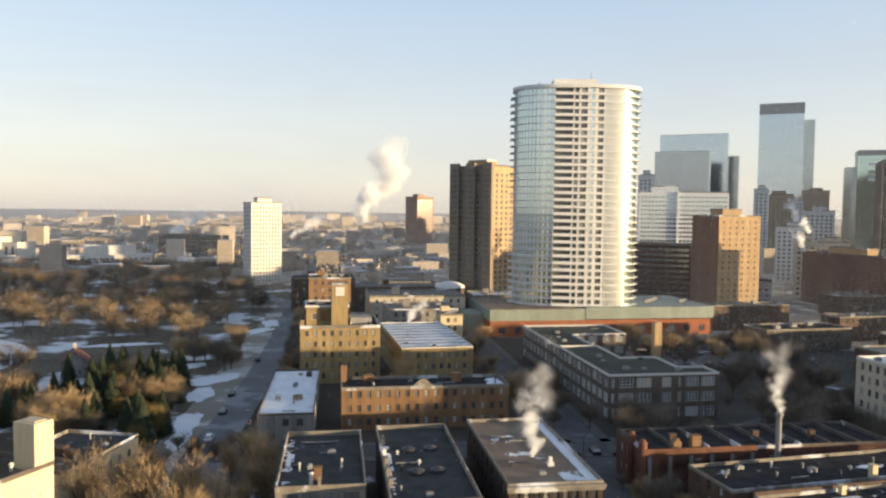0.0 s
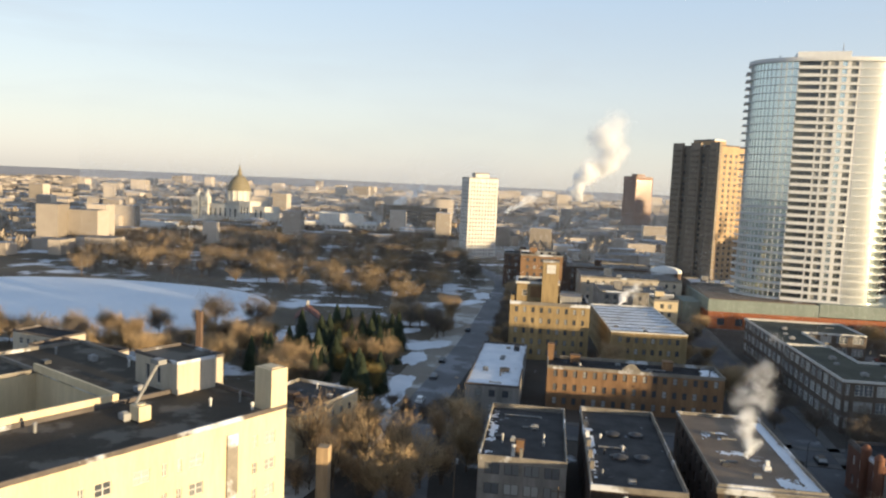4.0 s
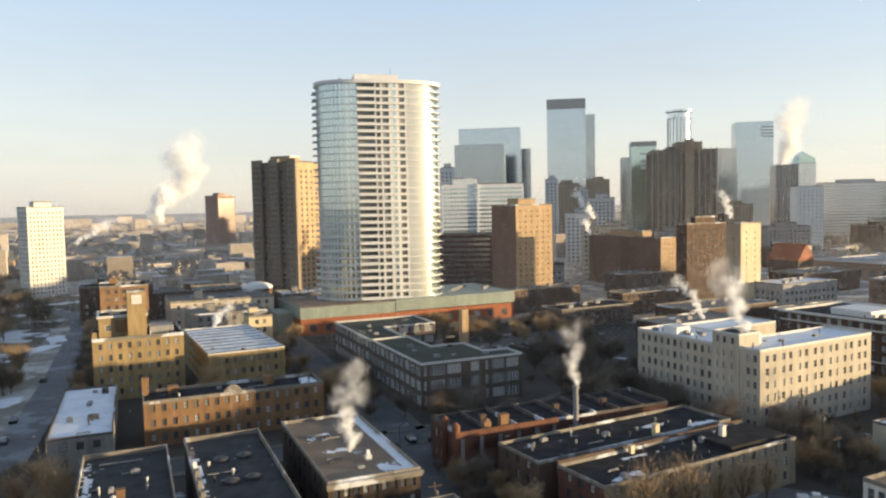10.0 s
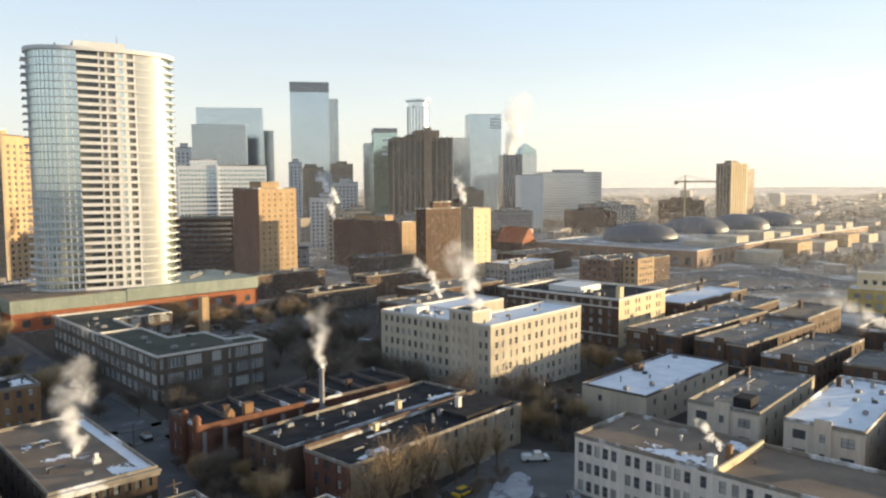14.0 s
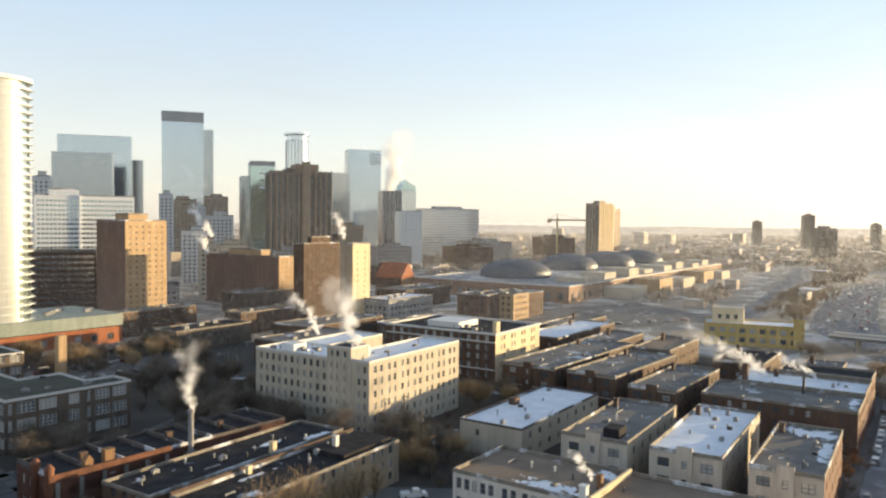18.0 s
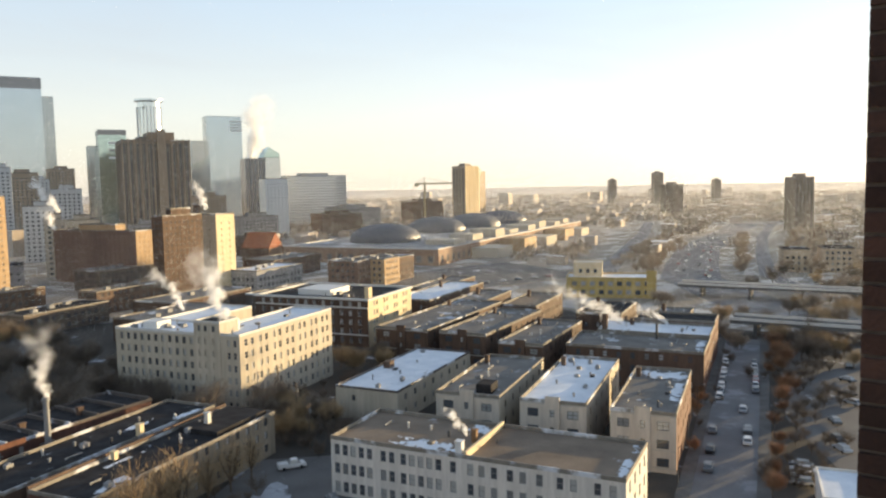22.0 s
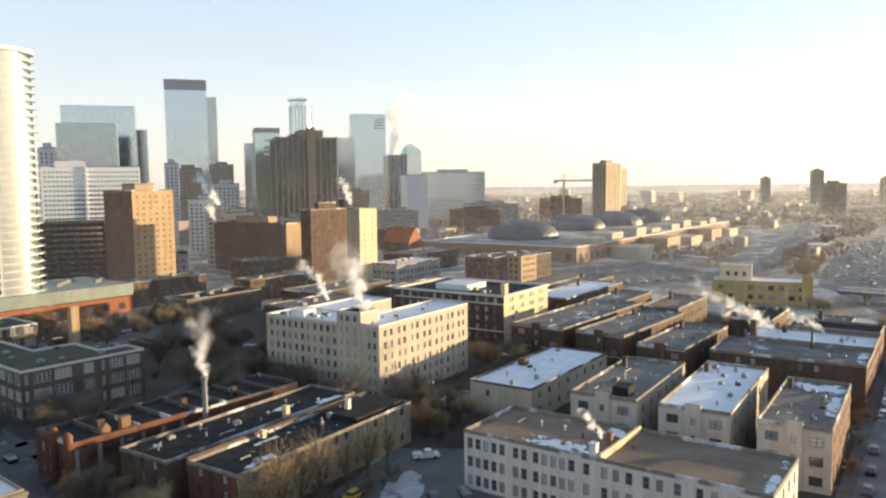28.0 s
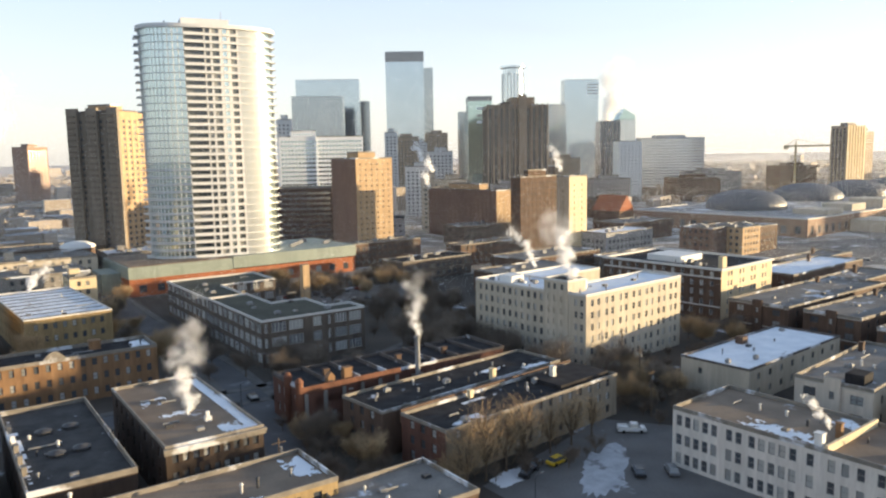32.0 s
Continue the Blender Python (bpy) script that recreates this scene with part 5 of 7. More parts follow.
slab_mesh = Shape().prism(wide, 0.06, 0.42).mesh("floor_slab", m_white_conc)
A0, A1, A2, A3 = 0.0, 1.247, 1.908, 2.36          # where glass, punched wall and bright glass meet
glass_w = strip(A0, A1, 0.42, FH, 0.0, 14, True).mesh("glazing", m_tower_glass)
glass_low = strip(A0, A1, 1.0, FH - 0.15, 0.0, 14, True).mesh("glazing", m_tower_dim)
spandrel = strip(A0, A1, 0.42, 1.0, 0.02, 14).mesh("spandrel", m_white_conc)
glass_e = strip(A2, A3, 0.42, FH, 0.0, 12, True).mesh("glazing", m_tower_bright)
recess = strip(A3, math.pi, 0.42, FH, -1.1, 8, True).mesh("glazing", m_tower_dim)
parapet_e = strip(A3, math.pi, 0.42, 1.25, 0.1, 8).mesh("balcony_rail", m_tower_glass)
back = strip(math.pi, 2 * math.pi, 0.42, FH, 0.0, 30).mesh("rear_wall", m_white_conc)
HT = FH * NF
for k in range(15):
    x, y = oval(A0 + (A1 - A0) * k / 14, 0.1)
    part("mullion", Shape().box(x - 0.12, x + 0.12, y - 0.12, y + 0.12, Z0, Z0 + HT), m_white_conc, t)
for k in range(13):
    x, y = oval(A2 + (A3 - A2) * k / 12, 0.1)
    part("mullion", Shape().box(x - 0.09, x + 0.09, y - 0.09, y + 0.09, Z0, Z0 + HT), m_white_conc, t)
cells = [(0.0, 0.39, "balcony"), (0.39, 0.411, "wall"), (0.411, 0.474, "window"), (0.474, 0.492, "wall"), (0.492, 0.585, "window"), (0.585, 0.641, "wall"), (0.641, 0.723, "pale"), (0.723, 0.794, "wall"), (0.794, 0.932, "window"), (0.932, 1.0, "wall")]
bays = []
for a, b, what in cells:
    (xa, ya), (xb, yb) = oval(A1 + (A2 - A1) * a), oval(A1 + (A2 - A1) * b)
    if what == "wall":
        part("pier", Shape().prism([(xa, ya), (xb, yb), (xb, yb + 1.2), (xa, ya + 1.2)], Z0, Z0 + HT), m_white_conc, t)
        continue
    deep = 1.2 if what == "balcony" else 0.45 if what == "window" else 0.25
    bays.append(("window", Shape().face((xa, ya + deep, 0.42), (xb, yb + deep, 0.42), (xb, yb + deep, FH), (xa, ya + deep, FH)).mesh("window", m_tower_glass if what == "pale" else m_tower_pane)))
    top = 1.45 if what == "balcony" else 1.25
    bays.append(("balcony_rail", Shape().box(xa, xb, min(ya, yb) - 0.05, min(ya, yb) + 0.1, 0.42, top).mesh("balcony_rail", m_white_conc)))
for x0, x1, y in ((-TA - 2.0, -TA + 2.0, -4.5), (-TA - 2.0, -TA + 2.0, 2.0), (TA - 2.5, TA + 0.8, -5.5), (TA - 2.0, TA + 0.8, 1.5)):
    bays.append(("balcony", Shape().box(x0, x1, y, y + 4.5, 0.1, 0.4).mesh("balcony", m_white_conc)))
for k in range(NF):
    m = pose(0, 0, Z0 + FH * k)
    part("floor_slab", slab_mesh, None, t, m=m); part("rear_wall", back, None, t, m=m)
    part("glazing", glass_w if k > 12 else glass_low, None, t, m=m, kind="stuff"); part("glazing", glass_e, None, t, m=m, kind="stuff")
    if k <= 12:
        part("spandrel", spandrel, None, t, m=m)
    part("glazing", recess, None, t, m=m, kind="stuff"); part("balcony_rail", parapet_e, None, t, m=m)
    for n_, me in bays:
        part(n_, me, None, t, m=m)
zt = Z0 + FH * NF
part("roof_slab", Shape().prism([oval(2 * math.pi * k / 72, 1.2) for k in range(72)], zt, zt + 1.6), m_white_conc, t)
block(t, -12, 8, -12.5, 6, zt + 1.3, zt + 4.2, m_white_conc, m_white_conc, m_white_conc)
part("mast", Shape().tube(6, -4, zt + 4, zt + 9, 0.15, 0.1, 6).tube(-18, -4, zt + 1.6, zt + 4, 0.3, 0.3, 6), m_metal, t)

# ---- towers beyond ----
def high(x, y, a, w, d, h, wall, label, cols=8, fh=3.3, ww=1.6, hh=1.7, roof=None, mats=None, base=0.0, hut=True, pane=None, blind=False):
    """A high-rise with rows of openings on each side and a hut on its roof."""
    t = house("high_rise", x, y, a, label, "tower")
    f = max(1, int((h - base - 1.5) / fh))
    g = lambda L: grid(L, max(1, round(cols * L / max(w, d))), f, base + 0.3, fh, ww, hh, margin=1.0, sill=0.8)
    block(t, -w / 2, w / 2, -d / 2, d / 2, base, h, wall, roof or m_tar, m_dark_coping if wall is m_tower_brown else m_coping, {"S": g(w), "W": [] if blind else g(d), "E": g(d)}, 0.6, far=True, mats=mats, pane=pane)
    if hut:
        block(t, -w * 0.22, w * 0.25, -d * 0.2, d * 0.25, h - 0.6, h + 3.6, (mats or {}).get("S", wall), m_tar, m_coping)
    return t


def mirror_tower(x, y, a, w, d, h, mat, label, cap=0.0, fh=4.0, bay=3.2, steps=()):
    """An office tower of glass panels between thin ribs."""
    t = house("office_tower", x, y, a, label, "tower")
    part("core", Shape().box(-w / 2 + 0.3, w / 2 - 0.3, -d / 2 + 0.3, d / 2 - 0.3, 0, h - 0.5), m_darkmetal, t)
    s = Shape()
    for side, L in (("S", w), ("W", d), ("E", d)):
        (nx, ny), (ex, ey) = SIDES[side]
        o = {"S": (-w / 2, -d / 2), "W": (-w / 2, d / 2), "E": (w / 2, -d / 2)}[side]
        nb, nf = max(1, int(L / bay)), max(1, int((h - cap) / fh))
        for i in range(nb):
            for k in range(nf):
                a0, a1 = L * (i + 0.03) / nb, L * (i + 0.97) / nb
                z0, z1 = (h - cap) * (k + 0.02) / nf, (h - cap) * (k + 0.98) / nf
                s.face((o[0] + ex * a0, o[1] + ey * a0, z0), (o[0] + ex * a1, o[1] + ey * a1, z0), (o[0] + ex * a1, o[1] + ey * a1, z1), (o[0] + ex * a0, o[1] + ey * a0, z1))
    part("curtain_wall", s, mat, t, kind="stuff")
    if cap:
        part("crown", Shape().box(-w / 2 - 0.3, w / 2 + 0.3, -d / 2 - 0.3, d / 2 + 0.3, h - cap, h, 0.3), m_cur_dark, t)
    part("roof", Shape().box(-w / 2, w / 2, -d / 2, d / 2, h, h + 0.6), m_grey_conc, t)
    return t


t = mirror_tower(560, 1256, -24, 67, 50, 236, m_cur_blue, "tall blue mirror-glass skyscraper with a dark crown", cap=17)
mirror_tower(616, 1279, -24, 19, 40, 213, m_cur_grey, "narrow glass shoulder of the tall skyscraper")
mirror_tower(416, 1253, -24, 106, 40, 184, m_cur_blue, "broad blue mirror-glass office slab")
mirror_tower(352, 1111, -24, 76, 30, 145, m_cur_grey, "wide plain grey glass office tower")
mirror_tower(507, 1321, -24, 19, 30, 155, m_cur_grey, "slim grey mirror-glass office tower")
t = high(173, 546, -12, 61, 26, 71, m_hotel, "white hotel slab with rows of windows", 24, 3.1, 2.1, 1.6, hut=False, pane=m_tower_dim)
block(t, -22, -4, -13.3, 4, 70.4, 75, m_hotel, m_tar, m_coping, {"S": grid(18, 7, 1, 70.6, 3.1, 1.7, 1.5)}, 0.5, far=True, pane=m_cur_pale)
part("fin", Shape().box(-4.3, -3.3, -13.9, -13.05, 0, 71), m_hotel, t)
t = high(145, 493, -24, 38, 28, 36, m_brown_brick, "dark gridded multi-storey parking block", 9, 3.4, 3.6, 1.7, hut=False, pane=m_cur_dark)
# south face tan, flanks dark red: sun and shade put into colour
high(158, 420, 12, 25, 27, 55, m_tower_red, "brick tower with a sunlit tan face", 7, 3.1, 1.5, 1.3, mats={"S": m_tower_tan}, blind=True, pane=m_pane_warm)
# tan south, darker west and bays: sun and shade put into the colours
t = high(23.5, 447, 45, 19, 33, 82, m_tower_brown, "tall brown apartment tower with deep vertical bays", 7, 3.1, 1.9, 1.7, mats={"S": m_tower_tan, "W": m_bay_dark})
for y0, y1 in ((-16.6, -10), (-3.5, 3.5), (9.5, 16.6)):
    part("bay", Shape().box(-11.2, -9.52, y0, y1, 0, 83.5), m_umber, t)
    tier = Shape()
    for k in range(26):
        tier.box(-11.9, -11.22, y0 + 1.2, y1 - 1.2, 1.2 + 3.1 * k, 2.2 + 3.1 * k)
    part("balcony_tier", tier, m_bay_dark, t, kind="stuff")
# lit south end tan, unlit long side darker red: light put into colour
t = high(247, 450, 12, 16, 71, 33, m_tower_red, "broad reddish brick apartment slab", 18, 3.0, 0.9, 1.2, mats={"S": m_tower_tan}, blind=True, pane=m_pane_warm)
for k in range(18):
    part("rib", Shape().box(-8.2, -8.02, -34 + 4 * k, -33 + 4 * k, 0, 33), m_tower_red, t)
t = high(385, 612, -24, 56, 46, 100, m_umber, "dark brown high-rise with vertical bays and a raised core", 20, 3.2, 1.9, 2.9)
# ribs paler than the wall: the sun they catch is put into the colour
for k in range(12):
    if k != 6:
        part("rib", Shape().box(-27.5 + 5 * k - 0.6, -27.5 + 5 * k + 0.6, -24.2, -23.02, 0, 101), m_tower_brown, t)
part("core", Shape().box(0.5, 7.5, -26.5, -23.03, 0, 109, 0.1).box(-6, 16, -20, 10, 99.5, 107), m_tower_brown, t)
t = mirror_tower(451, 796, -24, 28, 30, 123, m_cur_green, "green glass tower with dark and pale bands", cap=5)
for z in (92, 100, 108):
    part("band", Shape().box(-4, 14.2, -15.3, -15.02, z, z + 2.6), m_white_conc if z != 100 else m_cur_dark, t)
mirror_tower(448, 829, -24, 13, 25, 107, m_cur_grey, "slim grey mirror-glass office tower")
t = house("office_tower", 810, 1292, -24, "pale round-topped office tower with a ring crown", "tower")
part("shaft", Shape().lathe(0, 0, [(21.5, 0), (21.5, 208)], 20), m_cur_pale, t)
part("crown_ring", Shape().lathe(0, 0, [(20, 206), (20, 221), (25.5, 223), (25.5, 226.5), (20, 226.5)], 28), m_cur_pale, t)
for k in range(20):
    part("rib", Shape().box(21.5 * math.cos(k * math.pi / 10) - 0.7, 21.5 * math.cos(k * math.pi / 10) + 0.7, 21.5 * math.sin(k * math.pi / 10) - 0.7, 21.5 * math.sin(k * math.pi / 10) + 0.7, 0, 212), m_white_conc, t)
mirror_tower(701, 992, -24, 27, 30, 130, m_cur_grey, "grey mirror-glass office tower downtown")
t = mirror_tower(792, 1052, -24, 57, 34, 176, m_cur_blue, "blue glass tower with a louvred top", cap=0)
for k in range(4):
    part("louvre", Shape().box(9, 28.7, -17.7, -17.05, 152 + 5 * k, 154.5 + 5 * k), m_white_conc, t)
t = mirror_tower(638, 787, -24, 26, 28, 95, m_cur_dark, "dark glass tower with pale ribs")
for k in range(5):
    part("rib", Shape().box(-12.5 + 6 * k - 0.6, -12.5 + 6 * k + 0.6, -14.8, -14.02, 0, 95), m_grey_conc, t)
t = mirror_tower(686, 812, -24, 24, 28, 98, m_cur_pale, "pale tower with a slanted roof")
part("slanted_roof", Shape().face((-11, -14, 98), (11, -14, 98), (11, -14, 104), (-4, -14, 113)).face((11, 14, 98), (-11, 14, 98), (-4, 14, 113), (11, 14, 104)).face((-4, -14, 113), (11, -14, 104), (11, 14, 104), (-4, 14, 113)).face((-11, -14, 98), (-4, -14, 113), (-4, 14, 113), (-11, 14, 98)), m_cur_green, t)
high(592, 694, -24, 27, 26, 68, m_white_conc, "plain white concrete office block", 6, 4.0, 0.9, 1.0, hut=False, blind=True)
high(767, 814, -24, 90, 40, 74, m_far_grey, "wide grey office block with window rows", 30, 3.8, 1.9, 1.8, pane=m_cur_pale)
high(182, 676, -24, 13, 11, 90, m_far_grey, "slim pale grey concrete tower", 3)
# cream front for the sun, browner west side: shade put into its colour
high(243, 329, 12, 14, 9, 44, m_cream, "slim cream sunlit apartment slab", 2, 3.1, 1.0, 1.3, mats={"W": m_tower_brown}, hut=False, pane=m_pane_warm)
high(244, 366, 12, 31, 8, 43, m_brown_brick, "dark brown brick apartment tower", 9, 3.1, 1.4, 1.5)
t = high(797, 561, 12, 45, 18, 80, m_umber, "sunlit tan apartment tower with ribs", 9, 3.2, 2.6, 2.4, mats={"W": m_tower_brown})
for k in range(7):
    part("rib", Shape().box(-22.5 + 6.9 * k, -19.0 + 6.9 * k, -9.9, -9.02, 0, 80.6), m_cream, t)
high(836, 570, 12, 27, 14, 74, m_tower_brown, "brown apartment tower behind a tan one", 5, 3.2, 2.2, 1.8)
high(-136, 567, 37, 24, 15, 60, m_white_brick, "white apartment tower with small scattered windows", 9, 3.0, 1.1, 1.4)
high(-35, 1105, 37, 28, 30, 75, m_rose_brick, "distant reddish brick apartment tower", 6, 3.2, 2.0, 1.6)
high(-272, 820, -22, 84, 14, 26, m_bay_dark, "long dark office slab with ribbon windows", 3, 4.4, 23, 2.0, hut=False, pane=m_cur_dark)
high(-224, 770, 12, 30, 24, 13, m_tower_tan, "low tan block beside the office slab", 4, 4.0, 2, 1.5, hut=False)
high(883.5, 181, 40, 21.5, 21.5, 58, m_bay_dark, "dark brown apartment tower above the motorway", 5, 3.1, 1.3, 2.7)
high(1589, 610, 40, 20, 20, 75, m_umber, "distant pale grey concrete tower", 5)
high(1223, 445, 40, 30, 28, 51, m_bay_dark, "distant grey concrete apartment block", 7)
high(1723, 525, 40, 16, 16, 58, m_umber, "distant slim pale grey tower", 4)
high(1734, 780, 40, 18, 18, 62, m_umber, "distant slim pale grey tower", 4)
high(497, 104, 20, 18, 15, 14, m_tower_brown, "pale apartment house beside the motorway", 5, hut=False)
high(502, 82, 20, 18, 17, 15, m_tower_brown, "pale apartment house beside the motorway", 5, hut=False)
for x, y, w, h, mat in ((319, 755, 14, 81, m_far_grey), (371, 834, 31, 78, m_tower_brown), (431, 926, 22, 73, m_far_grey), (499, 1010, 33, 88, m_tower_brown), (249, 515, 14, 39, m_cream_brick), (300, 640, 30, 46, m_far_grey),
                        (345, 560, 28, 30, m_grey_conc), (290, 560, 24, 36, m_cream_brick), (225, 600, 30, 40, m_tower_brown), (470, 700, 34, 42, m_brown_brick), (520, 640, 40, 28, m_grey_conc), (360, 720, 26, 60, m_far_grey),
                        (560, 780, 40, 50, m_tower_brown), (640, 640, 50, 26, m_brown_brick), (720, 690, 60, 30, m_grey_conc), (880, 700, 50, 34, m_brown_brick), (420, 520, 30, 16, m_brown_brick), (195, 480, 30, 14, m_grey_conc)):
    high(x, y, -24, w, w * 0.8, h, mat, "mid-rise downtown block with rows of windows", max(3, int(w / 4)), 3.5, 1.9, 1.6)
# low blocks between the tower and the church
for x, y, w, d, h, mat, roof in ((146, 366, 46, 12, 12, m_brown_brick, m_brownroof), (196, 340, 44, 12, 11, m_brown_brick, m_brownroof), (150, 315, 40, 16, 9, m_school_brick, m_tar), (200, 290, 50, 22, 10, m_brown_brick, m_frost), (170, 262, 40, 20, 9, m_brown_brick, m_frost), (240, 268, 44, 24, 9, m_school_brick, m_frost),
                                 (268, 322, 40, 18, 14, m_grey_conc, m_snowroof), (310, 300, 16, 20, 15, m_tower_red, m_frost), (326, 296, 18, 24, 15, m_tower_tan, m_frost), (346, 302, 20, 24, 14, m_brown_brick, m_frost), (236, 420, 40, 20, 12, m_school_brick, m_frost), (330, 380, 50, 24, 12, m_brown_brick, m_frost)):
    t = house("low_block", x, y, 12, "low street block with a flat frosted roof", "building", "low street blocks")
    block(t, -w / 2, w / 2, -d / 2, d / 2, 0, h, mat, roof, m_coping, {"S": grid(w, int(w / 3.5), max(1, int(h / 3.6)), 0.4, 3.5, 1.7, 1.8), "W": grid(d, int(d / 3.5), max(1, int(h / 3.6)), 0.4, 3.5, 1.7, 1.8)}, 0.5, far=True)
    for k in range(3):
        unit(t, -w * 0.3 + w * 0.25 * k, (k - 1) * d * 0.2, h - 0.5, 2.4, 2.0, 1.5)
t = house("church", 356, 432, 12, "red stone church with a steep orange-lit gable", "church")
part("nave", Shape().box(-8, 8, -12, 12, 0, 14), m_brown_brick, t)
part("roof", Shape().face((-8.5, -12.3, 14), (8.5, -12.3, 14), (0, -12.3, 25)).face((8.5, 12.3, 14), (-8.5, 12.3, 14), (0, 12.3, 25)).face((8.5, -12.3, 14), (8.5, 12.3, 14), (0, 12.3, 25), (0, -12.3, 25)).face((-8.5, 12.3, 14), (-8.5, -12.3, 14), (0, -12.3, 25), (0, 12.3, 25)), m_terracotta, t)

# ---- convention hall with its domes ----
t = house("convention_hall", 416, 317, 12, "long low brick convention hall with grey domes", "hall")
block(t, 0, 390, 0, 134, 0, 12, m_hall_brick, m_hall_roof, m_white_coping, {"S": grid(390, 40, 1, 1, 8, 4, 5), "W": grid(134, 14, 1, 1, 8, 4, 5)}, 0.6, far=True)
for k, (x, y, r) in enumerate(((66, 79, 29), (190, 92, 29), (276, 88, 29), (352, 84, 29))):
    part("dome", Shape().lathe(x, y, [(r, 11.5), (r, 14)] + [(r * math.cos(q), 14 + 12 * math.sin(q)) for q in [math.pi / 2 * j / 10 for j in range(1, 11)]], 40), m_dome, t, "grey ribbed metal dome")
    ribs = Shape()
    for j in range(20):
        q0 = 2 * math.pi * j / 20
        for i in range(8):
            e0, e1 = math.pi / 2 * i / 8, math.pi / 2 * (i + 1) / 8
            ribs.rod((x + r * math.cos(e0) * math.cos(q0), y + r * math.cos(e0) * math.sin(q0), 14 + 12 * math.sin(e0)), (x + r * math.cos(e1) * math.cos(q0), y + r * math.cos(e1) * math.sin(q0), 14 + 12 * math.sin(e1)), 0.16, 0.16, 3)
    part("dome_ribs", ribs, m_dome, t)
for k in range(8):
    part("roof_box", Shape().box(40 + 44 * k, 62 + 44 * k, 6 + 3 * (k % 2), 30, 11.5, 15 + (k % 3) * 1.5, 0.2), m_cream_brick, t)
for k in range(5):
    part("wing", Shape().box(60 + 62 * k, 92 + 62 * k, -22, -0.2, 0, 8 + (k % 2) * 3, 0.2), m_tower_tan if k % 2 else m_cream_brick, t)

# ---- the domed church across the park ----
t = house("basilica", -448, 740, -12, "pale stone basilica with a tall dark dome", "church")
block(t, -40, 44, -12, 12, 0, 20, m_stone, m_copper, m_stone, {"S": grid(84, 11, 1, 6, 8, 3, 9)}, 0.6, far=True)
for x in (-62, -48):
    block(t, x, x + 11, -14, -3, 0, 27, m_stone, m_tar, m_stone, {"S": grid(11, 2, 2, 5, 10, 1.8, 6)}, 0.6, far=True)
    part("spire", Shape().lathe(x + 5.5, -8.5, [(4.2, 27), (3.6, 30), (1.2, 33), (0.1, 36)], 8), m_stone, t)
block(t, -50.9, -40.1, -12, 10, 0, 22, m_stone, m_tar, m_stone, {"S": grid(10, 1, 1, 4, 8, 3, 8)}, 0.6, far=True)
block(t, 10, 26, -15, 14, 0, 25, m_stone, m_tar, m_stone, {"S": grid(16, 3, 1, 10, 8, 2, 8)}, 0.6, far=True)
part("drum", Shape().tube(-4, 0, 19.8, 35.5, 12.3, 12.3, 28), m_stone, t)
for k in range(14):
    q = math.pi * 2 * k / 14
    part("pilaster", Shape().box(-4 + 12.6 * math.cos(q) - 0.6, -4 + 12.6 * math.cos(q) + 0.6, 12.6 * math.sin(q) - 0.6, 12.6 * math.sin(q) + 0.6, 22, 35), m_stone, t)
part("dome", Shape().lathe(-4, 0, [(12.8, 35.5), (12.6, 36.5), (11.6, 41), (9.4, 46), (6.6, 50), (3.2, 52.6), (2.3, 53.4), (2.3, 57), (1.3, 58.5), (0.2, 64.5)], 28), m_copper, t, "dark patinated dome with lantern", smooth=False)

# long low halls at the park's far edge
for x, y, a, w, d, h, up, wall in ((-316, 694, 24.6, 88, 22, 11, (-14, 30, 8.5), m_white_brick), (-401, 527, 37, 92, 18, 9, (-20, 20, 3.0), m_white_conc), (-452, 610, 30, 70, 20, 9, (-10, 25, 4.0), m_cream_brick)):
    t = house("low_hall", x, y, a, "long low pale hall beyond the park trees", "building", "halls beyond the park")
    block(t, -w / 2, w / 2, -d / 2, d / 2, 0, h, wall, m_snowroof, m_white_coping, {"S": grid(w, int(w / 5), 2, 0.6, h / 2.3, 2.6, 1.8)}, 0.4, far=True)
    block(t, up[0], up[1], -d * 0.3, d * 0.4, h - 0.4, h + up[2], wall, m_snowroof, m_white_coping, {}, 0.4, far=True)

t = thing("tower_crane", pose(785, 619, 0, 0, 0, -30), "distant yellow lattice tower crane", "crane")
part("mast", Shape().box(-0.9, 0.9, -0.9, 0.9, 0, 62), m_crane, t)
part("jib", Shape().box(-14, 40, -0.6, 0.6, 58, 60).box(-14, -9, -1.2, 1.2, 55.5, 58), m_crane, t)
part("tie", Shape().rod((0, 0, 67), (34, 0, 60), 0.3, 0.3, 4).rod((0, 0, 67), (-12, 0, 60), 0.3, 0.3, 4).rod((0, 0, 60), (0, 0, 67), 0.6, 0.4, 4), m_crane, t)

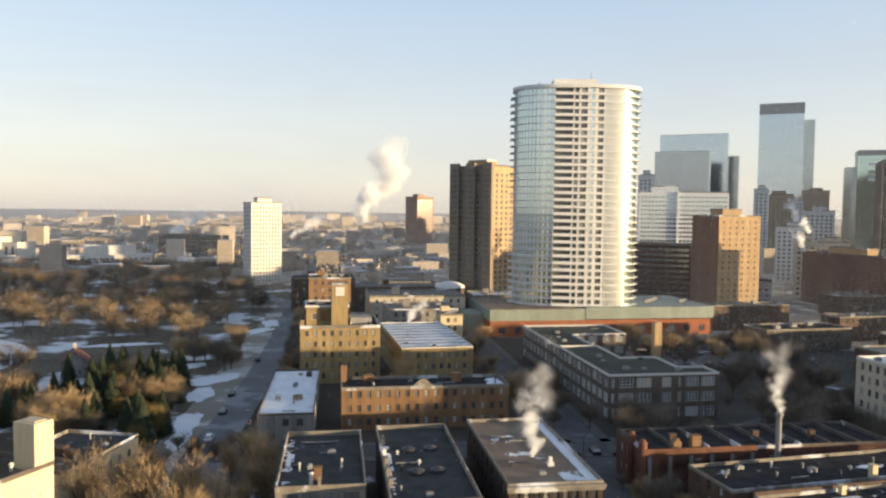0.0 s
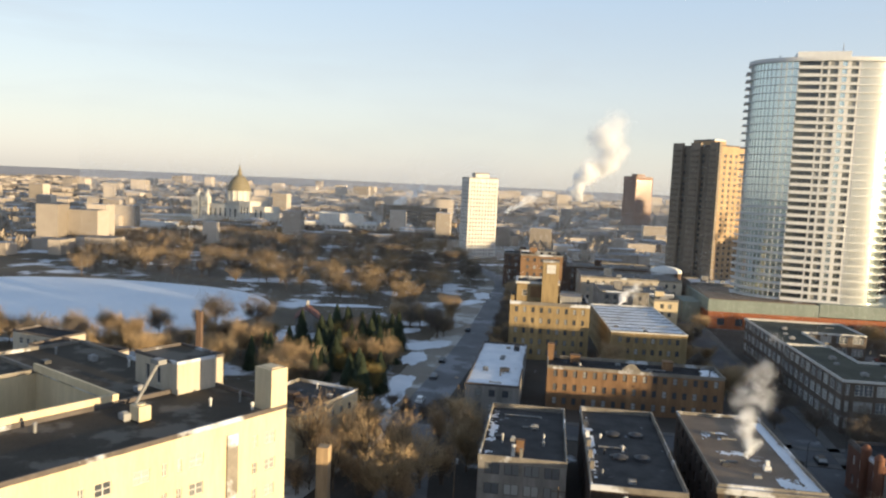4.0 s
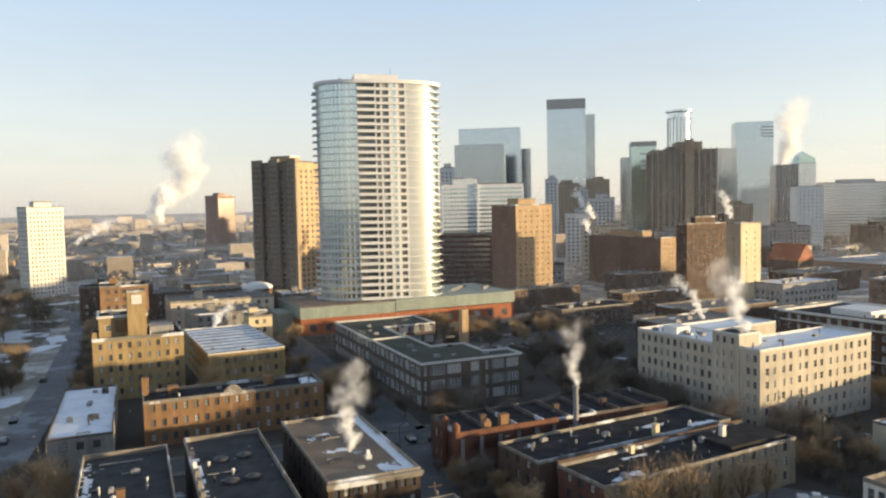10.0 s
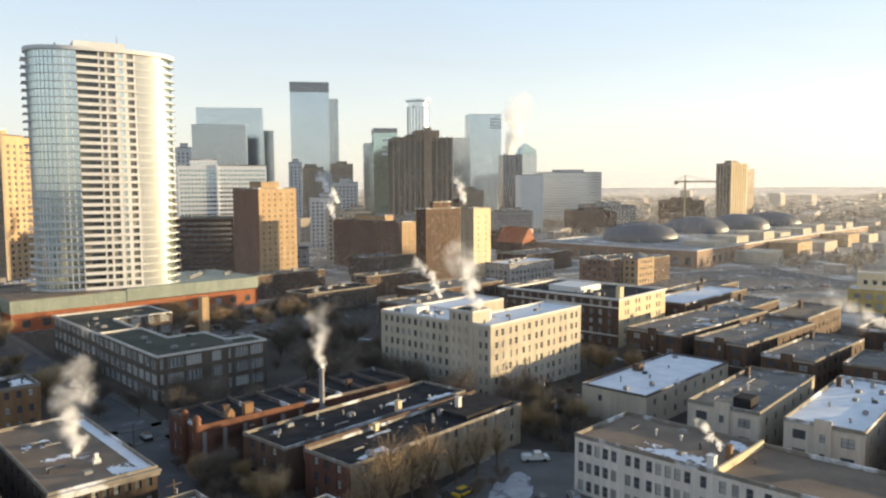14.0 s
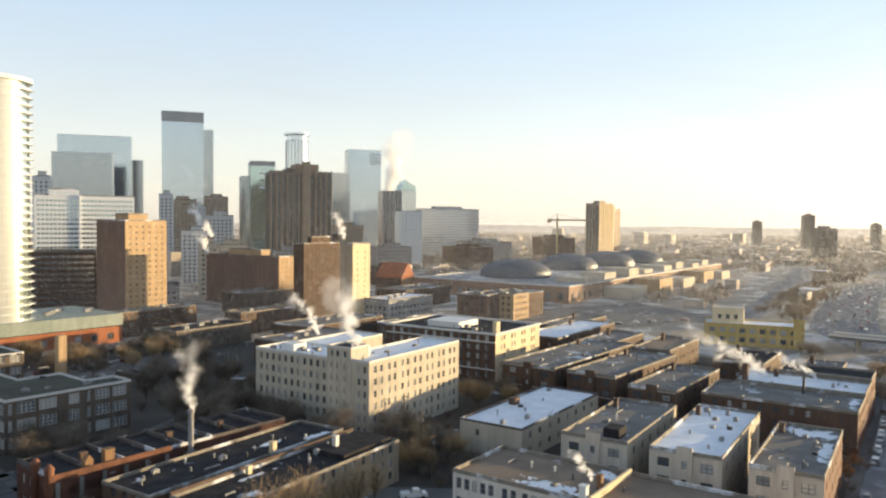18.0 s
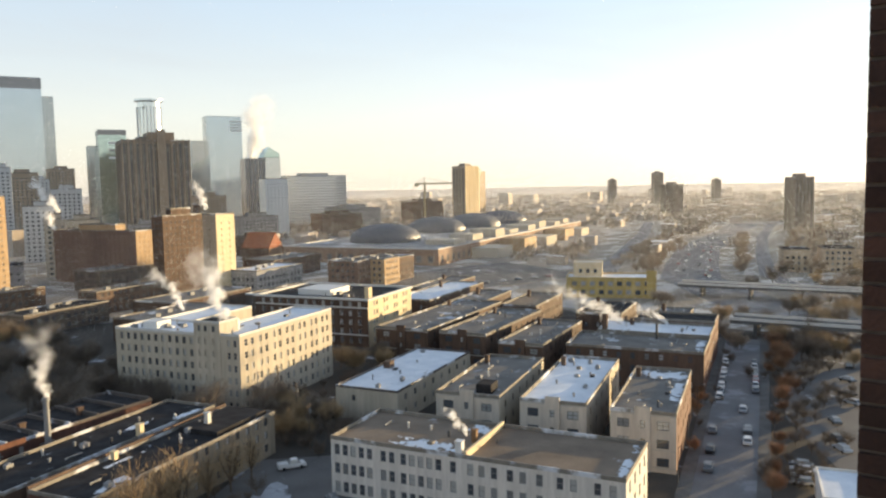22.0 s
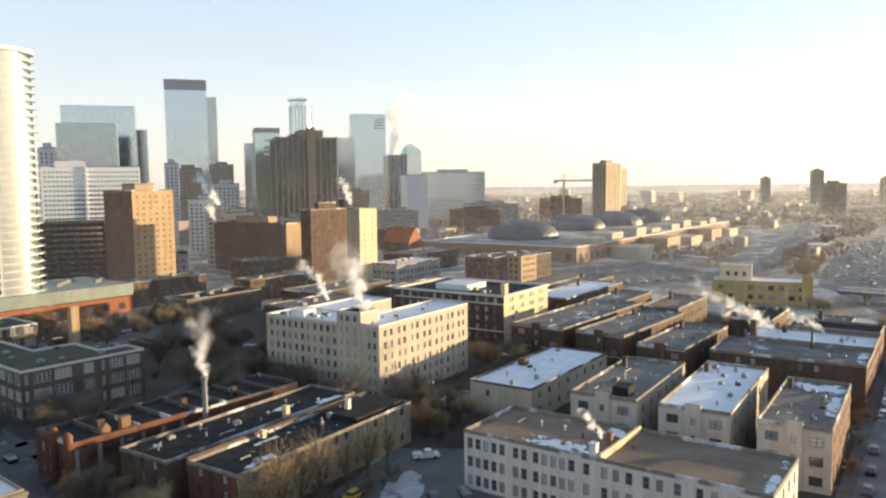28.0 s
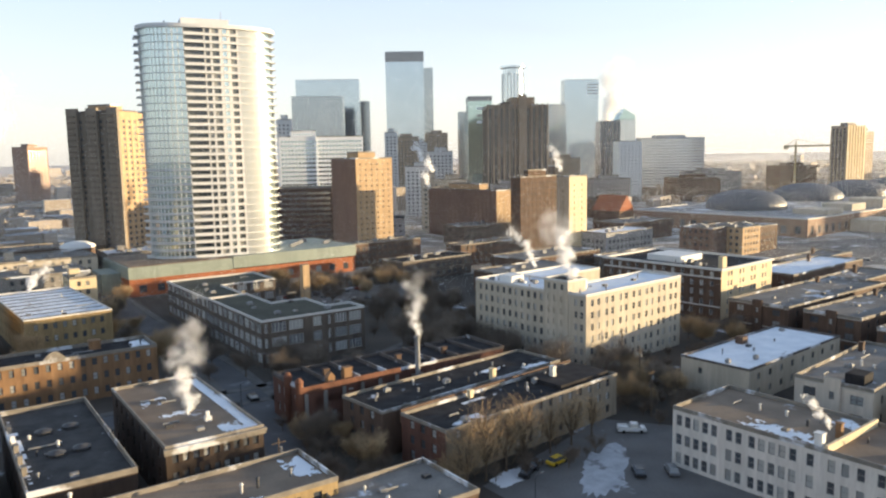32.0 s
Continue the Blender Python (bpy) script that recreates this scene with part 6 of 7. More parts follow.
# ---- trees ----
def grow(seed, height, spread, twigs, wide=0.055, droop=0.0, coarse=False):
    """Trunk and limbs, and a crown of fine dry twigs with gaps."""
    rnd = random.Random(seed)
    wood, crown = Shape(), Shape()
    tips = []
    top = height * rnd.uniform(0.24, 0.34)
    wood.rod((0, 0, -0.1), (0.15 * rnd.uniform(-1, 1), 0.1, top), height * 0.022, height * 0.016, 7)
    for i in range(rnd.randint(8, 10)):
        az, lift = rnd.uniform(0, 6.283), rnd.uniform(0.62, 1.5)
        a = Vector((0, 0, top * rnd.uniform(0.6, 1.0)))
        L = height * rnd.uniform(0.38, 0.62)
        b = a + Vector((math.cos(az) * math.cos(lift) * spread, math.sin(az) * math.cos(lift) * spread, math.sin(lift))) * L
        wood.rod(a, b, height * 0.011, height * 0.005, 3 if coarse else 5)
        for j in range(9):
            c = a.lerp(b, rnd.uniform(0.25, 1.0))
            az2, lift2 = az + rnd.uniform(-1.3, 1.3), rnd.uniform(0.2, 1.2)
            d = c + Vector((math.cos(az2) * math.cos(lift2) * spread, math.sin(az2) * math.cos(lift2) * spread, math.sin(lift2))) * L * rnd.uniform(0.3, 0.6)
            if not coarse or j < 3:
                wood.rod(c, d, height * 0.0045, height * 0.0018, 3 if coarse else 4)
            tips.append((c, d))
    for k in range(twigs):
        c, d = tips[k % len(tips)]
        p = c.lerp(d, rnd.uniform(0.1, 1.0)) + Vector([rnd.gauss(0, height * 0.072) for _ in range(3)])
        out = Vector((p.x, p.y, 0)).normalized() * 0.6 + (d - c).normalized() * 0.7
        w = (out + Vector((rnd.gauss(0, 0.7), rnd.gauss(0, 0.7), rnd.gauss(0.8 - droop, 0.5)))).normalized() * rnd.uniform(0.6, 1.6) * height * 0.10
        s = w.orthogonal().normalized() * wide * rnd.uniform(0.6, 1.3)
        s.rotate(Matrix.Rotation(rnd.uniform(0, 6.28), 3, w))
        crown.face(p - s, p + s, p + w)
    return wood, crown


def conifer(seed, height):
    rnd = random.Random(seed)
    wood, crown = Shape(), Shape()
    wood.rod((0, 0, -0.1), (0, 0, height * 0.9), height * 0.018, 0.03, 6)
    for k in range(900):
        z = height * (0.06 + 0.94 * (k / 900))
        r = height * 0.30 * (1 - z / height) ** 0.8 + 0.1
        az = rnd.uniform(0, 6.283)
        p = Vector((0, 0, z)) + Vector((math.cos(az), math.sin(az), 0)) * r * rnd.uniform(0.1, 0.6)
        q = Vector((0, 0, z - r * 0.35)) + Vector((math.cos(az), math.sin(az), 0)) * r * rnd.uniform(0.8, 1.15)
        s = Vector((-math.sin(az), math.cos(az), rnd.uniform(-0.4, 0.4))) * height * 0.022
        crown.face(p - s, p + s, q + s * 0.5, q - s * 0.6)
    return wood, crown


kinds = {}


def plant(name, key, wood, crown, mat, label, wood_mat=None):
    t = thing(name, pose(0, 0, 0), label, "tree", data=None)
    part("trunk", wood, wood_mat or m_bark, t)
    part("crown", crown, mat, t)
    kinds[key] = [t, 0]


for i in range(4):
    plant("bare_tree", f"gold{i}", *grow(10 + i, 10.5, 0.95, 4200, 0.042), m_twig, "bare winter tree with golden-brown twigs")
    plant("bare_tree", f"dark{i}", *grow(30 + i, 11.0, 1.0, 3400, 0.04), m_twig_dark, "leafless tree with dark grey-brown twigs")
for i in range(3):
    plant("bare_tree", f"thin{i}", *grow(80 + i, 12.0, 0.62, 1300, 0.03), m_twig, "slender bare tree with sparse tan twigs")
for i in range(2):
    plant("shrub", f"rust{i}", *grow(50 + i, 6.0, 1.1, 3200, 0.035), m_twig_rust, "rust-coloured bare shrub beside the street")
    plant("conifer", f"fir{i}", *conifer(60 + i, 11.0), m_needle, "dark green conifer in the park")
    plant("willow", f"will{i}", *grow(70 + i, 8.5, 0.7, 3400, 0.045, 0.4), m_willow, "yellow-twigged young tree in the park")


for i in range(3):
    plant("bare_tree", f"tuft{i}", *grow(100 + i, 9.5, 0.5, 2600, 0.032, -0.6), m_tuft, "upright bare tree with sunlit peach-brown twigs")

feet = []
for ob in list(bpy.data.objects):
    if ob.parent is None and ob.get("category") in ("apartment building", "building", "school", "row houses", "house", "tower"):
        for c in ob.children:
            if c.name.split(".")[0] == "roof":
                vs = [v.co for v in c.data.vertices]
                feet.append((ob.matrix_basis.inverted(), min(v.x for v in vs) - 1.5, max(v.x for v in vs) + 1.5, min(v.y for v in vs) - 1.5, max(v.y for v in vs) + 1.5))


def built(x, y):
    for inv, x0, x1, y0, y1 in feet:
        q = inv @ Vector((x, y, 0))
        if x0 < q.x < x1 and y0 < q.y < y1:
            return True
    return False


def put_tree(key, x, y, scale, turn):
    if built(x, y):
        return
    ob, used = kinds[key]
    m = pose(x, y, 0, 0, 0, turn)
    if used:
        c = copy_thing(ob, m)
    else:
        ob.matrix_world = m
        c = ob
    c.scale = (scale, scale, scale * (0.92 + 0.16 * ((turn * 7) % 1)))
    kinds[key][1] += 1


rnd = random.Random(5)


def in_pond(x, y):
    return ((x + 205) / 112) ** 2 + ((y - 258) / 70) ** 2 < 1


def road_x(y):
    pts = [(96, -34), (140, -46), (174, -51), (212, -55), (262, -62), (320, -71), (358, -78), (400, -83), (460, -102), (560, -135)]
    return float(np.interp(y, [p[0] for p in pts], [p[1] for p in pts]))


def cottage(x, y):
    """The lawn round the small house."""
    return abs(math.degrees(math.atan2(x, y)) + 26.2) < 2.0 and 196 < y < 250


def opened(x, y):
    """Snowy clearings kept free of trees."""
    az = math.degrees(math.atan2(x, y))
    if noise.noise((x * 0.05, y * 0.05, 8)) > 0.22:
        return False
    if -19.6 < az < -15.0 and 172 < y < 262:
        return True
    return (-17.8 < az and 270 < y < 380 and x > -104) or (-24 < az <= -19 and 326 < y < 352)


count = 0
far_tree = [grow(90 + i, 10.5, 1.0, 700, 0.09, coarse=True) for i in range(3)]
woods_park, woods_dim, wood_park = Shape(), Shape(), Shape()
while count < 640:                      # the park: the far half stays one wood
    y = rnd.uniform(168, 650)
    x = rnd.uniform(-420, -60)
    if opened(x, y) or math.hypot(x + 133, y - 568) < 30 or x > road_x(y) - 11 or in_pond(x, y) or cottage(x, y) or x < -80 - (y - 100) * 0.95 or (-178 < x < -92 and 150 < y < 190):
        continue
    near = noise.noise((x * 0.02, y * 0.02, 3))
    key = f"dark{rnd.randint(0, 3)}" if near > 0.12 or rnd.random() < 0.3 else f"gold{rnd.randint(0, 3)}"
    if y < 255 and x > -112 and rnd.random() < 0.8:
        key = rnd.choice(["fir0", "fir1", "fir0", "fir1", "will0"])
    count += 1
    if y < 275:
        if rnd.random() < 0.85:
            put_tree(key, x, y, rnd.uniform(0.85, 1.25), rnd.uniform(0, 360))
        continue
    mm = Matrix.Translation((x, y, 0)) @ Matrix.Rotation(rnd.uniform(0, 6.28), 4, "Z") @ Matrix.Scale(rnd.uniform(0.85, 1.3), 4)
    wv, cv = far_tree[rnd.randint(0, 2)]
    # mid-park crowns go dark more often: shadow there is put into their colour
    for sh, src in ((wood_park, wv), (woods_dim if key[0] == "d" or 408 < y < 540 and rnd.random() < 0.6 else woods_park, cv)):
        k0 = len(sh.v)
        sh.v += [tuple(mm @ Vector(v)) for v in src.v]
        sh.f += [tuple(k0 + q for q in f_) for f_ in src.f]
tagged(new("park_woods", woods_park.mesh("park_woods", m_twig)), "mass of bare brown trees across the park", "trees", kind="stuff")
tagged(new("park_woods", woods_dim.mesh("park_woods", m_twig_dark)), "mass of grey leafless trees across the park", "trees", kind="stuff")
tagged(new("park_wood_trunks", wood_park.mesh("park_wood_trunks", m_bark)), "trunks and limbs of the distant park trees", "trees", kind="stuff")
for x, y, k, s in ((-61, 127, "gold0", 1.3), (-55, 133, "gold1", 0.95), (-50, 128, "gold2", 1.0), (-44, 131, "gold3", 1.05), (-39, 127, "gold0", 0.85), (-36, 150, "gold1", 0.85), (-39, 158, "gold2", 0.8), (-64, 138, "gold3", 0.9), (-57, 143, "gold1", 0.85), (-47, 140, "gold0", 0.8), (-33, 138, "gold2", 0.8), (-42, 119, "gold3", 0.9), (-53, 120, "gold2", 0.9),
                    (-150, 232, "dark0", 1.2), (-138, 240, "dark1", 1.1), (-160, 214, "dark2", 1.0), (-172, 204, "gold1", 0.9), (-146, 218, "gold2", 0.9)):
    put_tree(k.replace("gold", "thin").replace("3", "1") if y < 160 and int(x) % 3 else k, x, y, s * (1.0 if int(x) % 3 else 1.1), rnd.uniform(0, 360))
for x, y, s in ((137, 31.5, 0.9), (146, 33, 1.0), (156, 36, 1.05), (166, 38, 0.95), (178, 40.5, 1.0), (190, 42, 0.8), (212, 45, 0.8), (226, 53, 0.7), (238, 58, 0.9), (262, 62, 0.9), (280, 64, 0.9), (152, 50, 0.6), (182, 62, 0.6), (206, 66, 0.7), (244, 80, 0.7)):
    put_tree(rnd.choice(["rust0", "rust1"]), x, y + rnd.uniform(-2, 1), s * rnd.uniform(0.55, 1.15), rnd.uniform(0, 360))
for x0, x1, y0, y1, n, keys, s in ((60, 128, 262, 318, 26, ("gold", "dark"), 0.8), (92, 122, 205, 250, 12, ("dark",), 0.9), (76, 105, 165, 200, 12, ("dark",), 0.85), (104, 126, 118, 146, 11, ("gold", "dark"), 0.7), (118, 128, 128, 160, 5, ("dark",), 0.7), (97, 106, 150, 172, 6, ("dark",), 0.9), (38, 60, 168, 192, 9, ("dark",), 0.8), (80, 104, 176, 205, 9, ("dark",), 0.9),
                                   (40, 56, 98, 106, 5, ("gold", "dark"), 0.6), (38, 47, 112, 142, 8, ("gold", "dark"), 0.6), (-14, 28, 212, 236, 9, ("gold",), 0.8), (6, 22, 240, 320, 12, ("gold", "dark"), 0.75), (160, 182, 142, 168, 8, ("dark", "gold"), 0.65), (128, 200, 230, 262, 10, ("dark", "gold"), 0.75), (24, 36, 180, 250, 7, ("dark",), 0.7), (290, 316, 40, 90, 8, ("dark", "gold"), 0.8), (244, 290, 30, 62, 12, ("dark", "gold"), 0.75), (318, 400, 20, 70, 14, ("dark", "gold"), 0.8), (400, 470, 60, 110, 10, ("dark", "gold"), 0.8)):
    for i in range(n):
        put_tree(f"{rnd.choice(keys)}{rnd.randint(0, 3)}", rnd.uniform(x0, x1), rnd.uniform(y0, y1), s * rnd.uniform(0.75, 1.15), rnd.uniform(0, 360))

for k in range(26):                      # evergreens below the park house
    x, y = rnd.uniform(-112, -76), rnd.uniform(178, 242)
    if not opened(x, y) and x < road_x(y) - 18:
        put_tree(f"fir{k % 2}", x, y, rnd.uniform(0.7, 1.15), rnd.uniform(0, 360))
for k in range(30):
    x, y = rnd.uniform(-66, -35), rnd.uniform(116, 152)
    if -56 < x < -48 and y < 119 or abs(x - road_x(y)) < 4 and y > 140:
        continue
    put_tree(f"tuft{k % 3}", x, y, rnd.uniform(0.62, 0.98), rnd.uniform(0, 360))

count = 0
while count < 80:                      # thick growth between pond, road and lawn
    y, x = rnd.uniform(170, 285), rnd.uniform(-215, -62)
    if opened(x, y) or x > road_x(y) - 10 or in_pond(x, y) or cottage(x, y) or (-178 < x < -90 and y < 176):
        continue
    count += 1
    key = rnd.choice(["gold", "gold", "dark"]) + str(rnd.randint(0, 3))
    if y < 250 and x > -108 and rnd.random() < 0.8:
        key = rnd.choice(["fir0", "fir1", "fir0", "will1"])
    put_tree(key, x, y, rnd.uniform(0.75, 1.1), rnd.uniform(0, 360))
for x, y, s in ((57, 106, 0.95), (61.5, 107.5, 1.1), (66.5, 109, 0.9), (71, 110, 1.1), (78, 112, 0.8), (84, 113.5, 0.9), (90, 115, 0.75)):
    put_tree(f"thin{rnd.randint(0, 2)}", x, y, s, rnd.uniform(0, 360))

# low brush round the yards
scrub, rods = Shape(), Shape()
bank = [(road_x(y) + 7.5 + 6 * ((k * 0.37) % 1), y, 0.42 + 0.3 * ((k * 0.61) % 1)) for k, y in enumerate(range(176, 440, 4))]
for x, y, size in bank:
    if not built(x, y):
        put_tree(("dark0", "gold1", "dark2", "gold3", "dark1")[int(y) // 4 % 5], x, y, size, y * 3.0)
for x0, y0, x1, y1, n, size in ((104, 114, 126, 146, 20, 0.36), (52, 104, 92, 114, 16, 0.32), (104, 108, 124, 126, 18, 0.4), (34, 104, 52, 122, 26, 0.42), (36, 124, 46, 150, 14, 0.35), (92, 160, 110, 205, 20, 0.5), (124, 138, 176, 152, 26, 0.4), (168, 88, 184, 150, 20, 0.42), (130, 66, 146, 74, 6, 0.3), (128, 92, 132, 112, 6, 0.3), (60, 205, 120, 262, 40, 0.5), (-62, 150, -44, 172, 14, 0.4), (-22, 164, 30, 170, 10, 0.3), (70, 300, 128, 328, 24, 0.55), (225, 150, 250, 200, 18, 0.45), (-64, 112, -34, 130, 16, 0.5), (140, 24, 175, 36, 24, 0.32), (175, 30, 215, 44, 26, 0.36), (215, 38, 290, 58, 60, 0.42), (160, 53, 200, 60, 16, 0.22), (205, 64, 245, 74, 18, 0.25), (-44, 176, -30, 172, 4, 0.3), (-44, 225, -50, 262, 12, 0.45), (-52, 270, -60, 400, 34, 0.5)):
    for k in range(n):
        x, y = rnd.uniform(x0, x1), rnd.uniform(y0, y1)
        if built(x, y):
            continue
        mm = Matrix.Translation((x, y, 0)) @ Matrix.Rotation(rnd.uniform(0, 6.28), 4, "Z") @ Matrix.Scale(size * rnd.uniform(0.6, 1.3), 4)
        wv, cv = far_tree[rnd.randint(0, 2)]
        for sh, src in ((rods, wv), (scrub, cv)):
            k0 = len(sh.v)
            sh.v += [tuple(mm @ Vector(v)) for v in src.v]
            sh.f += [tuple(k0 + q for q in f_) for f_ in src.f]
tagged(new("yard_brush", scrub.mesh("yard_brush", m_yard_twig)), "tangled brown winter brush between the buildings", "shrubs", kind="stuff")
tagged(new("yard_brush_stems", rods.mesh("yard_brush_stems", m_bark)), "dark stems of the winter brush", "shrubs", kind="stuff")

# ---- the far city: low roofs and bare woods to the horizon ----
def clear(x, y):
    r, az = math.hypot(x, y), math.degrees(math.atan2(x, y))
    if r < 520 or (az < -6 and r < 610 and x > -440 and not (az < -40 and r > 480)):
        return False
    if (x + 448) ** 2 + (y - 740) ** 2 < 70 ** 2 or (-330 < x < -200 and 780 < y < 850) or (x + 133) ** 2 + (y - 568) ** 2 < 45 ** 2:
        return False
    if -10 < x < 760 and 300 < y < 700 and not (430 < x < 800 and y > 560):
        return False
    u, v = (x - 416) * U.x + (y - 317) * U.y, (x - 416) * V.x + (y - 317) * V.y
    if -20 < u < 420 and -40 < v < 150:
        return False
    for (xa, ya), (xb, yb) in (((296, 30), (430, 145)), ((430, 145), (620, 203)), ((620, 203), (1000, 268)), ((330, 20), (465, 111)), ((465, 111), (1000, 236)), ((395, 186), (479, 215)), ((479, 215), (1000, 396))):
        k = max(0, min(1, ((x - xa) * (xb - xa) + (y - ya) * (yb - ya)) / ((xb - xa) ** 2 + (yb - ya) ** 2)))
        if math.hypot(x - xa - k * (xb - xa), y - ya - k * (yb - ya)) < 26:
            return False
    return not (abs(x - 340) < 50 and abs(y - 150) < 48)


walls, roofs, woods = Shape(), Shape(), Shape()
for i in range(4300):
    r = 380 + 3300 * rnd.random() ** 1.5
    az = radians(rnd.uniform(-48, 96))
    x, y = r * math.sin(az), r * math.cos(az)
    if not clear(x, y) or built(x, y) or (az > 0.7 and rnd.random() < 0.45):
        continue
    big = (0.55 + r / 1700) * (0.8 if az > 0.7 and r < 1500 else 1)
    w, d, h = rnd.uniform(9, 26) * big, rnd.uniform(8, 20) * big, rnd.uniform(5, 11)
    if rnd.random() < 0.06 and not (az > 0.7 and r < 1300):
        h = rnd.uniform(16, 34)
    c, s = math.cos(radians(12)), math.sin(radians(12))
    q = [(x + (a * c - b * s), y + (a * s + b * c)) for a, b in ((-w / 2, -d / 2), (w / 2, -d / 2), (w / 2, d / 2), (-w / 2, d / 2))]
    for k in range(4):
        a, b = q[k], q[(k + 1) % 4]
        walls.face((*a, 0), (*b, 0), (*b, h), (*a, h))
    roofs.face(*[(*p, h + 0.02) for p in q])
for i in range(14500):
    r = 360 + 3600 * rnd.random() ** 1.35
    az = radians(rnd.uniform(-48, 96) if i % 3 else rnd.uniform(38, 96))
    x, y = r * math.sin(az), r * math.cos(az)
    if not clear(x, y) or built(x, y):
        continue
    hh, ww = rnd.uniform(6, 11), rnd.uniform(3, 6) * (1 + r / 2500)
    for k in range(14):
        a = rnd.uniform(0, 6.283)
        p = Vector((x + rnd.gauss(0, ww * 0.5), y + rnd.gauss(0, ww * 0.5), hh * rnd.uniform(0.1, 0.7)))
        s = Vector((math.cos(a), math.sin(a), 0)) * rnd.uniform(0.5, 1.1) * (1 + r / 1500)
        woods.face(p - s, p + s, p + Vector((rnd.gauss(0, 0.8), rnd.gauss(0, 0.8), hh * rnd.uniform(0.3, 0.5))))
# the far twigs are paled too, for haze between the houses
for nm, sh, mt, lab in (("far_city_walls", walls, m_far_city, "far low brick and concrete city buildings"), ("far_city_roofs", roofs, m_far_roof, "snowy flat roofs of the far city, paled for haze"), ("far_woods", woods, surface("hazed_twigs", (0.36, 0.30, 0.235), 0.95, (0.25, 0.205, 0.16), 0.01, 0.2, 0.0, island=0.35), "distant bare winter trees between the houses")):
    tagged(new(nm, sh.mesh(nm, mt)), lab, "city" if "city" in nm else "trees", kind="stuff")

# ---- cars ----
def build_car(paint, label, truck=False):
    t = thing("pickup_truck" if truck else "car", pose(0, 0, 0), label, "car", "parked cars")
    L, Wd, h = (5.7, 1.95, 1.05) if truck else (4.5, 1.78, 0.85)
    prof = [(-L / 2, 0.35), (L / 2, 0.35), (L / 2 - 0.05, 0.72), (L / 2 - 0.35, h), (-L / 2 + 0.15, h + 0.04), (-L / 2, 0.8)]
    body = Shape()
    body.face(*[(x, -Wd / 2, z) for x, z in prof]).face(*[(x, Wd / 2, z) for x, z in prof[::-1]])
    for (xa, za), (xb, zb) in zip(prof, prof[1:] + prof[:1]):
        body.face((xa, Wd / 2, za), (xb, Wd / 2, zb), (xb, -Wd / 2, zb), (xa, -Wd / 2, za))
    part("body", body, paint, t)
    x0, x1 = (-0.5, 1.3) if truck else (-1.6, 0.9)
    z0, z1 = h, h + (0.75 if truck else 0.58)
    cab = Shape()
    lo = [(x0 - 0.25, -Wd / 2 + 0.06), (x1 + 0.45, -Wd / 2 + 0.06), (x1 + 0.45, Wd / 2 - 0.06), (x0 - 0.25, Wd / 2 - 0.06)]
    hi = [(x0 + 0.25, -Wd / 2 + 0.24), (x1 - 0.2, -Wd / 2 + 0.24), (x1 - 0.2, Wd / 2 - 0.24), (x0 + 0.25, Wd / 2 - 0.24)]
    for k in range(4):
        cab.face((*lo[k], z0), (*lo[(k + 1) % 4], z0), (*hi[(k + 1) % 4], z1), (*hi[k], z1))
    part("glasshouse", cab, m_pane, t)
    part("roof", Shape().prism(hi, z1, z1 + 0.06), paint, t)
    for sx in (-0.31, 0.31):
        for sy in (-1, 1):
            w = Shape().tube(0, 0, -0.11, 0.11, 0.33, 0.33, 12)
            part("wheel", w, m_tyre, t, m=pose(sx * L, sy * (Wd / 2 - 0.08), 0.33, 90, 0, 0))
    if truck:
        part("cargo_bed", Shape().box(-L / 2 + 0.1, -0.8, -Wd / 2 + 0.05, -Wd / 2 + 0.15, h, h + 0.3).box(-L / 2 + 0.1, -0.8, Wd / 2 - 0.15, Wd / 2 - 0.05, h, h + 0.3), paint, t)
    return t


paints = [surface(n + "_car_paint", c, 0.3, tuple(v * 0.9 for v in c), 0.5, 9.0, 0.0, spec=0.6) for n, c in (("white", (0.72, 0.72, 0.71)), ("silver", (0.42, 0.43, 0.45)), ("black", (0.018, 0.018, 0.02)), ("grey", (0.13, 0.135, 0.145)), ("red", (0.24, 0.02, 0.02)), ("yellow", (0.62, 0.42, 0.02)))]
models = [build_car(p, lab) for p, lab in zip(paints, ("white saloon car with frosted roof", "silver saloon car parked on asphalt", "black car parked on dark asphalt", "dark grey car at the kerb", "dark red car at the kerb", "bright yellow car in the yard"))]
truck = build_car(paints[0], "white pickup truck with snow beside it", True)
truck.matrix_world = pose(98.6, 113.2, 0.06, 0, 0, -30)
placed = [0] * 6
STREET = 15.5
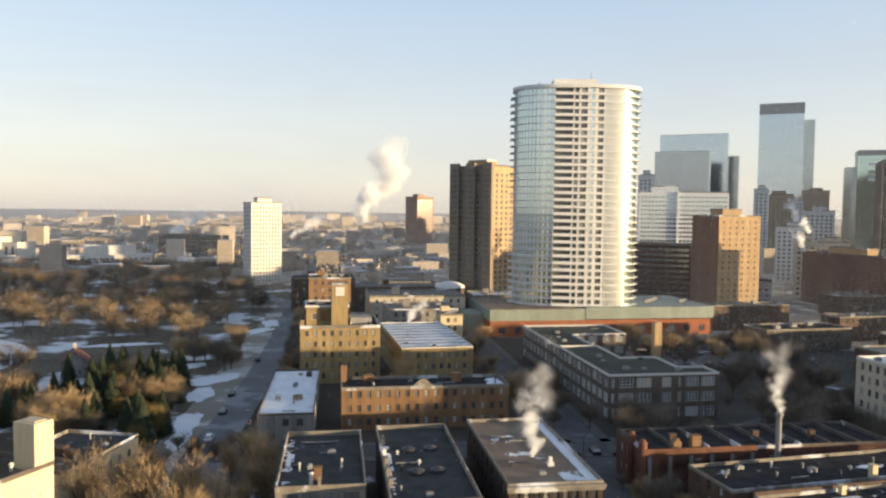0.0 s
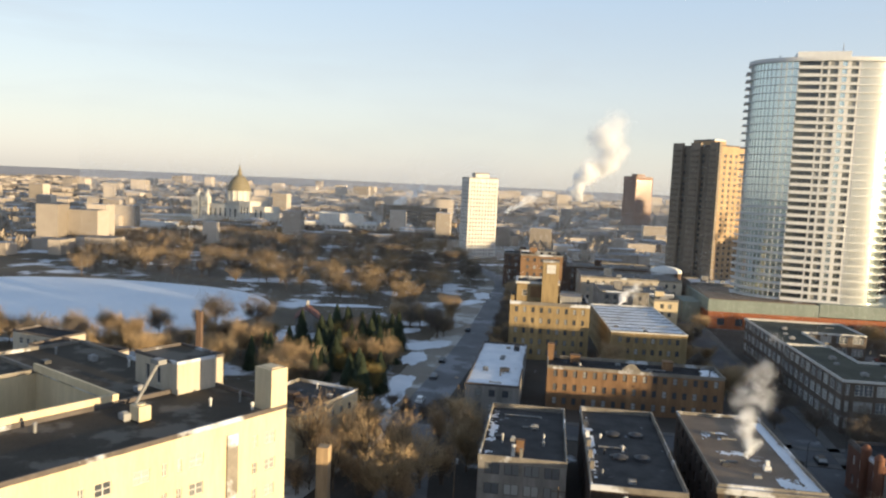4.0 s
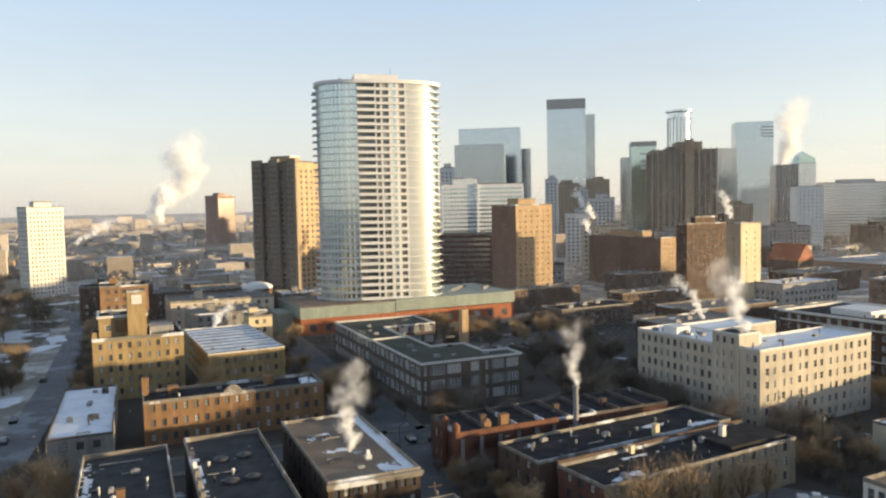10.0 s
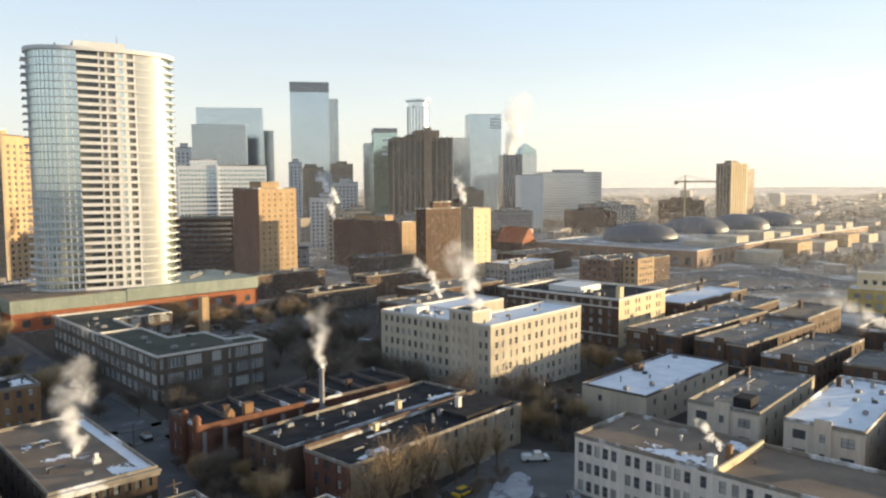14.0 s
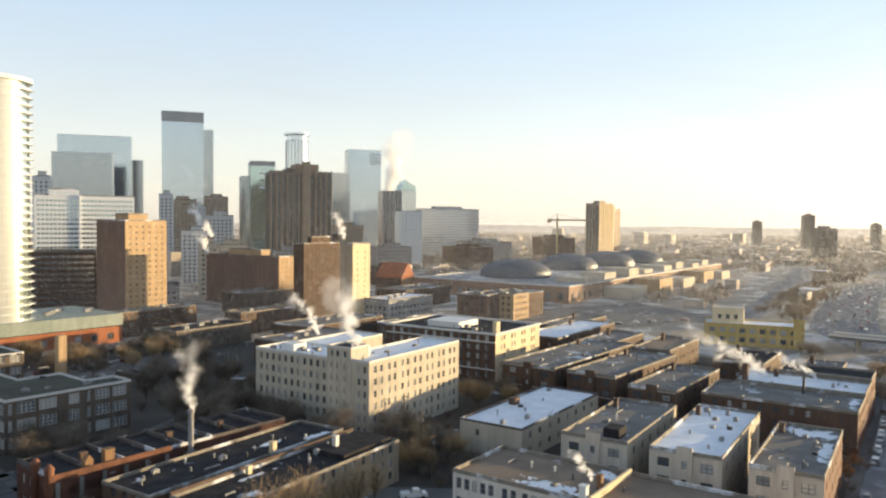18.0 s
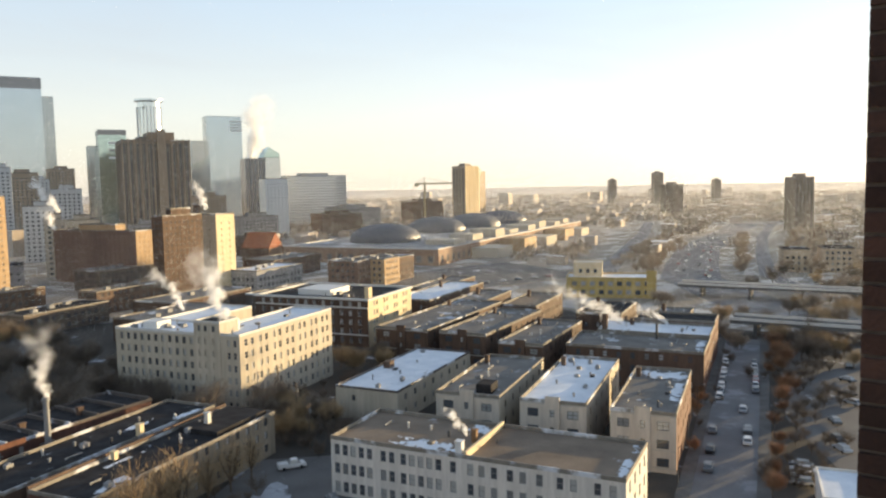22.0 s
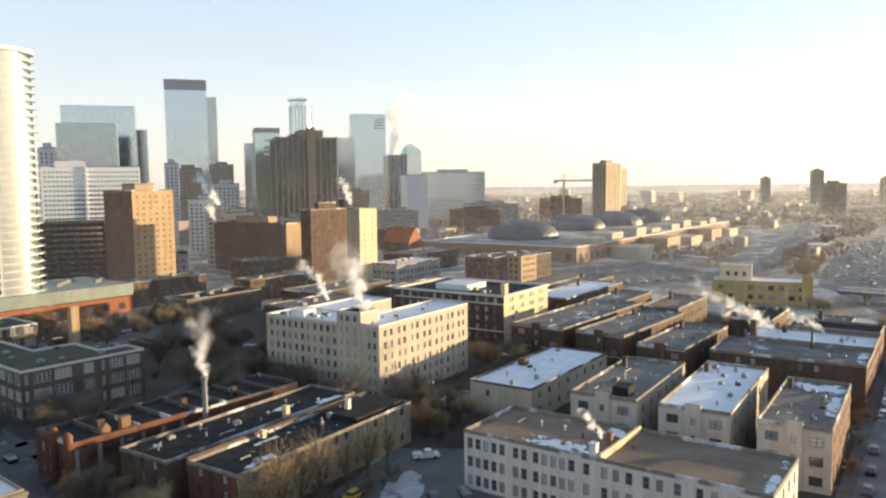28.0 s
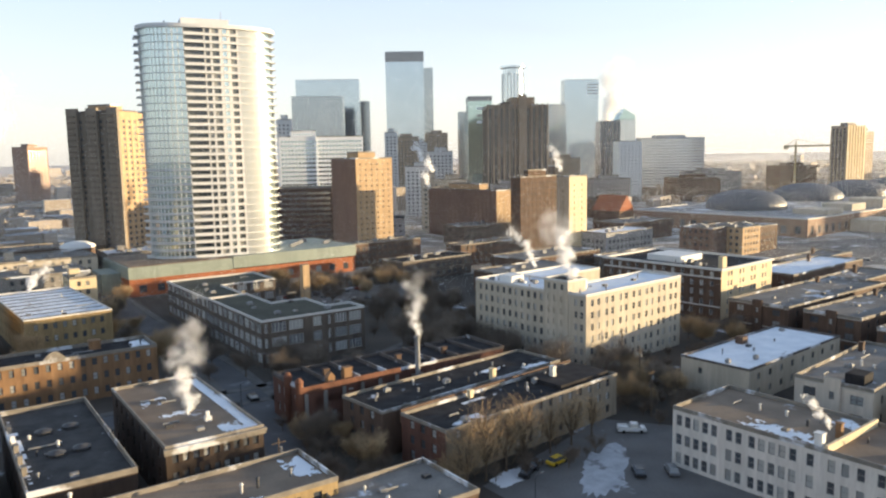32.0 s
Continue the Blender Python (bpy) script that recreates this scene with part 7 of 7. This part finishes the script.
for x, y, a, k in [(u_, 59.1 + (u_ - 199.5) * 0.252, STREET, (0, 1, 0, 3, 1, 0, 2)[i % 7]) for i, u_ in enumerate((194, 199.5, 205, 210.6, 216, 221.6, 227, 232.6, 238))] + \
        [(154.0, 47.6, STREET, 2), (143.8, 44.8, STREET, 3), (166.5, 51.0, STREET, 3), (170.9, 44.6, STREET, 3), (163.1, 42.6, STREET, 0), (204.4, 51.5, STREET, 3), (210, 53.0, STREET, 1), (216, 54.5, STREET, 4), (221, 55.9, STREET, 2), (226, 57.2, STREET, 3), (231, 58.6, STREET, 1), (236.2, 60.0, STREET, 2), (185.6, 49.6, STREET, 1)] + \
        [(146, 28.2, 100, 1), (149, 28.8, 100, 0), (152, 29.6, 100, 1), (155, 30.4, 100, 3), (175, 27.6, 40, 2), (169, 25.4, 40, 1), (214, 31.4, 60, 2), (229, 33.7, 60, 3), (206, 29.0, 60, 1), (188, 30, 30, 3)] + \
        [(76.5, 107.6, 15, 5), (69.0, 106.2, 40, 2), (72.2, 108.2, 40, 2), (86.1, 96.9, 60, 2), (91.5, 94.5, 60, 3)] + \
        [(-67.1, 272.5, 97, 2), (-58.2, 288, 96, 3), (-62.3, 221.5, 98, 2), (-59.2, 202, 98, 3), (-55.5, 178, 97, 0), (36, 172, 95, 2), (30, 230, 95, 1)] + \
        [(66 + 3.2 * i, 268 + 0.5 * i, 100, i % 5) for i in range(0, 16, 2)] + [(70 + 3.2 * i, 290 + 0.5 * i, 100, (i + 2) % 5) for i in range(0, 14, 2)] + \
        [(310 + 11 * i, 252 - 4 * i, 105, (i * 3) % 5) for i in range(9)] + [(262, 46, 20, 0), (268, 47.5, 20, 3), (274, 49, 20, 1), (246, 36, 15, 2), (284, 44, 100, 0)]:
    m = pose(x, y, 0.07, 0, 0, a)
    if placed[k]:
        copy_thing(models[k], m)
    else:
        models[k].matrix_world = m
    placed[k] += 1

# distant traffic on the motorway
def far_car(paint, label):
    t = thing("car", pose(0, 0, 0), label, "car", "motorway traffic")
    part("body", Shape().box(-2.3, 2.3, -0.9, 0.9, 0.25, 0.95, 0.15), paint, t)
    part("glasshouse", Shape().box(-1.5, 0.9, -0.75, 0.75, 0.96, 1.5, 0.2), m_pane, t)
    return t


fleet = [far_car(p, lab) for p, lab in zip(paints, ("pale car on the frosted motorway", "silver car on the frosted motorway", "black car on the frosted motorway", "grey car on the frosted motorway", "red car on the frosted motorway"))]
lane = [(445, 150), (500, 168), (620, 203), (700, 216), (840, 240)]
for i in range(46):
    f = (i * 0.618) % 1.0
    x = 440 + 380 * f ** 1.2
    y = float(np.interp(x, [p[0] for p in lane], [p[1] for p in lane])) + (-13, -9, -5, 4.5, -11, 9)[i % 6] + rnd.uniform(-0.6, 0.6)
    m = pose(x, y, 0.07, 0, 0, 16.5 if x < 640 else 10)
    if i < 5:
        fleet[i].matrix_world = m
    else:
        copy_thing(fleet[(i * 3) % 5], m)

# brush on the motorway banks
brush, stems = Shape(), Shape()
for x0, y0, x1, y1, wide_, n, size in ((440, 176, 640, 226, 12, 46, 0.75), (455, 196, 760, 280, 16, 60, 0.7), (455, 122, 760, 206, 9, 52, 0.7), (470, 92, 900, 176, 26, 90, 0.8), (400, 50, 620, 100, 26, 50, 0.75), (330, 120, 392, 176, 8, 16, 0.6), (356, 62, 400, 30, 12, 20, 0.55), (292, 62, 316, 88, 6, 12, 0.5), (250, 66, 286, 90, 6, 16, 0.55)):
    for k in range(n):
        f = rnd.random()
        x, y = x0 + (x1 - x0) * f + rnd.uniform(-0.4, 0.4) * wide_, y0 + (y1 - y0) * f + rnd.uniform(-0.5, 0.5) * wide_
        if built(x, y) or abs(x - 347) < 24 and abs(y - 157) < 26:
            continue
        mm = Matrix.Translation((x, y, 0)) @ Matrix.Rotation(rnd.uniform(0, 6.28), 4, "Z") @ Matrix.Scale(size * rnd.uniform(0.7, 1.2), 4)
        wv, cv = far_tree[rnd.randint(0, 2)]
        for sh, src in ((stems, wv), (brush, cv)):
            k0 = len(sh.v)
            sh.v += [tuple(mm @ Vector(v)) for v in src.v]
            sh.f += [tuple(k0 + q for q in f_) for f_ in src.f]
tagged(new("motorway_brush", brush.mesh("motorway_brush", m_twig_brush)), "brown brush and bare trees on the motorway banks", "trees", kind="stuff")
tagged(new("motorway_brush_stems", stems.mesh("motorway_brush_stems", m_bark)), "stems of the brush on the motorway banks", "trees", kind="stuff")
for x, y, s in ((178, 58.5, 0.5), (186, 60.5, 0.55), (193, 62.5, 0.5), (214, 66, 0.5), (222, 68, 0.55), (230, 70, 0.5), (238, 72, 0.55), (228, 50, 1.0), (236, 52, 1.15), (246, 56, 1.1), (256, 58, 1.2), (270, 62, 1.0), (196, 44, 0.9), (204, 45, 1.0)):
    put_tree(("rust0", "rust1")[int(x) % 2], x, y, s, rnd.uniform(0, 360))

for k, (x, y) in enumerate(((-118, 214), (-104, 222), (-97, 232), (-110, 236), (-124, 226), (-92, 214), (-100, 206), (-132, 218))):
    put_tree(f"will{k % 2}", x, y, 0.7 + 0.06 * (k % 4), 50.0 * k)
for ob, used in kinds.values():
    if not used:
        for o in (*ob.children, ob):
            bpy.data.objects.remove(o)

# ---- steam: clouds of fine white flecks ----
def steam_material():
    m = bpy.data.materials.new("steam_flecks")
    m.use_nodes = True
    n, l = m.node_tree.nodes, m.node_tree.links
    n.remove(n["Principled BSDF"])
    dif, tra, mix = n.new("ShaderNodeBsdfDiffuse"), n.new("ShaderNodeBsdfTranslucent"), n.new("ShaderNodeMixShader")
    for b in (dif, tra):
        b.inputs["Color"].default_value = (0.98, 0.98, 0.98, 1)
    l.new(dif.outputs[0], mix.inputs[1]); l.new(tra.outputs[0], mix.inputs[2]); l.new(mix.outputs[0], n["Material Output"].inputs["Surface"])
    return m


m_steam = steam_material()


def plume(base, drift, height, r0, r1, label, seed, flecks=30000, fleck=0.021):
    """Puffs along a rising, drifting line, each a cloud of flecks that thins towards its rim."""
    rng = np.random.default_rng(seed)
    puffs = []
    f = 0.0
    while f < 1.0:
        r = r0 + (r1 - r0) * f ** 0.8
        c = np.array([drift[0] * f ** 1.4 + math.sin(f * 8 + seed) * r * 0.5, drift[1] * f ** 1.4 + math.cos(f * 6 + seed) * r * 0.5, height * f])
        for _ in range(3):
            puffs.append((c + rng.normal(0, r * 0.42, 3), r * rng.uniform(0.3, 0.7), (1.25 - f)))
        f += 0.45 * r / math.hypot(height, *drift)
    weight = np.array([r * r * k for _, r, k in puffs])
    pick = rng.choice(len(puffs), flecks, p=weight / weight.sum())
    mid = np.array([p[0] for p in puffs])[pick] + rng.normal(0, 0.5, (flecks, 3)) * np.array([p[1] for p in puffs])[pick][:, None]
    size = fleck * r1
    a, b = rng.normal(0, size, (flecks, 3)), rng.normal(0, size, (flecks, 3))
    verts = np.stack([mid, mid + a, mid + b], 1).reshape(-1, 3)
    me = bpy.data.meshes.new("steam_plume")
    me.from_pydata(verts.tolist(), [], np.arange(flecks * 3).reshape(-1, 3).tolist())
    me.materials.append(m_steam)
    thing("steam_plume", pose(*base), label, "steam", kind="stuff", data=me)


plume((16.4, 133.0, 12.0), (2.0, 6.0), 16, 0.5, 3.6, "white steam rising from a rooftop outlet", 1, 42000, 0.0125)
plume((68, 149, 16.2), (1.0, 4.0), 12, 0.6, 2.6, "thin white steam above the slim metal chimney", 2, 36000, 0.014)
plume((118.5, 159.0, 22.2), (-3.0, 7.0), 18, 0.8, 4.2, "white steam above the cream building", 3, 46000, 0.014)
plume((131, 196, 20.5), (-5.0, 9.0), 12, 0.4, 2.2, "white steam drifting over the snowy roof", 4)
plume((222.5, 96, 11.0), (-4.0, 24.0), 11, 0.6, 3.6, "white steam drifting from the courtyard block", 5, 44000, 0.015)
plume((229, 84, 11.0), (-2.0, 10.0), 5, 0.3, 1.6, "small puff of white steam on the roof", 6)
plume((-13, 290, 13.0), (6.0, 10.0), 6, 0.6, 2.6, "thin white steam beside the metal roof", 7)
plume((104.0, 74.0, 12.8), (-1.0, 3.5), 4, 0.3, 1.0, "small puff of steam above the white building", 8)
plume((-279, 2600, 4), (110, 90), 255, 16, 62, "tall white plume from a distant plant", 9, 90000, 0.022)
plume((-400, 1100, 10), (50, 30), 40, 3, 12, "distant drifting white steam plume", 10)
plume((-240, 1200, 10), (60, 30), 36, 3, 10, "distant drifting white steam plume", 11)
plume((640, 790, 95), (24, 10), 82, 5, 22, "white steam above a downtown tower", 12, 50000, 0.018)
plume((300, 640, 49), (-2, 8), 20, 1.5, 5, "white steam above a downtown roof", 13)
plume((250, 514, 43), (-2, 8), 12, 1.2, 4, "white steam above a downtown roof", 14)
plume((226, 470, 34), (-2, 6), 10, 1.0, 3.4, "white steam above a downtown roof", 15)
plume((252, 352, 46), (-2, 6), 14, 1.0, 3.2, "white steam above a downtown roof", 16)


# ---- haze: white flecks added in the air, larger with distance, thinner with height ----
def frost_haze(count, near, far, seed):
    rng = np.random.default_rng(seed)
    m = bpy.data.materials.new("haze_flecks")
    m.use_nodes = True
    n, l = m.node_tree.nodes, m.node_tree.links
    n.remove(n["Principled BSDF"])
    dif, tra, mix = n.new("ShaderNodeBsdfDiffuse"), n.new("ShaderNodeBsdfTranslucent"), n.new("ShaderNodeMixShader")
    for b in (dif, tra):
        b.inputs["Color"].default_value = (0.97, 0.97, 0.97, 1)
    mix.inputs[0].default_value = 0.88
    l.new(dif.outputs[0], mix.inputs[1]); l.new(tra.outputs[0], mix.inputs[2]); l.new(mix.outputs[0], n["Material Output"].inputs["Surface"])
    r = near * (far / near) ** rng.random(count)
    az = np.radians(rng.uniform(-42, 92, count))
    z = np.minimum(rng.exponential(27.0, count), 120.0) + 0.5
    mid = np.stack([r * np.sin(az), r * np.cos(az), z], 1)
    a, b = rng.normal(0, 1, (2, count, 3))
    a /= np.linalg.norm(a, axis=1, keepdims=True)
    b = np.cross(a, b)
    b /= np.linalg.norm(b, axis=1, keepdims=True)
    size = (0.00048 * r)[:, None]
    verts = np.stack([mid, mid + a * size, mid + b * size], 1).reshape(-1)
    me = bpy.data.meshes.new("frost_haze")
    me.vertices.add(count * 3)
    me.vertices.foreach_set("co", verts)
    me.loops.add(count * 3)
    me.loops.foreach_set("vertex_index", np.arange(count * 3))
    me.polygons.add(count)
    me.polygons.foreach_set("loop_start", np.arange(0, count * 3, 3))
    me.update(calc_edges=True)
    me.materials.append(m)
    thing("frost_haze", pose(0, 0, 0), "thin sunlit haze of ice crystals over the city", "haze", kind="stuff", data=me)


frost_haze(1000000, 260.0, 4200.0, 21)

# ---- street furniture ----
def street_lamp():
    t = thing("street_lamp", pose(0, 0, 0), "slim dark metal street lamp with curved arm", "street lamp", "street lamps")
    part("pole", Shape().tube(0, 0, 0, 7.6, 0.09, 0.06, 8), m_darkmetal, t)
    part("arm", Shape().rod((0, 0, 7.5), (0.7, 0, 8.0), 0.045, 0.04, 6).rod((0.7, 0, 8.0), (1.6, 0, 8.05), 0.04, 0.035, 6), m_darkmetal, t)
    part("lantern", Shape().box(1.4, 2.0, -0.13, 0.13, 7.92, 8.06, 0.03), m_metal, t)
    return t


lamp = street_lamp()
spots = [(-44, 176, 180), (-47.5, 212, 180), (-54, 256, 180), (-62, 312, 180), (31, 160, 0), (43, 182, 180), (29, 205, 0), (132, 46.5, 255), (152, 51.5, 255), (176, 57.5, 255), (200, 63.5, 255), (224, 70, 255), (160, 36.5, 75), (190, 44.5, 75), (70, 196, 90), (100, 214, 90), (104, 100, 180), (60, 90, 20)]
lamp.matrix_world = pose(*spots[0][:2], 0.1, 0, 0, spots[0][2])
for x, y, a in spots[1:]:
    copy_thing(lamp, pose(x, y, 0.1, 0, 0, a))


def utility_pole(x, y, a):
    t = thing("utility_pole", pose(x, y, 0, 0, 0, a), "weathered wooden utility pole with crossarm", "utility pole", "utility poles")
    part("pole", Shape().tube(0, 0, 0, 10.5, 0.16, 0.11, 8), m_bark, t)
    part("crossarm", Shape().box(-1.2, 1.2, -0.06, 0.06, 9.6, 9.75), m_bark, t)
    part("transformer", Shape().tube(0.35, 0, 8.0, 8.9, 0.25, 0.25, 10), m_metal, t)
    return t


poles = [(-31, 121, 8), (-12.2, 112, 8), (28.5, 118, 8), (108, 118, 12), (118, 133, 12), (127, 150, 12)]
for q in poles:
    utility_pole(*q)
for a, b in zip(poles[3:], poles[4:]):
    s = Shape()
    for off in (-0.9, 0.9):
        prev = None
        for k in range(9):
            f = k / 8
            pt = (a[0] + (b[0] - a[0]) * f + off * 0.9, a[1] + (b[1] - a[1]) * f - off * 0.3, 9.8 - 1.6 * f * (1 - f))
            if prev:
                s.rod(prev, pt, 0.02, 0.02, 3)
            prev = pt
    tagged(new("overhead_cable", s.mesh("overhead_cable", m_darkmetal)), "thin dark cables between the utility poles", "cable")
